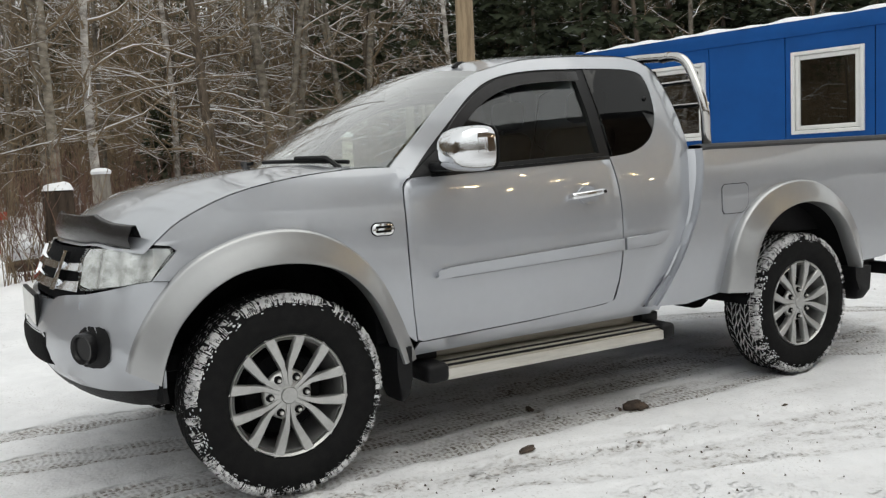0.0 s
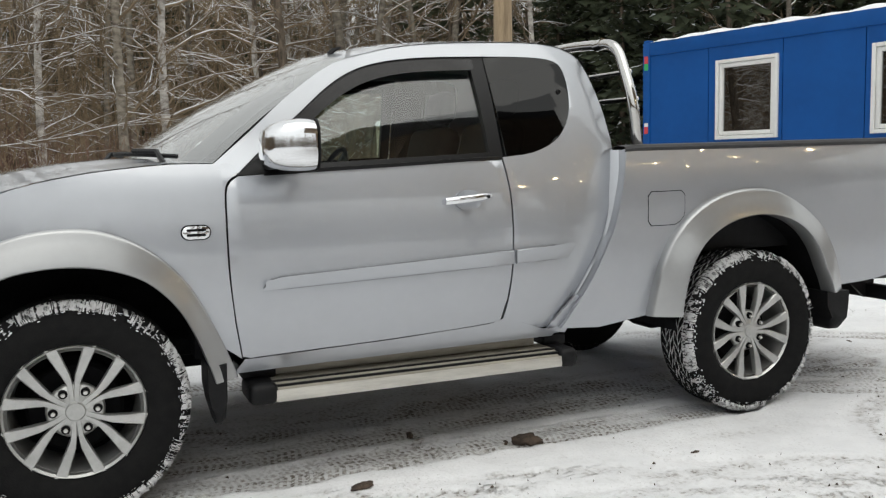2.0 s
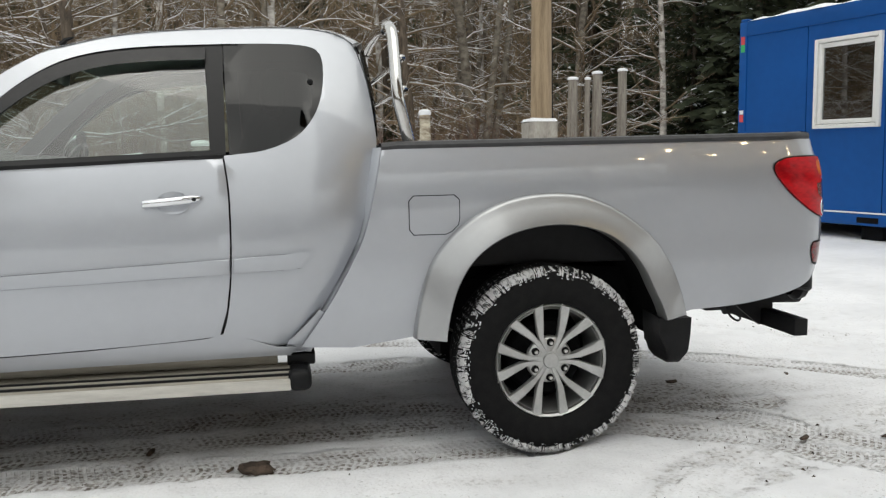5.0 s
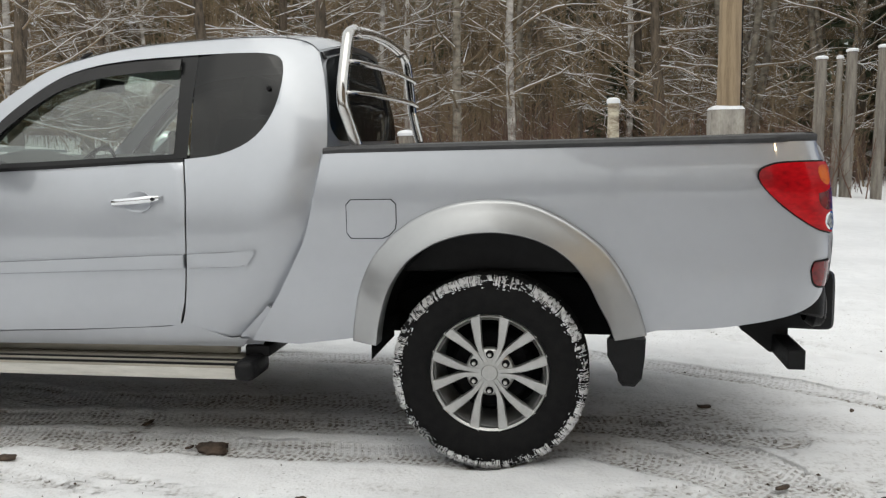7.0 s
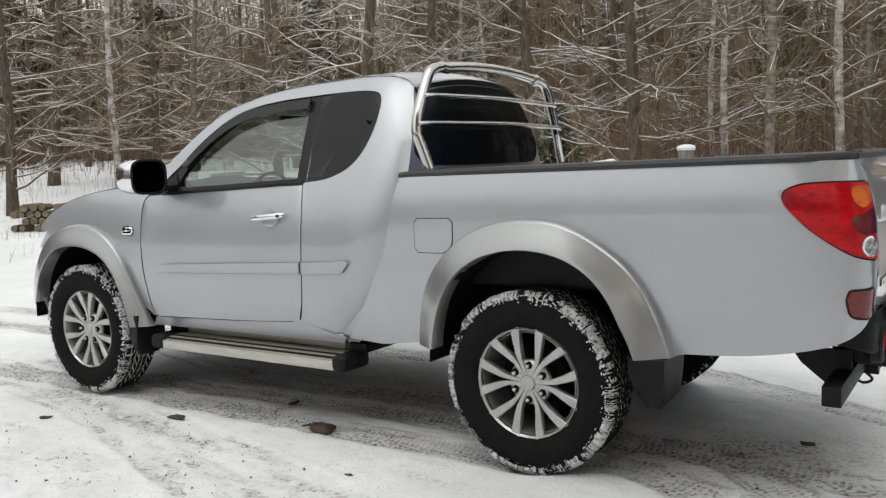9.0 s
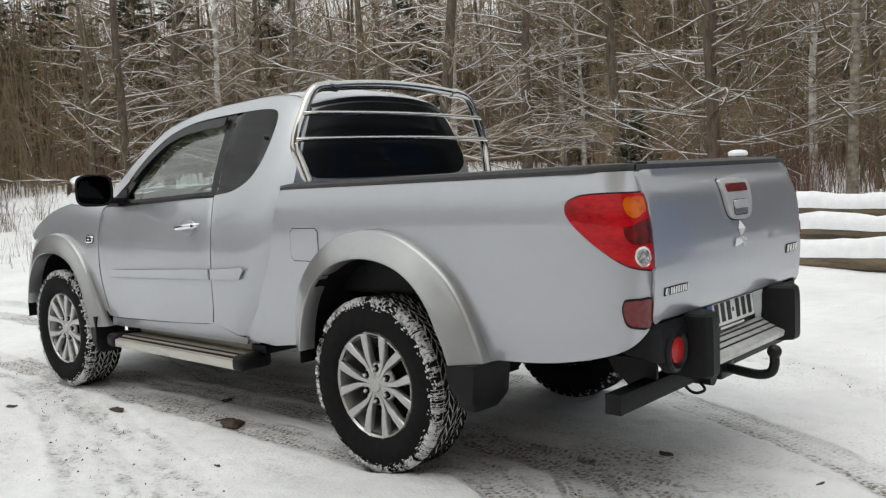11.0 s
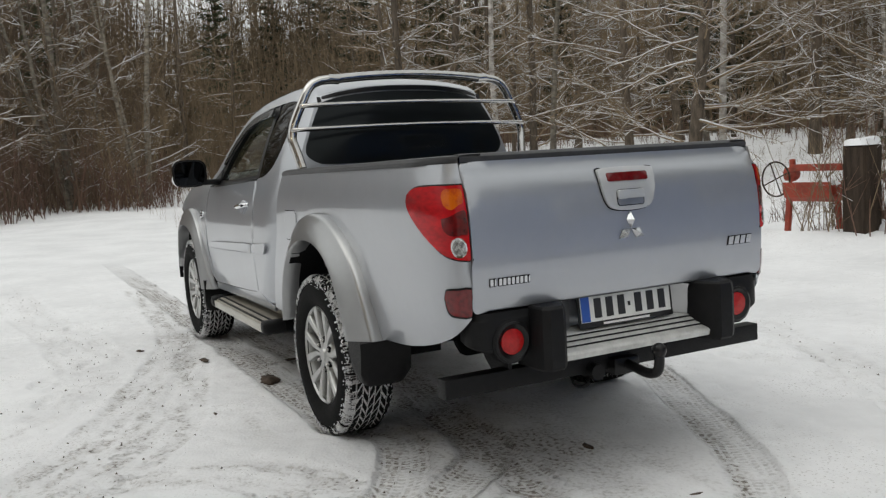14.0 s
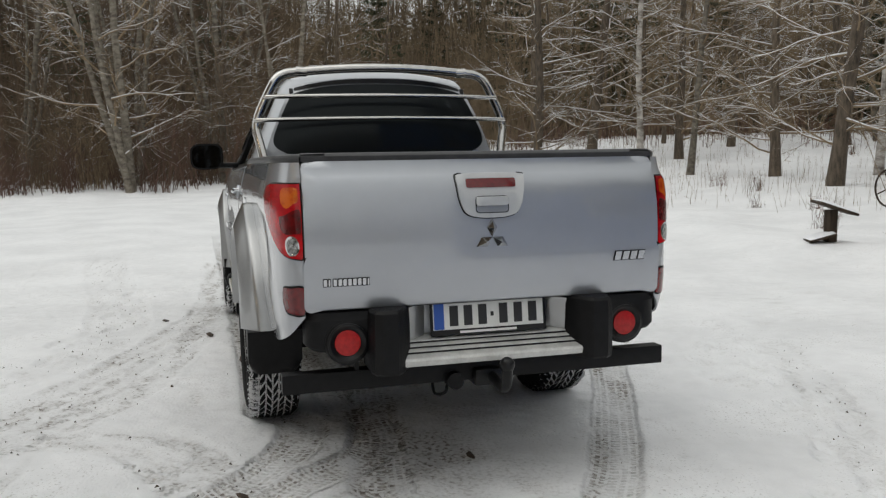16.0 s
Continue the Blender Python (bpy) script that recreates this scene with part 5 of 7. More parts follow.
def hash_noise(X, Y, scale, seed):
    """Smooth value noise on the plane."""
    x, y = X / scale + seed * 17.3, Y / scale - seed * 9.1
    xi, yi = np.floor(x).astype(int), np.floor(y).astype(int)
    fx, fy = x - xi, y - yi
    fx, fy = fx * fx * (3 - 2 * fx), fy * fy * (3 - 2 * fy)
    if seed not in TABLES:
        TABLES[seed] = np.random.RandomState(100 + seed).rand(256, 256)
    table = TABLES[seed]
    g = lambda a, b: table[a % 256, b % 256]
    return (g(xi, yi) * (1 - fx) + g(xi + 1, yi) * fx) * (1 - fy) + (g(xi, yi + 1) * (1 - fx) + g(xi + 1, yi + 1) * fx) * fy


def land(X, Y):
    """The lie of the land: flat yard, a bank along its edge, rising wood floor."""
    X, Y = np.asarray(X, float), np.asarray(Y, float)
    edge = 6.6 + 0.35 * np.sin(X * 0.7) + 0.25 * np.sin(X * 1.9 + 1)
    n = np.clip((Y - edge) / 6.0, 0, 1)
    w = np.clip((-15.0 - X) / 9.0, 0, 1)
    z = 0.42 * n * n * (3 - 2 * n) + 0.35 * w
    east = np.clip((X - 6.0) / 3, 0, 1) * np.clip((Y - 3.5) / 3, 0, 1)
    z = z * (1 - 0.6 * east)
    bank = np.exp(-((Y - edge) / 0.8) ** 2) * np.clip((2.9 - X) / 2, 0, 1) * np.clip((X + 14) / 4, 0, 1)
    z = z + bank * (0.07 + 0.16 * hash_noise(X, Y, 0.8, 3))
    q = np.clip((-0.6 * X + 0.8 * Y - 14.0) / 22.0, 0, 1)
    z = z + 1.15 * q * q * (3 - 2 * q)
    rough = np.clip((np.hypot(X - 2.5, Y + 0.5) - 6.0) / 6.0, 0, 1)
    z = z + rough * (hash_noise(X, Y, 2.6, 1) - 0.5) * 0.14 + rough * (hash_noise(X, Y, 0.7, 2) - 0.5) * 0.05
    return z


gx, gy = lines(-1.6, 6.4, 0.02, 400), lines(-3.4, 2.4, 0.02, 400)
X, Y = np.meshgrid(gx, gy, indexing="ij")
Z = land(X, Y)
dirt_shade = np.zeros(X.shape)
tread = np.zeros(X.shape + (3,))
fine = (hash_noise(X, Y, 0.10, 5) - 0.5) * 0.010 + (hash_noise(X, Y, 0.30, 6) - 0.5) * 0.014 + (hash_noise(X, Y, 0.045, 12) - 0.5) * 0.007
near = np.clip((9 - np.hypot(X - 2.5, Y + 0.5)) / 3, 0, 1)
Z += fine * near
press = np.zeros(X.shape)
# path, half width, depth, dirt (raised below the truck to paint its shade), pattern
TRACKS = [
    (smooth([(2.5, 1.36), (2.75, 1.27), (3.66, 0.85), (4.53, 0.38), (5.4, -0.35), (6.4, -1.6), (7.2, -3.2)], 4), 0.115, 0.018, 0.55, 1),
    (smooth([(3.0, -0.76), (3.35, -0.62), (3.78, -0.80), (4.05, -1.05), (4.7, -1.9), (5.3, -3.2)], 4), 0.12, 0.016, 0.40, 1),
    (smooth([(3.1, -0.30), (3.7, -0.35), (4.05, -0.72), (4.6, -1.4), (5.0, -2.4)], 4), 0.12, 0.012, 0.45, 1),
    ([(-7, -0.74), (0, -0.74), (3.0, -0.76)], 0.13, 0.016, 0.5, 1),
    ([(-7, 0.78), (0, 0.76), (2.6, 0.78)], 0.13, 0.016, 0.5, 1),
    ([(-6, 0.30), (-0.8, 0.24), (0.7, -0.16), (2.3, -0.10), (4.2, -0.42)], 0.13, 0.012, 0.55, 1),
    ([(-1.0, -0.45), (0.6, -0.50), (1.6, -0.42), (3.2, -0.40)], 0.12, 0.010, 0.5, 1),
    (smooth([(-3.2, -0.84), (-2.0, -0.86), (-0.2, -0.95), (1.0, -1.28), (1.95, -1.62), (2.6, -1.92), (3.6, -2.6), (4.6, -3.6)], 4), 0.19, 0.012, 0.60, 2),
    (smooth([(0.6, -1.0), (1.6, -1.25), (2.45, -1.48), (3.2, -1.95), (4.2, -2.9)], 4), 0.13, 0.012, 0.50, 2),
    (smooth([(1.30, -0.42), (1.40, -0.55), (1.33, -0.70), (1.42, -0.86)], 4), 0.045, 0.004, 0.9, 2),
    (smooth([(4.10, 0.10), (4.15, -0.20), (4.17, -0.42), (4.22, -0.60)], 4), 0.025, 0.006, 0.8, 2),
    (smooth([(3.1, -1.7), (3.46, -1.26), (4.3, -0.95), (5.4, -0.6), (7.4, 0.3)], 4), 0.22, 0.010, 0.38, 2),
    (smooth([(3.2, -1.9), (4.4, -2.2), (5.2, -2.9), (6.2, -4.2)], 3), 0.16, 0.010, 0.24, 2),
    (smooth([(2.6, 2.6), (4.0, 1.9), (5.2, 1.2), (6.6, 0.0)], 4), 0.14, 0.010, 0.18, 2),
    (smooth([(-9, -2.6), (-4, -2.2), (0.5, -1.7), (2.0, -2.3)], 4), 0.25, 0.010, 0.16, 2),
]
for k, (pts, half, deep, dirty, pattern) in enumerate(TRACKS):
    d, a, sd = poly_distance(X, Y, pts)
    wob = half * (0.85 + 0.3 * hash_noise(X, Y, 0.25, 20 + k))
    m = np.clip((wob - d) / 0.025, 0, 1)
    streak = hash_noise(a, sd * 6, 0.35, 40 + k)
    if pattern == 1:
        lug = 0.5 + 0.5 * np.sign(np.sin(2 * math.pi * (a / 0.062 + np.abs(sd) * 4.0)) - 0.1) * np.clip(np.abs(sd) / 0.02, 0, 1)
        patch_n = np.clip(streak * 1.9 - 0.35, 0, 1)
        over = m > tread[..., 2]
        tread[over] = np.stack([a, sd, m], -1)[over]
        hgt = -deep * m * (0.6 + 0.3 * lug * patch_n)
        dirt_shade = np.maximum(dirt_shade, m * dirty * (0.45 + 1.3 * patch_n))
    else:
        patch_n = np.clip(streak * 1.9 - 0.6, 0, 1) * np.clip(hash_noise(a, sd * 2, 0.05, 60 + k) * 2.4 - 0.6, 0, 1)
        over = m * 0.22 * patch_n > tread[..., 2]
        tread[over] = np.stack([a, sd, m * 0.22 * patch_n], -1)[over]
        hgt = -deep * m * (0.3 + 0.7 * hash_noise(X, Y, 0.07, 70 + k))
        dirt_shade = np.maximum(dirt_shade, m * dirty * (0.25 + 1.9 * patch_n))
    ridge = np.exp(-((d - half - 0.02) / 0.02) ** 2) * 0.0022
    Z += (hgt + ridge * (0.4 + hash_noise(X, Y, 0.09, 80 + k))) * near
# footprints in the loose snow beside the yard's tracks
for trail in ([(1.0, 1.2), (2.6, 1.72), (3.15, 1.84), (3.55, 1.91), (4.14, 1.74), (4.7, 1.35), (5.3, 0.7)], [(0.4, 4.6), (1.15, 3.8), (2.17, 2.55), (3.1, 2.0), (4.5, 1.62)], [(-1.5, -1.6), (0.2, -1.75), (1.6, -2.2)]):
    run = smooth(trail, 6)
    left, odd = 0.0, 1
    for (xa, ya), (xb, yb) in zip(run, run[1:]):
        left += math.hypot(xb - xa, yb - ya)
        if left < 0.27:
            continue
        left, odd = 0.0, -odd
        ln = math.hypot(xb - xa, yb - ya)
        ux, uy = (xb - xa) / ln, (yb - ya) / ln
        fx, fy = xb - uy * 0.09 * odd, yb + ux * 0.09 * odd
        e1, e2 = (X - fx) * ux + (Y - fy) * uy, -(X - fx) * uy + (Y - fy) * ux
        rad = np.hypot(e1 / 0.15, e2 / 0.062)
        hole = np.clip((1.15 - rad) / 0.3, 0, 1)
        Z -= 0.020 * hole * (0.6 + 0.6 * hash_noise(X, Y, 0.06, 11)) - 0.006 * np.exp(-((rad - 1.35) / 0.25) ** 2) * hash_noise(X, Y, 0.08, 13)
        dirt_shade = np.maximum(dirt_shade, hole * 0.30 * np.clip(hash_noise(X, Y, 0.05, 14) * 2.2 - 0.8, 0, 1))
# trodden, dirty patches behind the truck; below it shade painted in too; scattered grit
for cx, cy, rx, ry, amt in ((3.85, -0.25, 0.75, 0.48, 0.85), (1.4, -0.62, 0.35, 0.16, 0.5), (4.5, -0.45, 0.6, 0.4, 0.45), (1.8, -0.1, 2.2, 0.65, 0.55), (2.6, -1.05, 0.5, 0.2, 0.3), (4.3, -0.75, 0.5, 0.2, 0.3)):
    e = np.exp(-(((X - cx) / rx) ** 2 + ((Y - cy) / ry) ** 2))
    dirt_shade = np.maximum(dirt_shade, e * amt * 1.6 * np.clip(hash_noise(X, Y * 7, 0.55, 7) * 1.1 + hash_noise(X, Y, 0.12, 10) * 0.7 - 0.4, 0, 1))
grit = np.clip(hash_noise(X, Y, 0.05, 8) - 0.80, 0, 1) * 5 * np.clip(hash_noise(X, Y, 0.9, 9) * 2 - 0.75, 0, 1)
dirt_shade = np.clip(np.maximum(dirt_shade, grit * 0.55) * near, 0, 1)
for x, y in ((0, -0.76), (3, -0.76), (0, 0.76), (3, 0.76)):
    e = np.clip(1 - np.maximum(np.abs(X - x) / 0.16, np.abs(Y - y) / 0.15), 0, 1)
    Z -= np.clip(e * 4, 0, 1) * 0.008
nx, ny = X.shape
idx = np.arange(nx * ny).reshape(nx, ny)
quads = np.stack([idx[:-1, :-1], idx[1:, :-1], idx[1:, 1:], idx[:-1, 1:]], -1).reshape(-1, 4)
me = bpy.data.meshes.new("ground")
me.vertices.add(nx * ny)
me.vertices.foreach_set("co", np.stack([X, Y, Z], -1).astype(np.float32).ravel())
me.loops.add(quads.size)
me.loops.foreach_set("vertex_index", quads.astype(np.int32).ravel())
me.polygons.add(len(quads))
me.polygons.foreach_set("loop_start", np.arange(0, quads.size, 4, dtype=np.int32))
me.update(calc_edges=True)
me.shade_smooth()
att = me.attributes.new("dirt_shade", "FLOAT", "POINT")
att.data.foreach_set("value", dirt_shade.astype(np.float32).ravel())
att = me.attributes.new("tread", "FLOAT_VECTOR", "POINT")
att.data.foreach_set("vector", tread.astype(np.float32).ravel())

M_GROUND = mat("yard_snow", (0.86, 0.865, 0.88), 0.7, 0, 1.1, 0.1, 0.55, 70, color2=(0.74, 0.745, 0.76), spec=0.25)
nt = M_GROUND.node_tree
b = nt.nodes["Principled BSDF"]
attr = nt.nodes.new("ShaderNodeAttribute")
attr.attribute_name = "dirt_shade"
mud = nt.nodes.new("ShaderNodeTexNoise")
mud.inputs["Scale"].default_value = 38
mud.inputs["Detail"].default_value = 6
ramp = nt.nodes.new("ShaderNodeValToRGB")
ramp.color_ramp.elements[0].color, ramp.color_ramp.elements[1].color = (0.17, 0.15, 0.13, 1), (0.46, 0.44, 0.42, 1)
ramp.color_ramp.elements[0].position, ramp.color_ramp.elements[1].position = 0.40, 0.62
co = nt.nodes.new("ShaderNodeTexCoord")
nt.links.new(co.outputs["Object"], mud.inputs["Vector"])
nt.links.new(mud.outputs["Fac"], ramp.inputs["Fac"])
mix = nt.nodes.new("ShaderNodeMix")
mix.data_type = "RGBA"
old = b.inputs["Base Color"].links[0].from_socket
# tread marks: slanted bars across each track, pressed in and dirtier, worn away in places
def calc(op, a, b2=None, clamp=False):
    n = nt.nodes.new("ShaderNodeMath")
    n.operation, n.use_clamp = op, clamp
    for i, v in enumerate((a, b2)):
        if v is None:
            continue
        if isinstance(v, (int, float)):
            n.inputs[i].default_value = v
        else:
            nt.links.new(v, n.inputs[i])
    return n.outputs[0]


tr = nt.nodes.new("ShaderNodeAttribute")
tr.attribute_name = "tread"
sep = nt.nodes.new("ShaderNodeSeparateXYZ")
nt.links.new(tr.outputs["Vector"], sep.inputs[0])
along, across, strength = sep.outputs[0], calc("ABSOLUTE", sep.outputs[1]), sep.outputs[2]
wave = calc("SINE", calc("MULTIPLY", calc("ADD", calc("DIVIDE", along, 0.030), calc("MULTIPLY", across, 9.0)), 2 * math.pi))
bars = calc("MULTIPLY_ADD", wave, 2.2, True)
bars.node.inputs[2].default_value = 0.45
rib = calc("GREATER_THAN", calc("SINE", calc("MULTIPLY", across, 2 * math.pi / 0.034)), -0.35)
wear = nt.nodes.new("ShaderNodeTexNoise")
wear.inputs["Scale"].default_value, wear.inputs["Detail"].default_value = 7, 5
worn = calc("MULTIPLY", calc("SUBTRACT", wear.outputs["Fac"], 0.36), 4.5, True)
bars = calc("MULTIPLY", calc("MULTIPLY", calc("MULTIPLY", bars, rib), strength), worn)
sunk = nt.nodes.new("ShaderNodeBump")
sunk.inputs["Strength"].default_value, sunk.inputs["Distance"].default_value = 1.0, 0.011
sunk.invert = True
nt.links.new(bars, sunk.inputs["Height"])
nt.links.new(b.inputs["Normal"].links[0].from_socket, sunk.inputs["Normal"])
nt.links.new(sunk.outputs[0], b.inputs["Normal"])
# fine brown specks trodden into the snow
speck = nt.nodes.new("ShaderNodeTexNoise")
speck.inputs["Scale"].default_value, speck.inputs["Detail"].default_value = 75, 4
area = nt.nodes.new("ShaderNodeTexNoise")
area.inputs["Scale"].default_value, area.inputs["Detail"].default_value = 2.2, 4
for n in (speck, area, wear):
    nt.links.new(co.outputs["Object"], n.inputs["Vector"])
specks = calc("MULTIPLY", calc("MULTIPLY", calc("SUBTRACT", speck.outputs["Fac"], 0.575), 6.0, True), calc("MULTIPLY", calc("SUBTRACT", area.outputs["Fac"], 0.39), 4.5, True))
fleck = nt.nodes.new("ShaderNodeTexNoise")
fleck.inputs["Scale"].default_value, fleck.inputs["Detail"].default_value = 48, 5
nt.links.new(co.outputs["Object"], fleck.inputs["Vector"])
dash = calc("MULTIPLY", calc("SUBTRACT", fleck.outputs["Fac"], 0.5), 7.0, True)
soil_shade = calc("MULTIPLY", attr.outputs["Fac"], calc("ADD", calc("ADD", calc("MULTIPLY", bars, 1.0), calc("MULTIPLY", dash, 0.75)), 0.36), True)
nt.links.new(calc("MAXIMUM", soil_shade, calc("MULTIPLY", specks, 0.7)), mix.inputs["Factor"])
nt.links.new(old, mix.inputs["A"])
nt.links.new(ramp.outputs["Color"], mix.inputs["B"])
nt.links.new(mix.outputs["Result"], b.inputs["Base Color"])
me.materials.append(M_GROUND)
ground = tagged(new("ground", me), "packed white snow yard with dirty tyre tracks", "snowy ground", kind="structure")


def gz(x, y):
    return float(land(x, y))


# ---- blue site cabin ----
M_BLUE = mat("blue_painted_steel", (0.004, 0.080, 0.31), 0.5, 0, 1.2, 0.18, 0.05, 30, spec=0.25)
M_WHITEFRAME = mat("white_window_frame", (0.78, 0.78, 0.76), 0.4, 0, 15, 0.06)
M_DARKPANE = glass("cabin_pane", (0.25, 0.27, 0.28), 1.0, 0.22)
M_STICK_R = mat("red_sticker", (0.6, 0.06, 0.07), 0.5)
M_STICK_G = mat("green_sticker", (0.05, 0.45, 0.12), 0.5)
cabin = thing("site_cabin", "bright blue steel site cabin with snow on its roof", "site cabin", at=(8.75, 7.98, 0), rz=math.degrees(math.atan2(-0.967, 0.255)))
cabin.scale = (1.08, 1.08, 1.085)
# local axes: x along the long side, y to the inside (left of x), outside at -y
CL, CW, Z0, Z1 = 6.06, 2.44, 0.20, 2.86
WINS = ((1.30, 2.26, 1.37, 2.47), (3.50, 4.43, 1.37, 2.45))


def wall_strip(name, x0, x1, z0, z1, y=0.02, t=0.06):
    return part(name, boxed((x0, y, z0), (x1, y + t, z1)), M_BLUE, cabin)


for x0, x1 in ((0.13, 1.17), (2.32, 3.42), (4.56, CL - 0.13)):
    wall_strip("wall_panel", x0, x1 - 0.012, Z0 + 0.14, Z1 - 0.2)
for (w0, w1, wz0, wz1), (x0, x1) in zip(WINS, ((1.17, 2.32), (3.42, 4.56))):
    wall_strip("wall_panel", x0, w0, Z0 + 0.14, Z1 - 0.2)
    wall_strip("wall_panel", w1, x1 - 0.012, Z0 + 0.14, Z1 - 0.2)
    wall_strip("wall_panel", w0, w1, Z0 + 0.14, wz0)
    wall_strip("wall_panel", w0, w1, wz1, Z1 - 0.2)
    wf = new("window")
    wf.parent = cabin
    bm = bmesh.new()
    for lo, hi in (((w0, -0.02, wz0), (w0 + 0.05, 0.09, wz1)), ((w1 - 0.05, -0.02, wz0), (w1, 0.09, wz1)),
                   ((w0 + 0.05, -0.02, wz1 - 0.05), (w1 - 0.05, 0.09, wz1)), ((w0 + 0.05, -0.025, wz0), (w1 - 0.05, 0.09, wz0 + 0.05))):
        box(bm, lo, hi, 0.008)
    part("window_frame", bm, M_WHITEFRAME, wf, "white window frame")
    bm = bmesh.new()
    for lo, hi in (((w0 + 0.055, 0.0, wz0 + 0.055), (w0 + 0.11, 0.06, wz1 - 0.055)), ((w1 - 0.11, 0.0, wz0 + 0.055), (w1 - 0.055, 0.06, wz1 - 0.055)),
                   ((w0 + 0.11, 0.0, wz1 - 0.11), (w1 - 0.11, 0.06, wz1 - 0.055)), ((w0 + 0.11, 0.0, wz0 + 0.055), (w1 - 0.11, 0.06, wz0 + 0.11))):
        box(bm, lo, hi, 0.008)
    part("window_sash", bm, M_WHITEFRAME, wf)
    part("window_pane", boxed((w0 + 0.10, 0.03, wz0 + 0.10), (w1 - 0.10, 0.036, wz1 - 0.10)), M_DARKPANE, wf, "dark window pane")
    # the unlit cabin inside, put in as a dark sheet behind the pane
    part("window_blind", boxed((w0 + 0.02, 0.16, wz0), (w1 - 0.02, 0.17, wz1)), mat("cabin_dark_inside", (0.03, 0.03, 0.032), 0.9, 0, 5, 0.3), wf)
part("end_wall", boxed((0.03, 0.10, Z0 + 0.14), (0.09, CW - 0.10, Z1 - 0.2)), M_BLUE, cabin)
part("end_wall", boxed((CL - 0.09, 0.10, Z0 + 0.14), (CL - 0.03, CW - 0.10, Z1 - 0.2)), M_BLUE, cabin)
part("rear_wall", boxed((0.10, CW - 0.06, Z0 + 0.14), (CL - 0.10, CW, Z1 - 0.2)), M_BLUE, cabin)
for x in (0, CL - 0.13):
    for y in (0, CW - 0.13):
        part("corner_post", boxed((x, y, Z0), (x + 0.13, y + 0.13, Z1), 0.01), M_BLUE, cabin)
for y in (-0.004, CW - 0.116):
    part("roof_beam", boxed((0.13, y, Z1 - 0.2), (CL - 0.13, y + 0.12, Z1), 0.012), M_BLUE, cabin)
    part("base_beam", boxed((0.13, y, Z0), (CL - 0.13, y + 0.12, Z0 + 0.14), 0.012), M_BLUE, cabin)
for x in (0.005, CL - 0.125):
    part("roof_beam", boxed((x, 0.13, Z1 - 0.2), (x + 0.12, CW - 0.13, Z1), 0.012), M_BLUE, cabin)
part("roof_sheet", boxed((0.1, 0.1, Z1 - 0.06), (CL - 0.1, CW - 0.1, Z1 - 0.01)), M_BLUE, cabin)
part("floor_sheet", boxed((0.05, 0.05, Z0 + 0.02), (CL - 0.05, CW - 0.05, Z0 + 0.1)), M_BLACK, cabin)
for x in (2.0, 3.7):
    part("fork_pocket", boxed((x, -0.008, Z0 + 0.03), (x + 0.30, 0.01, Z0 + 0.10), 0.004), M_WELL, cabin)
for x in np.linspace(0.2, CL - 0.5, 4):
    part("support_block", boxed((x, 0.1, -0.1), (x + 0.3, 0.4, Z0), 0.01), M_WELL, cabin)
    part("support_block", boxed((x, CW - 0.4, -0.1), (x + 0.3, CW - 0.1, Z0), 0.01), M_WELL, cabin)
part("ledge_snow", boxed((0.13, -0.012, Z0 + 0.142), (CL - 0.13, 0.02, Z0 + 0.16), 0.006), M_SNOW, cabin)
part("red_sticker", boxed((0.03, -0.003, 2.55), (0.10, 0.0, 2.66)), M_STICK_R, cabin)
part("green_sticker", boxed((0.03, -0.003, 2.45), (0.10, 0.0, 2.548)), M_STICK_G, cabin)
part("red_sticker", boxed((0.03, -0.003, 1.50), (0.10, 0.0, 1.60)), M_STICK_R, cabin)
part("pale_sticker", boxed((0.03, -0.003, 1.605), (0.10, 0.0, 1.66)), M_PLATE, cabin)


def snow_slab(x0, x1, y0, y1, z, h, seed, n=40, m=12, edge=0.05):
    """A lumpy snow layer with rounded, uneven rims."""
    rows = []
    rnd = np.random.RandomState(seed)
    ph = rnd.rand(6) * 6.28
    for i in range(n + 1):
        row = []
        for j in range(m + 1):
            u, v = i / n, j / m
            x, y = x0 + (x1 - x0) * u, y0 + (y1 - y0) * v
            d = min(u * (x1 - x0), (1 - u) * (x1 - x0), v * (y1 - y0), (1 - v) * (y1 - y0))
            r = math.sqrt(max(0, 1 - (1 - min(d / edge, 1)) ** 2))
            lump = 1 + 0.22 * math.sin(x * 5.1 + ph[0]) + 0.18 * math.sin(x * 11.7 + y * 7 + ph[1]) + 0.15 * math.sin(y * 9 + ph[2])
            wob = 0.012 * math.sin(x * 7.3 + ph[3]) + 0.01 * math.sin(x * 17 + ph[4])
            row.append((x, y + (wob if j in (0, m) else 0), z + h * lump * r))
        rows.append(row)
    return loft(rows)


part("roof_snow", snow_slab(0.16, CL - 0.04, -0.005, CW, Z1 - 0.005, 0.06, 1, 90, 12), M_SNOW, cabin, "layer of snow on the roof")
for x in (0.065,):
    bm = boxed((0.01, 0.0, Z1), (0.12, 0.12, Z1 + 0.035), 0.016)
    part("corner_casting", bm, M_BLUE, cabin)

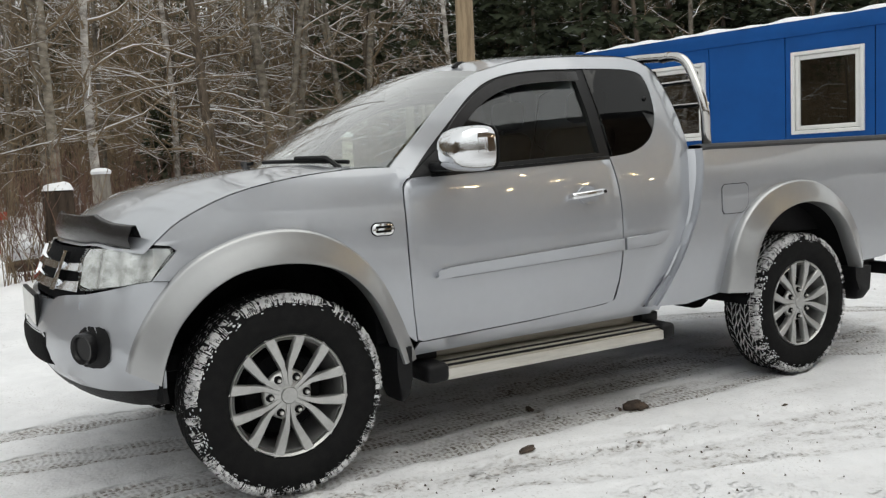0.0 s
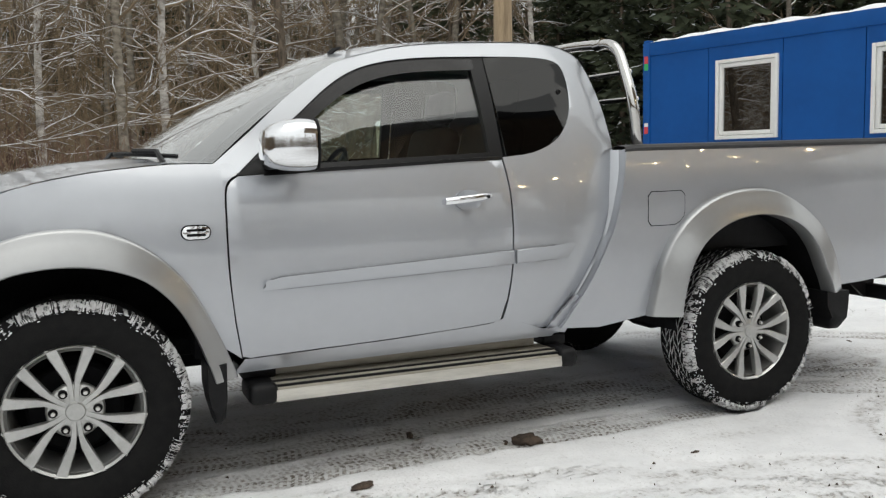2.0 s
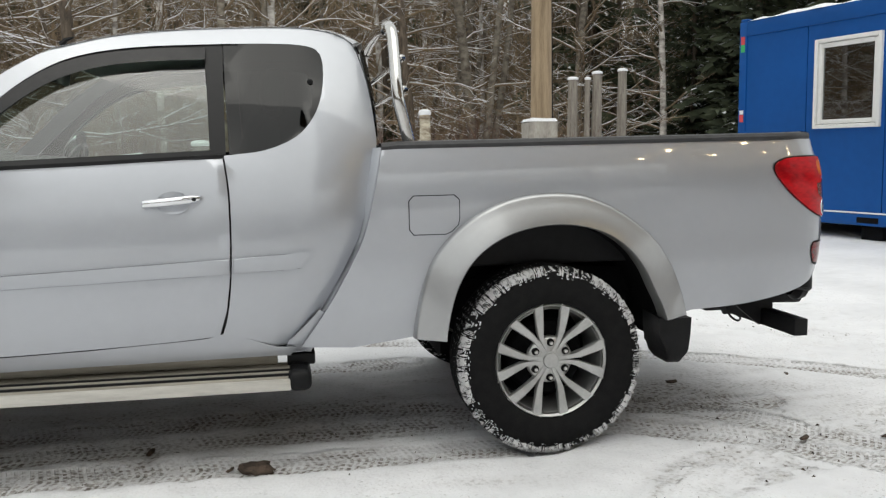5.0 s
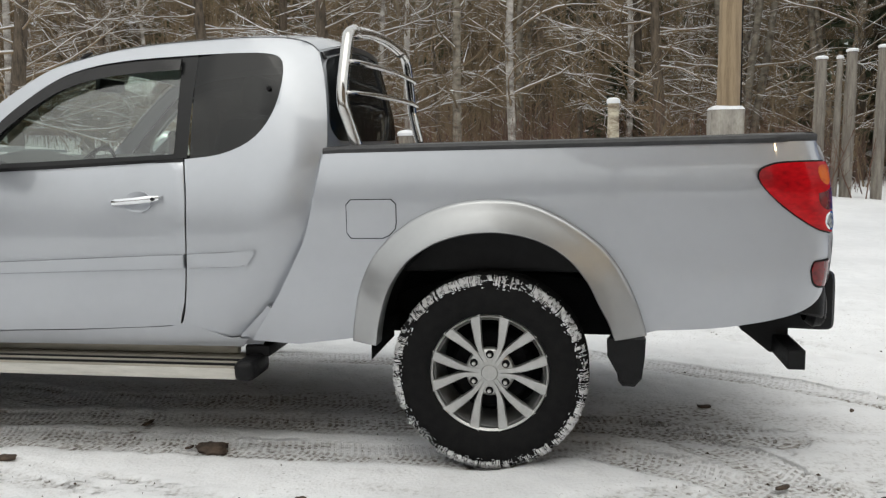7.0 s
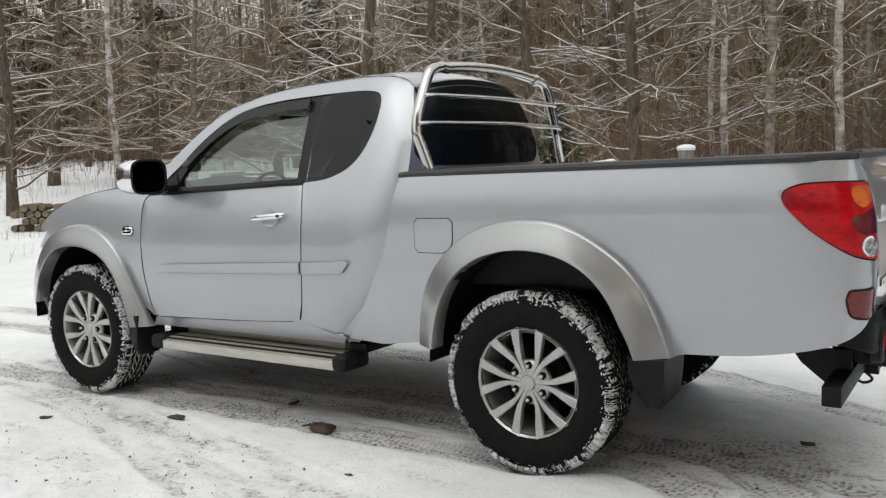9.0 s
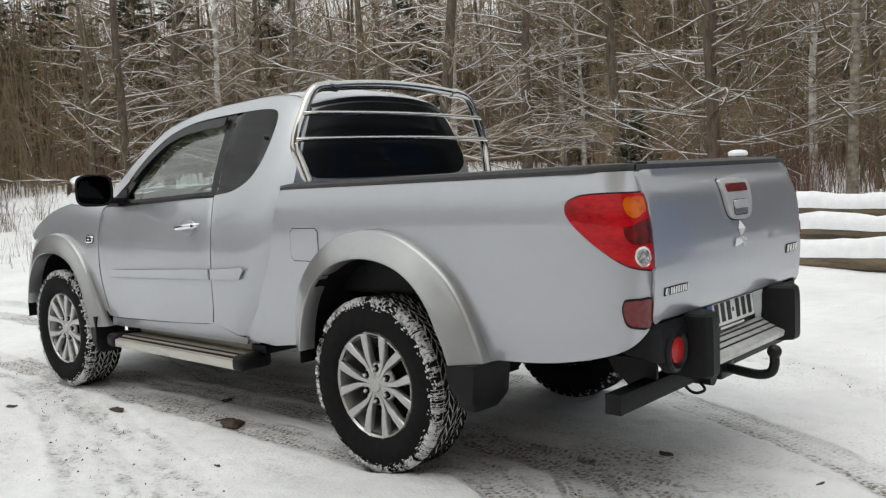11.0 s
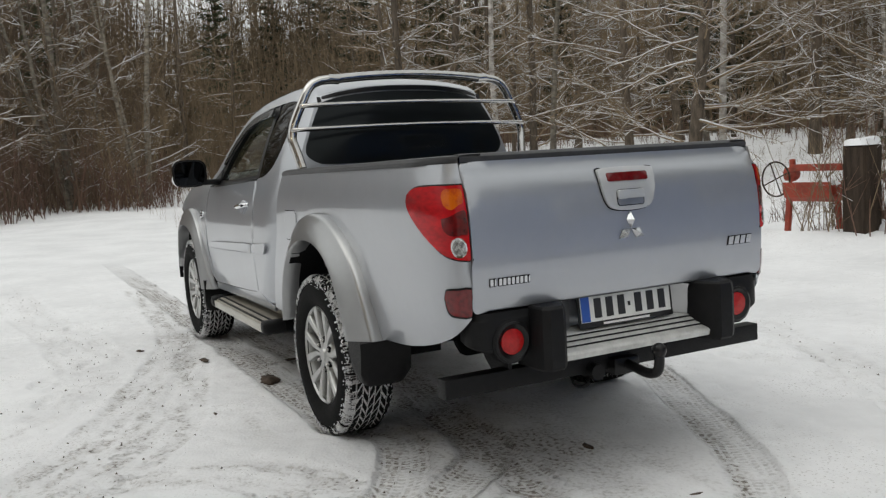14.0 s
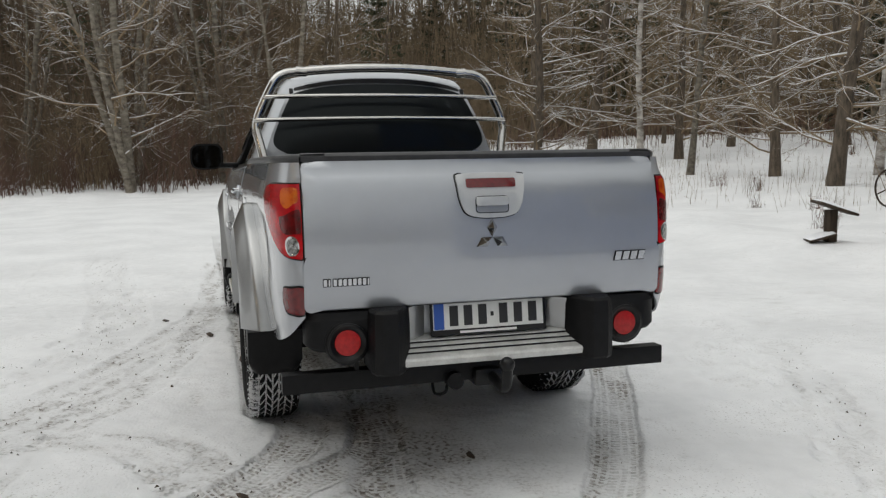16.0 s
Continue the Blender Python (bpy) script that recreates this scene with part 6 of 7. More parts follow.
# ---- pole on its concrete foot ----
M_CONC = mat("weathered_concrete", (0.42, 0.395, 0.35), 0.9, 0, 5, 0.35, 0.6, 40, color2=(0.22, 0.20, 0.175), stretch=(1.5, 1.5, 0.6))
M_POLE = mat("weathered_pole_wood", (0.36, 0.27, 0.17), 0.8, 0, 5, 0.4, 0.5, 40, color2=(0.20, 0.145, 0.09), stretch=(4, 4, 0.35))
M_GREYWOOD = mat("grey_weathered_wood", (0.30, 0.27, 0.23), 0.85, 0, 6, 0.4, 0.6, 35, color2=(0.14, 0.12, 0.10), stretch=(3, 3, 0.4))
M_DARKWOOD = mat("dark_wet_wood", (0.065, 0.047, 0.034), 0.85, 0, 6, 0.4, 0.8, 35, color2=(0.028, 0.021, 0.016), stretch=(3, 3, 0.5), spec=0.2)
M_REDPAINT = mat("faded_red_paint", (0.42, 0.06, 0.03), 0.6, 0, 5, 0.4, 0.3, 60, color2=(0.20, 0.035, 0.02))


def rough_block(lo, hi, seed, cuts=5, amt=0.008, bevel=0.02):
    bm = boxed(lo, hi, bevel)
    bmesh.ops.subdivide_edges(bm, edges=bm.edges[:], cuts=1, use_grid_fill=True)
    rnd = random.Random(seed)
    for v in bm.verts:
        v.co += Vector([rnd.uniform(-amt, amt) for _ in range(3)])
    return bm


foot = thing("concrete_foot", "stepped grey concrete block with snow on top", "concrete block")
part("base_block", rough_block((4.42, 5.20, -0.1), (5.40, 6.30, 0.78), 1), M_CONC, foot)
part("upper_block", rough_block((4.69, 5.28, 0.78), (5.03, 5.60, 1.575), 2), M_CONC, foot)
part("snow_cap", snow_slab(4.42, 5.40, 5.18, 6.30, 0.77, 0.05, 3, 24, 20), M_SNOW, foot)
part("snow_cap", snow_slab(4.685, 5.035, 5.27, 5.61, 1.57, 0.05, 4, 14, 14, 0.06), M_SNOW, foot)
part("timber_plank", boxed((4.72, 5.22, 0.835), (5.19, 5.275, 0.90), 0.008), M_DARKWOOD, foot)
for x, y, z, r in ((5.27, 5.29, 0.85, 0.075), (4.60, 5.25, 0.84, 0.06), (4.92, 5.25, 0.905, 0.045)):
    bm = bmesh.new()
    bmesh.ops.create_icosphere(bm, subdivisions=2, radius=r, matrix=pose(x, y, z + r * 0.5) @ Matrix.Diagonal((1.3 if r < 0.07 else 0.9, 1, 1.3 if r > 0.07 else 0.7, 1)))
    part("snow_lump", bm, M_SNOW, foot)
pole = thing("utility_pole", "tall weathered wooden pole rising from concrete", "wooden pole", at=(4.89, 5.45, 1.57))
rows = []
for z in np.linspace(0, 7.6, 16):
    r = 0.120 - 0.005 * z
    rows.append([(r * (1 + 0.03 * math.sin(3 * a + z)) * math.cos(a), r * math.sin(a), z) for a in np.linspace(0, 2 * math.pi, 18, endpoint=False)])
part("shaft", loft(rows, True, True), M_POLE, pole)
part("earth_wire", tube([(0.122 - 0.005 * z, -0.02, z) for z in np.linspace(0.0, 7.5, 12)], 0.008, 6), M_BLACK, pole)


def snow_hat(r, h):
    return revolve([(r * 1.04, -0.01), (r * 1.10, h * 0.35), (r * 0.95, h * 0.75), (r * 0.5, h), (0.0, h * 1.05)], 16, "z")


M_BIRCHBARK = mat("peeling_birch_bark", (0.62, 0.57, 0.45), 0.8, 0, 7, 0.4, 0.4, 40, color2=(0.16, 0.11, 0.07), stretch=(1, 1, 2.5))


def fence_post(x, y, top, r, material, label, hat=0.06, lean=0.0):
    g = gz(x, y) - 0.08
    th = thing("wooden_post", label, "wooden post", at=(x, y, g))
    h = top - g
    rows = []
    for t in np.linspace(0, 1, 8):
        rr = r * (1.05 - 0.1 * t)
        rows.append([(lean * t + rr * (1 + 0.06 * math.sin(2 * a + 5 * t)) * math.cos(a), rr * (1 + 0.05 * math.cos(3 * a)) * math.sin(a), h * t) for a in np.linspace(0, 2 * math.pi, 14, endpoint=False)])
    part("shaft", loft(rows, True, True), material, th)
    if hat:
        bm = snow_hat(r, hat)
        bmesh.ops.translate(bm, vec=(lean, 0, h), verts=bm.verts)
        part("snow_cap", bm, M_SNOW, th)
    return th


fence_post(3.74, 6.7, 1.72, 0.076, M_BIRCHBARK, "short birch post with peeling bark and snow cap")
fence_post(0.85, 8.2, 1.38, 0.12, M_GREYWOOD, "grey wooden post with white snow cap", 0.07)
for x, y, top, r in ((7.32, 11.5, 2.56, 0.095), (7.61, 11.5, 2.56, 0.055), (7.80, 11.5, 2.67, 0.095), (8.30, 11.5, 2.72, 0.09)):
    tagged(fence_post(x, y, top, r, M_GREYWOOD, "tall grey weathered post with snow cap", 0.05, 0.03), group="tall weathered posts")
# dark square post with a cap of snow
th = thing("square_post", "thick dark weathered timber post with snow cap", "timber post", at=(0.15, 6.88, gz(0.15, 6.88) - 0.1))
part("shaft", rough_block((-0.15, -0.15, 0), (0.15, 0.15, 1.10), 9, amt=0.01), M_DARKWOOD, th)
part("snow_cap", snow_slab(-0.16, 0.16, -0.16, 0.16, 1.095, 0.07, 5, 10, 10, 0.08), M_SNOW, th)
# old red machine
mach = thing("red_machine", "old red-painted farm machine half buried in snow", "farm machine", at=(-1.22, 7.2, gz(-1.22, 7.2)))
part("front_leg", boxed((-0.04, -0.03, -0.1), (0.03, 0.03, 0.62), 0.008, pose(0, 0, 0, 0, 5, 0)), M_REDPAINT, mach)
part("rear_leg", boxed((-0.03, -0.03, -0.1), (0.03, 0.03, 0.5), 0.008, pose(0.62, 0.25, 0, 0, -5, 0)), M_REDPAINT, mach)
part("drum", tube([(-0.02, 0, 0.80), (0.10, 0.04, 0.80), (0.14, 0.05, 0.80)], [0.085, 0.09, 0.06], 18), M_REDPAINT, mach)
part("body_trough", loft([[(x, y0 + 0.1 * (x), z) for y0, z in ((-0.16, 0.70), (-0.12, 0.50), (0.0, 0.44), (0.12, 0.5), (0.16, 0.70))] for x in (0.05, 0.4, 0.75)]), M_REDPAINT, mach)
part("top_rail", boxed((0.08, -0.04, 0.84), (0.85, 0.02, 0.93), 0.01), M_REDPAINT, mach)
part("handle_post", boxed((0.06, -0.03, 0.68), (0.12, 0.03, 1.0), 0.008), M_REDPAINT, mach)
part("flywheel", tube([(-0.10 + 0.23 * math.cos(a), -0.10, 0.74 + 0.23 * math.sin(a)) for a in np.linspace(0, 2 * math.pi, 40)], 0.012, 8, False), M_DARKWOOD, mach)
for k in range(4):
    a = k * math.pi / 2 + 0.4
    part("wheel_spoke", tube([(-0.10, -0.10, 0.74), (-0.10 + 0.23 * math.cos(a), -0.10, 0.74 + 0.23 * math.sin(a))], 0.008, 6), M_DARKWOOD, mach)
part("snow_cap", snow_slab(0.1, 0.75, -0.10, 0.12, 0.66, 0.05, 8, 14, 8, 0.06), M_SNOW, mach)
# sloping board on a post
th = thing("board_stand", "dark wooden stand with sloping board under snow", "wooden stand", at=(-1.25, 6.2, gz(-1.25, 6.2) - 0.05))
part("post", rough_block((-0.055, -0.055, 0), (0.055, 0.055, 0.42), 11, amt=0.003, bevel=0.006), M_DARKWOOD, th)
bd = pose(0.01, 0.03, 0.43, 0, 19, 70)
part("top_board", boxed((-0.24, -0.17, 0), (0.24, 0.17, 0.03), 0.006, bd), M_DARKWOOD, th)
bm = snow_slab(-0.23, 0.23, -0.16, 0.16, 0.03, 0.025, 12, 12, 8, 0.05)
bmesh.ops.transform(bm, matrix=bd, verts=bm.verts)
part("board_snow", bm, M_SNOW, th)
bd = pose(-0.02, -0.12, 0.08, 0, -14, 70)
part("low_board", boxed((-0.16, -0.12, 0), (0.16, 0.12, 0.03), 0.006, bd), M_DARKWOOD, th)
bm = snow_slab(-0.16, 0.16, -0.12, 0.12, 0.03, 0.04, 13, 12, 8, 0.05)
bmesh.ops.transform(bm, matrix=bd, verts=bm.verts)
part("board_snow", bm, M_SNOW, th)

# ---- snow-covered logs along the yard's edge ----
M_LOG = mat("barked_log", (0.22, 0.17, 0.115), 0.85, 0, 4, 0.4, 0.7, 30, color2=(0.09, 0.07, 0.05), stretch=(0.4, 3, 3))


def log(x0, x1, y, z, r, tilt, seed):
    th = thing("log", "barked timber log under thick snow", "log", "logs along the yard edge", at=((x0 + x1) / 2, y, z), rz=tilt)
    L = (x1 - x0) / 2
    part("timber", tube([(x, 0.02 * math.sin(x * 1.3 + seed), 0.015 * math.sin(x + seed)) for x in np.linspace(-L, L, 10)], [r * (1 + 0.04 * math.sin(k * 2.1 + seed)) for k in range(10)], 14), M_LOG, th)
    rows = []
    rnd = np.random.RandomState(seed)
    n = 40
    wob = np.convolve(rnd.rand(n + 6), np.ones(5) / 5, "same")
    for i in range(n + 1):
        x = -L + 2 * L * i / n
        e = math.sqrt(max(0, 1 - max(0, 1 - min(i, n - i) / 2.0) ** 2))
        h = (r * 0.55 + r * 1.1 * (wob[i] - 0.2)) * e
        cy, cz = 0.02 * math.sin(x * 1.3 + seed), 0.015 * math.sin(x + seed)
        rows.append([(x, cy + r * 1.06 * math.cos(a), cz + r * 1.02 * math.sin(a) * (0.30 if math.sin(a) < 0.3 else 1) + h * max(0, math.sin(a)) ** 0.6) for a in np.linspace(0.12, math.pi - 0.12, 10)])
    part("log_snow", loft(rows), M_SNOW, th)


log(-0.15, 5.6, 6.95, 0.10, 0.13, -4, 1)
log(1.0, 4.6, 7.35, 0.13, 0.13, -3, 2)
log(-0.4, 2.4, 7.55, 0.33, 0.12, 0, 3)
log(0.75, 6.0, 7.30, 0.40, 0.12, -3, 4)
log(1.5, 5.4, 7.75, 0.64, 0.12, -2, 5)
pile = thing("firewood_pile", "split firewood stacked in the snow", "firewood pile", at=(-14.5, 8.2, gz(-14.5, 8.2)), rz=35)
rnd = random.Random(3)
for k in range(34):
    row, col = divmod(k, 9)
    if rnd.random() < 0.12:
        continue
    x, z = -0.8 + col * 0.19 + 0.09 * (row % 2), 0.08 + row * 0.16
    part("log_piece", tube([(x, -0.25 + rnd.uniform(-0.05, 0.05), z), (x, 0.3, z)], rnd.uniform(0.07, 0.095), 8), M_LOG, pile)

# litter by the truck
th = thing("mud_lump", "brown lump of frozen mud on the snow", "mud lump", at=(1.815, -0.80, 0.0))
bm = bmesh.new()
bmesh.ops.create_icosphere(bm, subdivisions=3, radius=0.06, matrix=Matrix.Diagonal((1.25, 0.8, 0.42, 1)))
for v in bm.verts:
    v.co *= 1 + 0.55 * (noise.noise(v.co * 22) + 0.6 * noise.noise(v.co * 55))
M_MUD = mat("frozen_mud", (0.10, 0.07, 0.05), 0.85, 0, 18, 0.5, 0.8, 60, color2=(0.03, 0.022, 0.017))
part("lump", bm, M_MUD, th, "", 70)
for x, y, s, a in ((0.98, -1.02, 0.045, 20), (1.70, -0.80, 0.02, 60), (1.46, -0.55, 0.018, 10), (1.36, -0.52, 0.03, 80), (2.35, -1.25, 0.018, 0), (0.3, -1.35, 0.03, 40), (4.1, -0.95, 0.03, 30), (4.62, 0.02, 0.028, 70), (3.95, 0.02, 0.03, 0), (4.45, -1.0, 0.022, 12)):
    bm = bmesh.new()
    bmesh.ops.create_icosphere(bm, subdivisions=2, radius=s, matrix=pose(0, 0, s * 0.15, 0, 0, a) @ Matrix.Diagonal((1.2, 0.45, 0.3, 1)))
    for v in bm.verts:
        v.co *= 1 + 0.5 * noise.noise(v.co * 70 + Vector((x, y, 0)))
    ob = part("dirt_crumb", bm, M_MUD, None, "", 70)
    ob.matrix_world = pose(x, y, 0.0)
    tagged(ob, "small dark crumb of dirt on the snow", "dirt crumb", "dirt crumbs")

# fine grit and bark flakes trodden along the tracks: too many to count
rnd = np.random.RandomState(31)
gv, gf = [], []
for pts, half, deep, dirty, pattern in TRACKS:
    run = [np.array(p) for p in pts]
    for (p, q) in zip(run, run[1:]):
        L = float(np.hypot(*(q - p)))
        if abs(p[0]) > 6 or p[1] < -3.6:
            continue
        for k in range(rnd.poisson(L * half * (110 if pattern == 2 else 40))):
            c = p + (q - p) * rnd.rand() + rnd.normal(0, half * 0.7, 2)
            r, a = 0.0015 + 0.0045 * rnd.rand() ** 2.5, rnd.rand() * 6.28
            n0 = len(gv)
            for j in range(5):
                w = a + j * 1.257
                ln = r * rnd.uniform(0.5, 1.3)
                gv.append((c[0] + ln * 1.9 * math.cos(w) * math.cos(a) - ln * 0.6 * math.sin(w) * math.sin(a), c[1] + ln * 1.9 * math.cos(w) * math.sin(a) + ln * 0.6 * math.sin(w) * math.cos(a), -0.004))
            gv.append((c[0], c[1], r * 0.4 + 0.003))
            gf += [[n0 + j, n0 + (j + 1) % 5, n0 + 5] for j in range(5)]
tagged(raw("grit", gv, gf, M_MUD, None, "", 60), "dark grit and bark flakes trodden into the snow", "grit", kind="stuff")

# ---- woods ----
M_BARK = mat("grey_brown_bark", (0.15, 0.117, 0.086), 0.9, 0, 8, 0.45, 0.9, 26, color2=(0.05, 0.039, 0.029), per_object=0.25, stretch=(2, 2, 0.5))
M_PALEBARK = mat("pale_aspen_bark", (0.23, 0.205, 0.165), 0.85, 0, 7, 0.45, 0.9, 22, color2=(0.065, 0.05, 0.037), per_object=0.2, stretch=(1, 1, 1.6))
M_BIRCH = mat("birch_bark", (0.55, 0.52, 0.48), 0.8, 0, 3, 0.5, 0.4, 40, color2=(0.12, 0.10, 0.085), per_object=0.15, stretch=(1, 1, 2.2))
M_TWIG = mat("brown_twigs", (0.25, 0.185, 0.115), 0.9, 0, 2, 0.35, per_object=0.3)
M_DARKTWIG = mat("dark_brown_twigs", (0.15, 0.105, 0.068), 0.9, 0, 2, 0.35, per_object=0.3)
M_REDTWIG = mat("reddish_shrub_twigs", (0.15, 0.085, 0.06), 0.9, 0, 2, 0.4, per_object=0.25)
M_NEEDLE = mat("dark_spruce_needles", (0.072, 0.086, 0.046), 0.85, 0, 2.5, 0.5, per_object=0.3, color2=(0.034, 0.044, 0.024))
M_DRYGRASS = mat("dry_grass", (0.22, 0.155, 0.085), 0.9, 0, 3, 0.4)


QUADS = {}


def ways(pts):
    d = np.empty_like(pts)
    d[1:-1] = pts[2:] - pts[:-2]
    d[0], d[-1] = pts[1] - pts[0], pts[-1] - pts[-2]
    return d / (np.sqrt((d * d).sum(1))[:, None] + 1e-9)


def turned(a, b):
    c = np.empty_like(a)
    c[:, 0] = a[:, 1] * b[..., 2] - a[:, 2] * b[..., 1]
    c[:, 1] = a[:, 2] * b[..., 0] - a[:, 0] * b[..., 2]
    c[:, 2] = a[:, 0] * b[..., 1] - a[:, 1] * b[..., 0]
    return c


class Tubes:
    """Collects many thin tapered tubes into one mesh."""

    def __init__(self):
        self.v, self.f, self.t, self.n = [], [], [], 0

    def add(self, pts, radii, sides):
        pts = np.asarray(pts, float)
        d = ways(pts)
        ref = np.array([0.31, 0.17, 0.93]) if abs(d[0][2]) < 0.8 else np.array([0.95, 0.2, 0.1])
        s = turned(d, ref)
        s /= np.sqrt((s * s).sum(1))[:, None] + 1e-9
        q = turned(d, s)
        a = np.arange(sides) * 2 * math.pi / sides
        r = np.asarray(radii, float)[:, None, None]
        ring = pts[:, None, :] + r * (s[:, None, :] * np.cos(a)[None, :, None] + q[:, None, :] * np.sin(a)[None, :, None])
        self.v.append(ring.reshape(-1, 3))
        n = len(pts)
        key = (n, sides)
        if key not in QUADS:
            i, k = np.meshgrid(np.arange(n - 1), np.arange(sides), indexing="ij")
            k2 = (k + 1) % sides
            QUADS[key] = np.stack([i * sides + k, i * sides + k2, (i + 1) * sides + k2, (i + 1) * sides + k], -1).reshape(-1, 4)
        self.f.append(QUADS[key] + self.n)
        self.n += len(pts) * sides

    def tri(self, a, b, c):
        self.v.append(np.array([a, b, c], float))
        self.t.append((self.n, self.n + 1, self.n + 2))
        self.n += 3

    def build(self, name, material, parent, label=""):
        if not self.v:
            return None
        me = bpy.data.meshes.new(name)
        v = np.concatenate(self.v).astype(np.float32)
        q = np.concatenate(self.f) if self.f else np.zeros((0, 4), int)
        t = np.array(self.t, int).reshape(-1, 3)
        me.vertices.add(len(v))
        me.vertices.foreach_set("co", v.ravel())
        me.loops.add(q.size + t.size)
        me.loops.foreach_set("vertex_index", np.concatenate([q.ravel(), t.ravel()]).astype(np.int32))
        me.polygons.add(len(q) + len(t))
        me.polygons.foreach_set("loop_start", np.concatenate([np.arange(len(q)) * 4, q.size + np.arange(len(t)) * 3]).astype(np.int32))
        me.update(calc_edges=True)
        me.shade_smooth()
        me.materials.append(material)
        ob = new(name, me)
        ob.parent = parent
        if label:
            tagged(ob, label)
        return ob


def wander(rnd, start, way, length, n, jitter, lift):
    d = Vector(way).normalized()
    p = Vector(start)
    j = rnd.normal(0, jitter, (n, 3)).tolist()
    out, st = [p[:]], length / n
    for a, b, c in j:
        d = Vector((d.x + a, d.y + b, d.z + c + lift)).normalized()
        p = p + d * st
        out.append(p[:])
    return np.array(out)


def snow_on(tubes, pts, radii, rnd, thick):
    """A white line along the top of a branch where it lies flat enough."""
    d = ways(pts)
    flat = 1 - np.abs(d[:, 2])
    if flat.mean() < 0.3 or rnd.rand() < 0.12:
        return
    r = np.maximum(radii * 0.75, thick) * np.clip(flat * 1.6, 0.25, 1) * (0.7 + 0.5 * rnd.rand(len(pts)))
    r[-1] *= 0.3
    tubes.add(pts + np.array([0, 0, 1.0]) * (radii * 0.75 + r * 0.35)[:, None], r, 3)


def bare_tree(seed, height, r0, first, limbs, reach, rise, sub, twigs, bark, label, stems=1, twig_mat=None, snow=0.012, lean=0.03):
    rnd = np.random.RandomState(seed)
    th = thing("bare_tree", label, "bare tree", "bare trees of the wood")
    trunk, crown, white = Tubes(), Tubes(), Tubes()
    for s in range(stems):
        base = np.array([0, 0, -0.15]) + (rnd.normal(0, 0.16, 3) * [1, 1, 0] if stems > 1 else 0)
        way = np.array([rnd.normal(0, lean + 0.08 * (stems > 1)), rnd.normal(0, lean + 0.08 * (stems > 1)), 1])
        spine = wander(rnd, base, way, height * (1 if s == 0 else rnd.uniform(0.7, 1)), 12, 0.025, 0.02)
        rs = r0 * (1.0 if s == 0 else 0.75) * np.linspace(1, 0.12, 13) ** 0.9
        rs[0] *= 1.25
        trunk.add(spine, rs, 9)
        for k in range(limbs // stems):
            t = first / height + (1 - first / height) * ((k + rnd.rand()) / (limbs // stems)) ** 1.15
            i = min(int(t * 12), 11)
            p = spine[i] + (spine[i + 1] - spine[i]) * (t * 12 - i)
            az = rnd.rand() * 2 * math.pi
            L = reach * (1.05 - 0.75 * t) * rnd.uniform(0.55, 1.15)
            up = rise + rnd.normal(0, 0.15)
            pts = wander(rnd, p, (math.cos(az), math.sin(az), up), L, 6, 0.13, 0.03)
            br = max(0.007, min(rs[i] * 0.42, 0.035) * rnd.uniform(0.6, 1)) * np.linspace(1, 0.2, 7)
            crown.add(pts, br, 4)
            snow_on(white, pts, br, rnd, snow)
            for j in range(sub):
                u = rnd.uniform(0.2, 0.98)
                m = min(int(u * 6), 5)
                sp = pts[m] + (pts[m + 1] - pts[m]) * (u * 6 - m)
                dv = (pts[m + 1] - pts[m])
                dv = dv / (np.linalg.norm(dv) + 1e-9) + rnd.normal(0, 0.55, 3) * [1, 1, 0.6]
                l2 = L * rnd.uniform(0.18, 0.42) * (1.1 - 0.5 * u)
                p2 = wander(rnd, sp, dv, l2, 2, 0.2, 0.03)
                b2 = np.maximum(br[m] * 0.5 * np.linspace(1, 0.35, 3), 0.0025)
                crown.add(p2, b2, 3)
                snow_on(white, p2, b2, rnd, snow * 0.6)
                for q in range(twigs):
                    w = rnd.randint(0, 2)
                    p = p2[w] + (p2[w + 1] - p2[w]) * rnd.rand()
                    e = p + ((p2[w + 1] - p2[w]) / l2 * 2.2 + rnd.normal(0, 0.55, 3) + [0, 0, 0.15]) * l2 * rnd.uniform(0.2, 0.6)
                    o = rnd.normal(0, 1, 3) * 0.0035
                    crown.tri(p - o, p + o, e)
                    if rnd.rand() < 0.22:
                        white.tri(p - o + [0, 0, 0.006], p + o + [0, 0, 0.006], e + [0, 0, 0.004])
    trunk.build("trunk", bark, th)
    tagged(crown.build("crown", twig_mat or M_TWIG, th), kind="stuff")
    tagged(white.build("branch_snow", M_TREESNOW, th), kind="stuff")
    return th


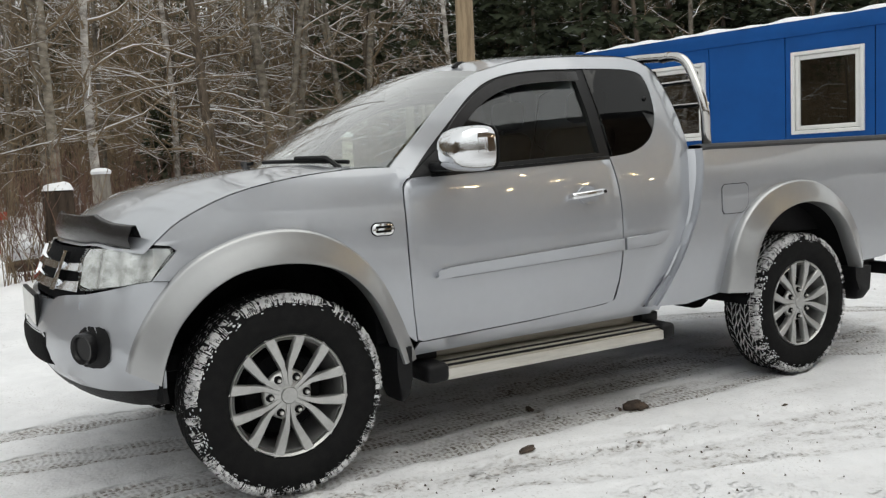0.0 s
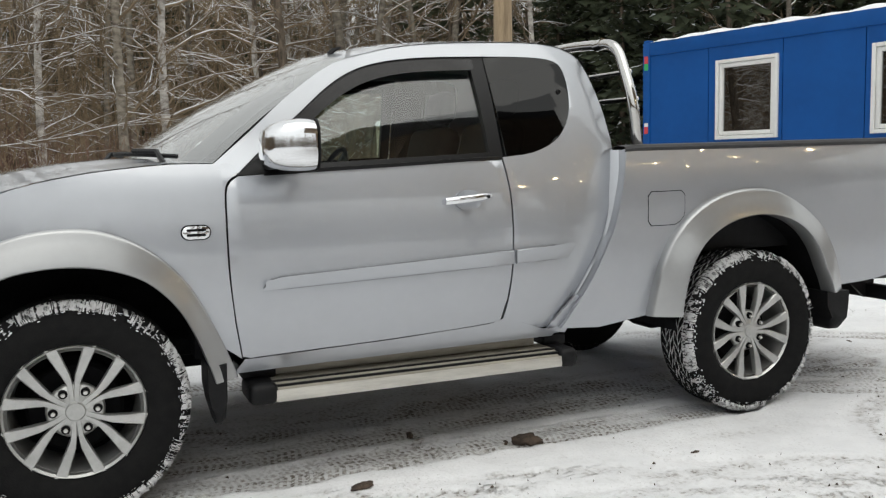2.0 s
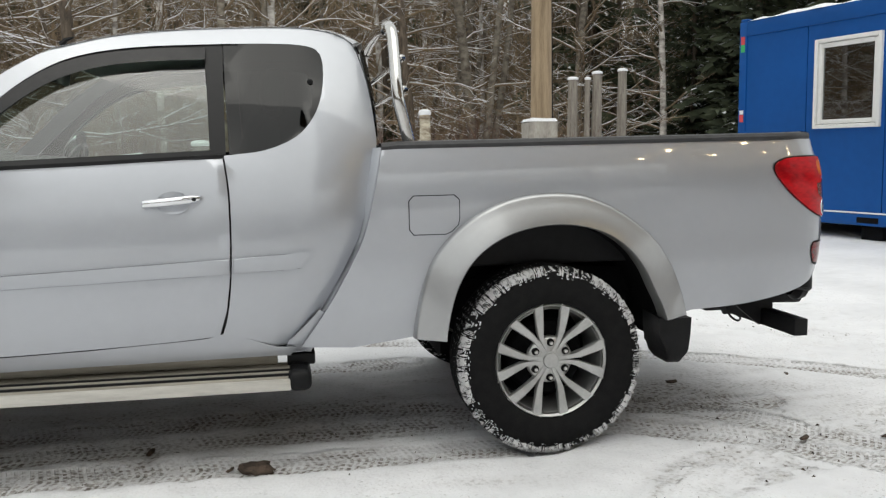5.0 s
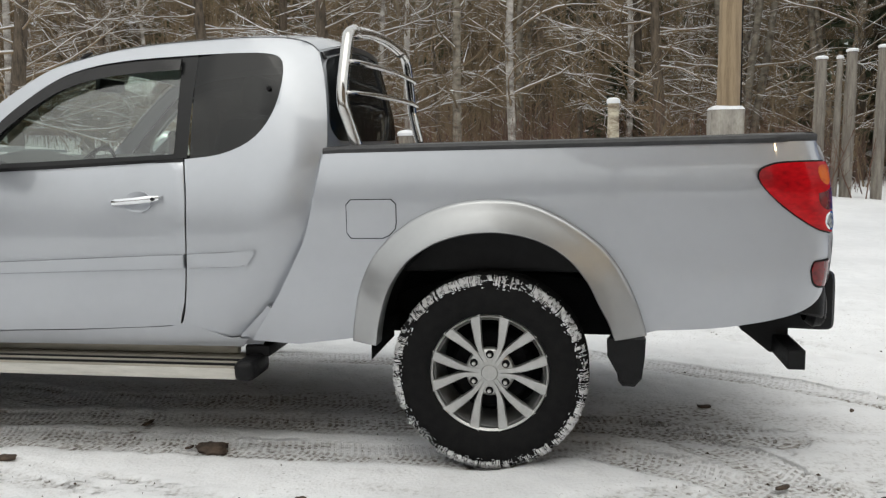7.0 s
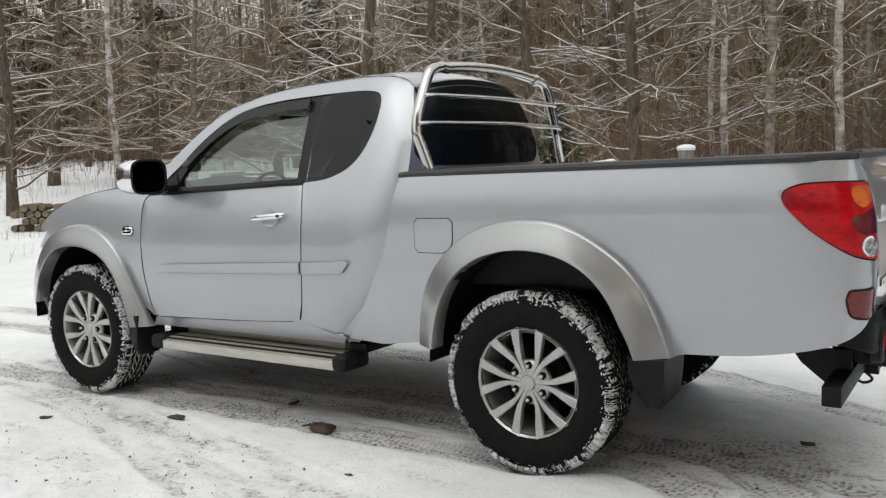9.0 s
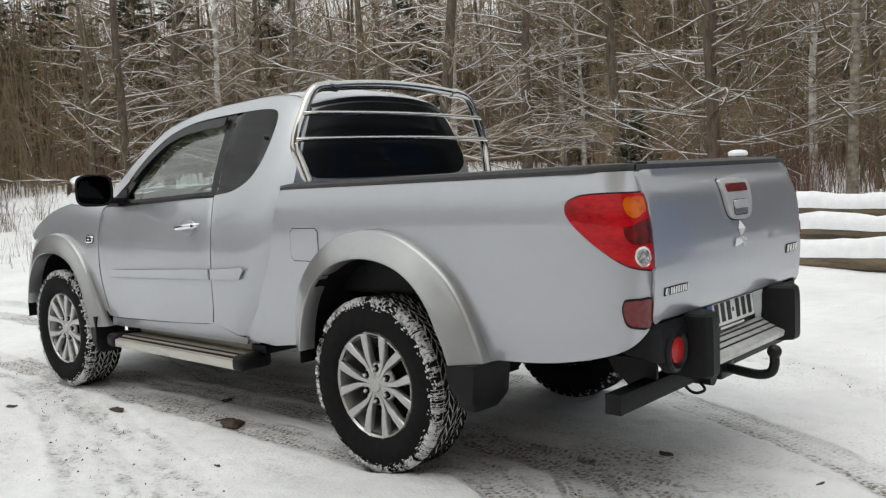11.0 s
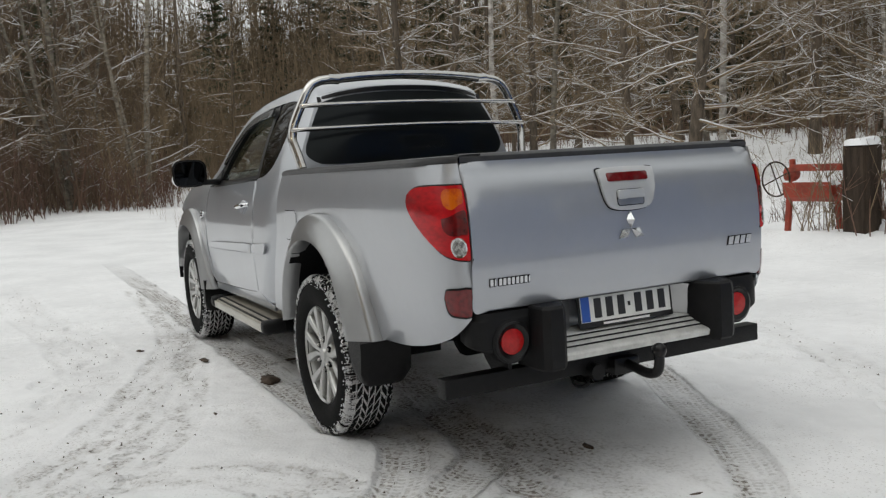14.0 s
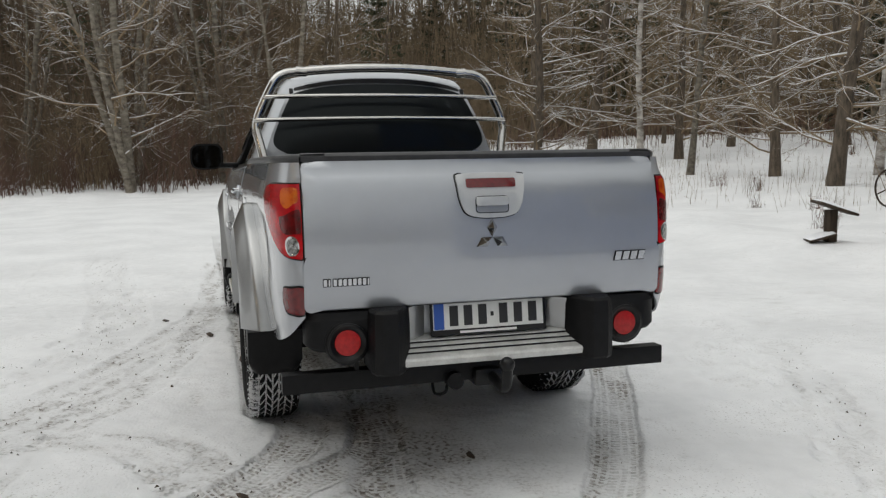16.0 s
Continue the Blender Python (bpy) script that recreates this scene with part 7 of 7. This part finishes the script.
def spruce(seed, height, reach, label, dense=1.0, low=0.5):
    rnd = np.random.RandomState(seed)
    th = thing("spruce_tree", label, "spruce tree", "spruces of the wood")
    trunk, crown, white = Tubes(), Tubes(), Tubes()
    spine = wander(rnd, (0, 0, -0.15), (0, 0, 1), height, 8, 0.01, 0.02)
    trunk.add(spine, 0.012 * height * np.linspace(1, 0.1, 9), 8)
    z = low
    while z < height * 0.98:
        t = z / height
        for k in range(int((5 + rnd.randint(0, 3)) * dense)):
            az = rnd.rand() * 2 * math.pi
            L = reach * (1 - t) ** 0.8 * rnd.uniform(0.6, 1.1) + 0.12
            pts = wander(rnd, (0, 0, z + rnd.uniform(-0.1, 0.1)), (math.cos(az), math.sin(az), -0.12 + 0.4 * t), L, 4, 0.06, 0.02 + 0.02 * rnd.rand())
            crown.add(pts, np.linspace(0.014, 0.004, 5), 3)
            side = np.array([-math.sin(az), math.cos(az), 0])
            for i in range(1, 5):
                for rep in range(2):
                    u = rnd.rand()
                    p = pts[i - 1] + (pts[i] - pts[i - 1]) * u
                    fwd = (pts[i] - pts[i - 1]) / (L / 4)
                    for sg in (-1, 1):
                        l3 = L * rnd.uniform(0.14, 0.34) + 0.06
                        e = p + (fwd * 0.7 + side * sg * rnd.uniform(0.5, 1.0) + np.array([0, 0, rnd.uniform(-0.55, 0.0)])) * l3
                        w = fwd * 0.22 * l3 + np.array([0, 0, -0.05 * l3])
                        crown.tri(p - w, p + w, e)
                        crown.tri(p + np.array([0, 0, 0.02]), e * 0.6 + p * 0.4 + np.array([0, 0, -0.25 * l3]), e)
                        if rnd.rand() < 0.26:
                            o = np.array([0, 0, 0.012])
                            c = p * 0.4 + e * 0.6
                            white.tri(c - w * 0.9 + o, c + w * 0.9 + o, e + o)
        z += height * 0.032 * rnd.uniform(0.8, 1.3)
    trunk.build("trunk", M_BARK, th)
    tagged(crown.build("crown", M_NEEDLE, th), kind="stuff")
    tagged(white.build("branch_snow", M_TREESNOW, th), kind="stuff")
    return th


def shrub(seed, n, height, label, material):
    rnd = np.random.RandomState(seed)
    th = thing("shrub", label, "shrub", "bare shrubs")
    stems, white = Tubes(), Tubes()
    for k in range(n):
        az = rnd.rand() * 6.28
        h = height * rnd.uniform(0.5, 1.1)
        pts = wander(rnd, (0.25 * rnd.normal(), 0.25 * rnd.normal(), -0.1), (0.28 * math.cos(az), 0.28 * math.sin(az), 1), h, 5, 0.09, 0.02)
        stems.add(pts, np.linspace(0.011, 0.003, 6), 3)
        for j in range(7):
            m = rnd.randint(1, 5)
            p2 = wander(rnd, pts[m], (rnd.normal(0, 0.6), rnd.normal(0, 0.6), 0.7), h * rnd.uniform(0.12, 0.34), 2, 0.15, 0.03)
            stems.add(p2, [0.005, 0.0035, 0.002], 3)
            if rnd.rand() < 0.35:
                snow_on(white, p2, np.array([0.004, 0.004, 0.002]), rnd, 0.005)
    stems.build("crown", material, th)
    tagged(white.build("stem_snow", M_TREESNOW, th), kind="stuff")
    return th


TPL = {
    "spread": [bare_tree(11, 13, 0.17, 0.9, 54, 3.9, 0.12, 9, 10, M_BARK, "dark-trunked bare tree with level snowy branches", 1, None, 0.013),
               bare_tree(12, 12, 0.15, 0.8, 50, 3.6, 0.25, 9, 10, M_BARK, "bare tree with spreading snow-lined branches", 1, None, 0.013)],
    "birch": [bare_tree(21, 13, 0.10, 1.6, 40, 2.5, 0.45, 6, 9, M_BIRCH, "slim birch with pale bark and snowy twigs")],
    "thin": [bare_tree(31, 12, 0.085, 1.2, 30, 2.4, 0.5, 6, 9, M_BARK, "slim bare tree with fine brown twigs"),
             bare_tree(32, 11, 0.07, 0.8, 30, 2.2, 0.3, 6, 9, M_BARK, "slim bare tree with fine brown twigs", 1, None, 0.008, 0.08),
             bare_tree(33, 13, 0.10, 1.6, 30, 2.6, 0.5, 6, 9, M_PALEBARK, "slim pale-barked bare tree with fine twigs", 1, None, 0.008, 0.06)],
    "multi": [bare_tree(41, 12, 0.12, 1.4, 36, 2.8, 0.5, 6, 9, M_PALEBARK, "pale-barked bare tree with several stems", 3)],
    "far": [bare_tree(51, 13, 0.10, 1.2, 28, 3.0, 0.4, 5, 10, M_BARK, "distant bare tree in the wood", 1, None, 0.008, 0.06),
            bare_tree(52, 12, 0.09, 0.8, 28, 2.8, 0.3, 5, 10, M_BARK, "distant bare tree in the wood", 1, None, 0.008, 0.06)],
    "spruce": [spruce(61, 13, 2.3, "dark green spruce dusted with snow"), spruce(62, 11, 2.0, "dark green spruce dusted with snow"), spruce(63, 15, 2.5, "tall dark spruce dusted with snow", 0.9)],
    "young": [spruce(64, 2.6, 0.9, "young spruce dusted with snow", 1.0, 0.15)],
    "shrub": [shrub(71, 22, 2.0, "leafless shrub of thin reddish stems", M_REDTWIG), shrub(72, 18, 2.8, "leafless shrub of thin brown stems", M_TWIG), shrub(73, 22, 1.2, "low leafless shrub of thin stems", M_REDTWIG)],
}
used = set()
place = random.Random(7)


def plant(kind, x, y, scale=1.0, which=None):
    lst = TPL[kind]
    k = which if which is not None else place.randrange(len(lst))
    ob = lst[k]
    m = pose(x, y, gz(x, y) - 0.03, 0, 0, place.uniform(0, 360))
    if (kind, k) not in used:
        used.add((kind, k))
        t = ob
        t.matrix_world = m @ Matrix.Scale(scale, 4)
        return t
    t = copy_thing(ob, m)
    t.matrix_basis = m @ Matrix.Scale(scale, 4)
    return t


# trees that stand out singly
plant("spread", -8.2, 12.1, 1.0, 0)
plant("spread", -2.0, 13.6, 1.0, 1)
plant("spread", -5.6, 16.4, 1.0, 0)
plant("spread", -12.2, 13.6, 0.95, 1)
plant("spread", -17.5, 9.0, 1.0, 1)
plant("spread", -21.0, 12.5, 1.05, 0)
plant("birch", 1.85, 15.0, 1.0)
plant("birch", -0.6, 15.5, 0.9)
plant("birch", 4.6, 19.5, 1.0)
plant("multi", -20.6, -3.0, 1.25)
plant("multi", -23.5, -0.1, 1.1)
plant("multi", -23.0, 2.2, 1.0)
plant("thin", -14.2, 12.3, 1.0, 2)
plant("thin", 0.9, 13.0, 1.0, 2)
plant("young", -3.8, 13.8, 0.8)
plant("young", 4.4, 20.0, 1.1)


def ring(kind, n, az0, az1, r0, r1, s0=0.8, s1=1.15, gap=1.1, taken=[]):
    """Plants n of a kind between two bearings and radii round the yard, keeping them apart."""
    tries = 0
    while n > 0 and tries < 4000:
        tries += 1
        a, r = radians(place.uniform(az0, az1)), math.sqrt(place.uniform(r0 * r0, r1 * r1))
        x, y = 2.0 + r * math.cos(a), 1.0 + r * math.sin(a)
        if 7.9 < x < 13.8 and -0.5 < y < 9.9 or any((x - p) ** 2 + (y - q) ** 2 < gap * gap for p, q in taken):
            continue
        taken.append((x, y))
        plant(kind, x, y, place.uniform(s0, s1))
        n -= 1


ring("thin", 16, 58, 108, 19, 31, 0.9, 1.3)
ring("spread", 7, 62, 112, 17, 28, 0.95, 1.25, 2.0)
ring("spread", 6, 112, 150, 20, 30, 0.9, 1.15, 2.5)
ring("thin", 8, 108, 150, 25, 36, 0.9, 1.2)
ring("thin", 12, 178, 198, 25, 33, 0.85, 1.15)
ring("multi", 5, 60, 105, 17, 28, 1.0, 1.35)
ring("multi", 3, 180, 197, 25, 31)
ring("birch", 8, 55, 150, 18, 30)
ring("spruce", 44, 18, 66, 17, 28, 0.75, 1.05, 1.4)
ring("spruce", 26, 64, 120, 29, 40, 0.8, 1.0, 1.8)
ring("spruce", 22, 120, 205, 36, 48, 0.75, 1.05, 2.0)
# spruces out of view in the south, added to darken the paint's reflections
ring("spruce", 6, 230, 320, 28, 38, 0.5, 0.7, 2.0)
ring("thin", 9, 25, 60, 15.5, 22, 0.75, 1.0)
ring("far", 36, 60, 135, 26, 42, 0.8, 1.1, 1.3)
ring("far", 36, 135, 205, 30, 44, 0.9, 1.2, 1.3)
ring("shrub", 30, 62, 112, 11.5, 22, 0.8, 1.4, 0.7)
ring("shrub", 46, 175, 202, 22.5, 29, 0.7, 1.5, 0.55)
ring("shrub", 14, 118, 176, 22, 34, 0.5, 1.0, 1.0)
# bare trees out of view behind the camera, added for the same reflections
ring("far", 14, 205, 330, 28, 38, 0.5, 0.7, 2.0)
for x, y, s in ((-3.4, 7.9, 0.30), (-4.1, 8.6, 0.34), (-5.6, 9.6, 0.32), (-6.9, 9.2, 0.28), (-2.6, 9.4, 0.36), (-8.6, 10.4, 0.40), (-10.5, 10.8, 0.4), (-2.2, 8.3, 0.45)):
    plant("shrub", x, y, s, 2)
for x, y, s in ((-0.35, 6.95, 0.7), (0.25, 7.1, 0.8), (-0.1, 7.4, 0.75), (0.5, 7.5, 0.6), (-0.9, 7.6, 0.6), (0.45, 8.0, 0.8), (0.0, 8.2, 0.7)):
    plant("shrub", x, y, s)

# thicket of thin saplings behind the first trees, and dry stalks in the snow: too many to count
rnd = np.random.RandomState(5)


def thicket(name, n, az0, az1, r0, r1, h0, h1, rad, material, label, twigs, cat):
    t = Tubes()
    for k in range(n):
        a, r = radians(rnd.uniform(az0, az1)), math.sqrt(rnd.uniform(r0 * r0, r1 * r1))
        x, y = 2.0 + r * math.cos(a), 1.0 + r * math.sin(a)
        if 7.9 < x < 13.8 and -0.5 < y < 9.9:
            continue
        if h1 < 0.6 and float(hash_noise(np.array(x), np.array(y), 1.3, 90)) < 0.42:
            continue
        h = rnd.uniform(h0, h1)
        pts = wander(rnd, (x, y, gz(x, y) - 0.05), (rnd.normal(0, 0.12), rnd.normal(0, 0.12), 1), h, 3, 0.06, 0.02)
        t.add(pts, np.linspace(rad, rad * 0.3, 4), 3)
        for j in range(twigs):
            m = rnd.randint(1, 4)
            p = pts[m - 1] + (pts[m] - pts[m - 1]) * rnd.rand()
            o = rnd.normal(0, 1, 3) * rad * 0.3
            e = p + (rnd.normal(0, 0.7, 3) * [1, 1, 0.4] + [0, 0, 0.5]) * h * rnd.uniform(0.08, 0.24)
            t.tri(p - o, p + o, e)
    ob = t.build(name, material, None)
    tagged(ob, label, cat, kind="stuff")


thicket("thicket", 2300, 50, 120, 21, 38, 2.0, 8.0, 0.017, M_TWIG, "dense thicket of bare brown saplings", 18, "thicket")
thicket("thicket", 1400, 118, 160, 33, 46, 2.0, 9.0, 0.020, M_TWIG, "dense thicket of bare brown saplings", 18, "thicket")
thicket("thicket", 850, 158, 177, 30, 42, 1.5, 7.0, 0.020, M_TWIG, "open thicket of bare brown saplings", 18, "thicket")
thicket("thicket", 1500, 176, 208, 30, 43, 2.0, 9.5, 0.020, M_DARKTWIG, "dense thicket of dark bare saplings", 18, "thicket")
thicket("thicket", 1100, 177, 203, 23.5, 32, 0.8, 5.0, 0.012, M_DARKTWIG, "dense thicket of bare brown saplings", 16, "thicket")
thicket("far_wood", 2500, 24, 125, 30, 48, 7.5, 11.5, 0.045, M_TWIG, "far brown wood of crowded bare trees", 26, "far wood")
thicket("far_wood", 1150, 118, 159, 40, 60, 7.0, 13.0, 0.050, M_TWIG, "far brown wood of crowded bare trees", 28, "far wood")
thicket("far_wood", 900, 158, 178, 42, 60, 6.0, 12.5, 0.050, M_TWIG, "far brown wood of bare trees against the sky", 28, "far wood")
thicket("far_wood", 1250, 176, 212, 40, 60, 8.0, 15.0, 0.050, M_DARKTWIG, "far dark wood of crowded bare trees", 28, "far wood")
thicket("undergrowth", 900, 62, 112, 9.0, 17, 0.4, 1.8, 0.006, M_REDTWIG, "reddish leafless undergrowth in snow", 10, "undergrowth")
thicket("undergrowth", 1300, 114, 160, 27, 40, 0.5, 1.9, 0.010, M_REDTWIG, "reddish leafless undergrowth at the wood edge", 10, "undergrowth")
thicket("undergrowth", 2800, 112, 178, 10.5, 28, 0.12, 0.55, 0.004, M_DRYGRASS, "dry grass stalks standing in snow", 4, "dry grass")

# added wood out of view in the east, for the tailgate to mirror
thicket("far_wood", 600, -28, 22, 28, 46, 3.5, 8.0, 0.060, M_TWIG, "far brown wood added out of view for tailgate reflections", 22, "far wood")
# unseen wood behind the camera, added to darken what the truck's side mirrors
thicket("far_wood", 1100, 212, 332, 27, 44, 5.0, 10.0, 0.060, M_DARKTWIG, "dark bare wood added out of view to darken paint reflections", 22, "far wood")

# ---- open timber shed behind the camera, known from its reflections ----
M_BOARD = mat("brown_stained_boards", (0.17, 0.125, 0.085), 0.7, 0, 4, 0.4, 0.4, 20, stretch=(6, 1, 0.3))
M_ROOF = mat("dark_sheet_roof", (0.05, 0.05, 0.055), 0.5, 0, 3, 0.3)
shed = thing("timber_shed", "open brown timber shed with lamps below its roof", "shed", at=(2.4, -5.5, 0), rz=8)
part("roof", boxed((0.0, -9.0, 5.78), (12.5, 0.0, 6.10), 0.01), M_ROOF, shed)
for k in range(18):
    part("ceiling_board", boxed((0.02, -8.98 + k * 0.499, 5.74), (12.48, -8.98 + k * 0.499 + 0.48, 5.78), 0.006), M_BOARD, shed)
for x in (0.3, 4.2, 8.2, 12.2):
    part("roof_post", boxed((x - 0.09, -8.7, -0.2), (x + 0.09, -8.5, 5.75), 0.01), M_BOARD, shed)
for x in np.arange(6.0, 12.3, 0.20):
    part("wall_board", boxed((x, -8.98, 0.1), (x + 0.185, -8.94, 5.74), 0.006), M_BOARD, shed)
M_BULB = mat("warm_bulb", (1.0, 0.85, 0.6), 0.4)
bs = M_BULB.node_tree.nodes["Principled BSDF"]
bs.inputs["Emission Color"].default_value, bs.inputs["Emission Strength"].default_value = (1.0, 0.74, 0.42, 1), 70.0
for x in (5.0, 6.6, 8.2, 9.8):
    for y in (-3.2, -5.0, -6.8):
        bm = bmesh.new()
        bmesh.ops.create_uvsphere(bm, u_segments=12, v_segments=8, radius=0.05, matrix=pose(x, y, 5.66))
        bm = merge(bm, tube([(x, y, 5.69), (x, y, 5.745)], 0.03, 8))
        part("ceiling_lamp", bm, M_BULB, shed, "warm glowing ceiling lamp")

for lst in TPL.values():
    for ob in list(lst):
        if not any((k, i) in used for k in TPL for i in range(len(TPL[k])) if TPL[k][i] is ob):
            for o in (ob, *ob.children_recursive):
                bpy.data.objects.remove(o)
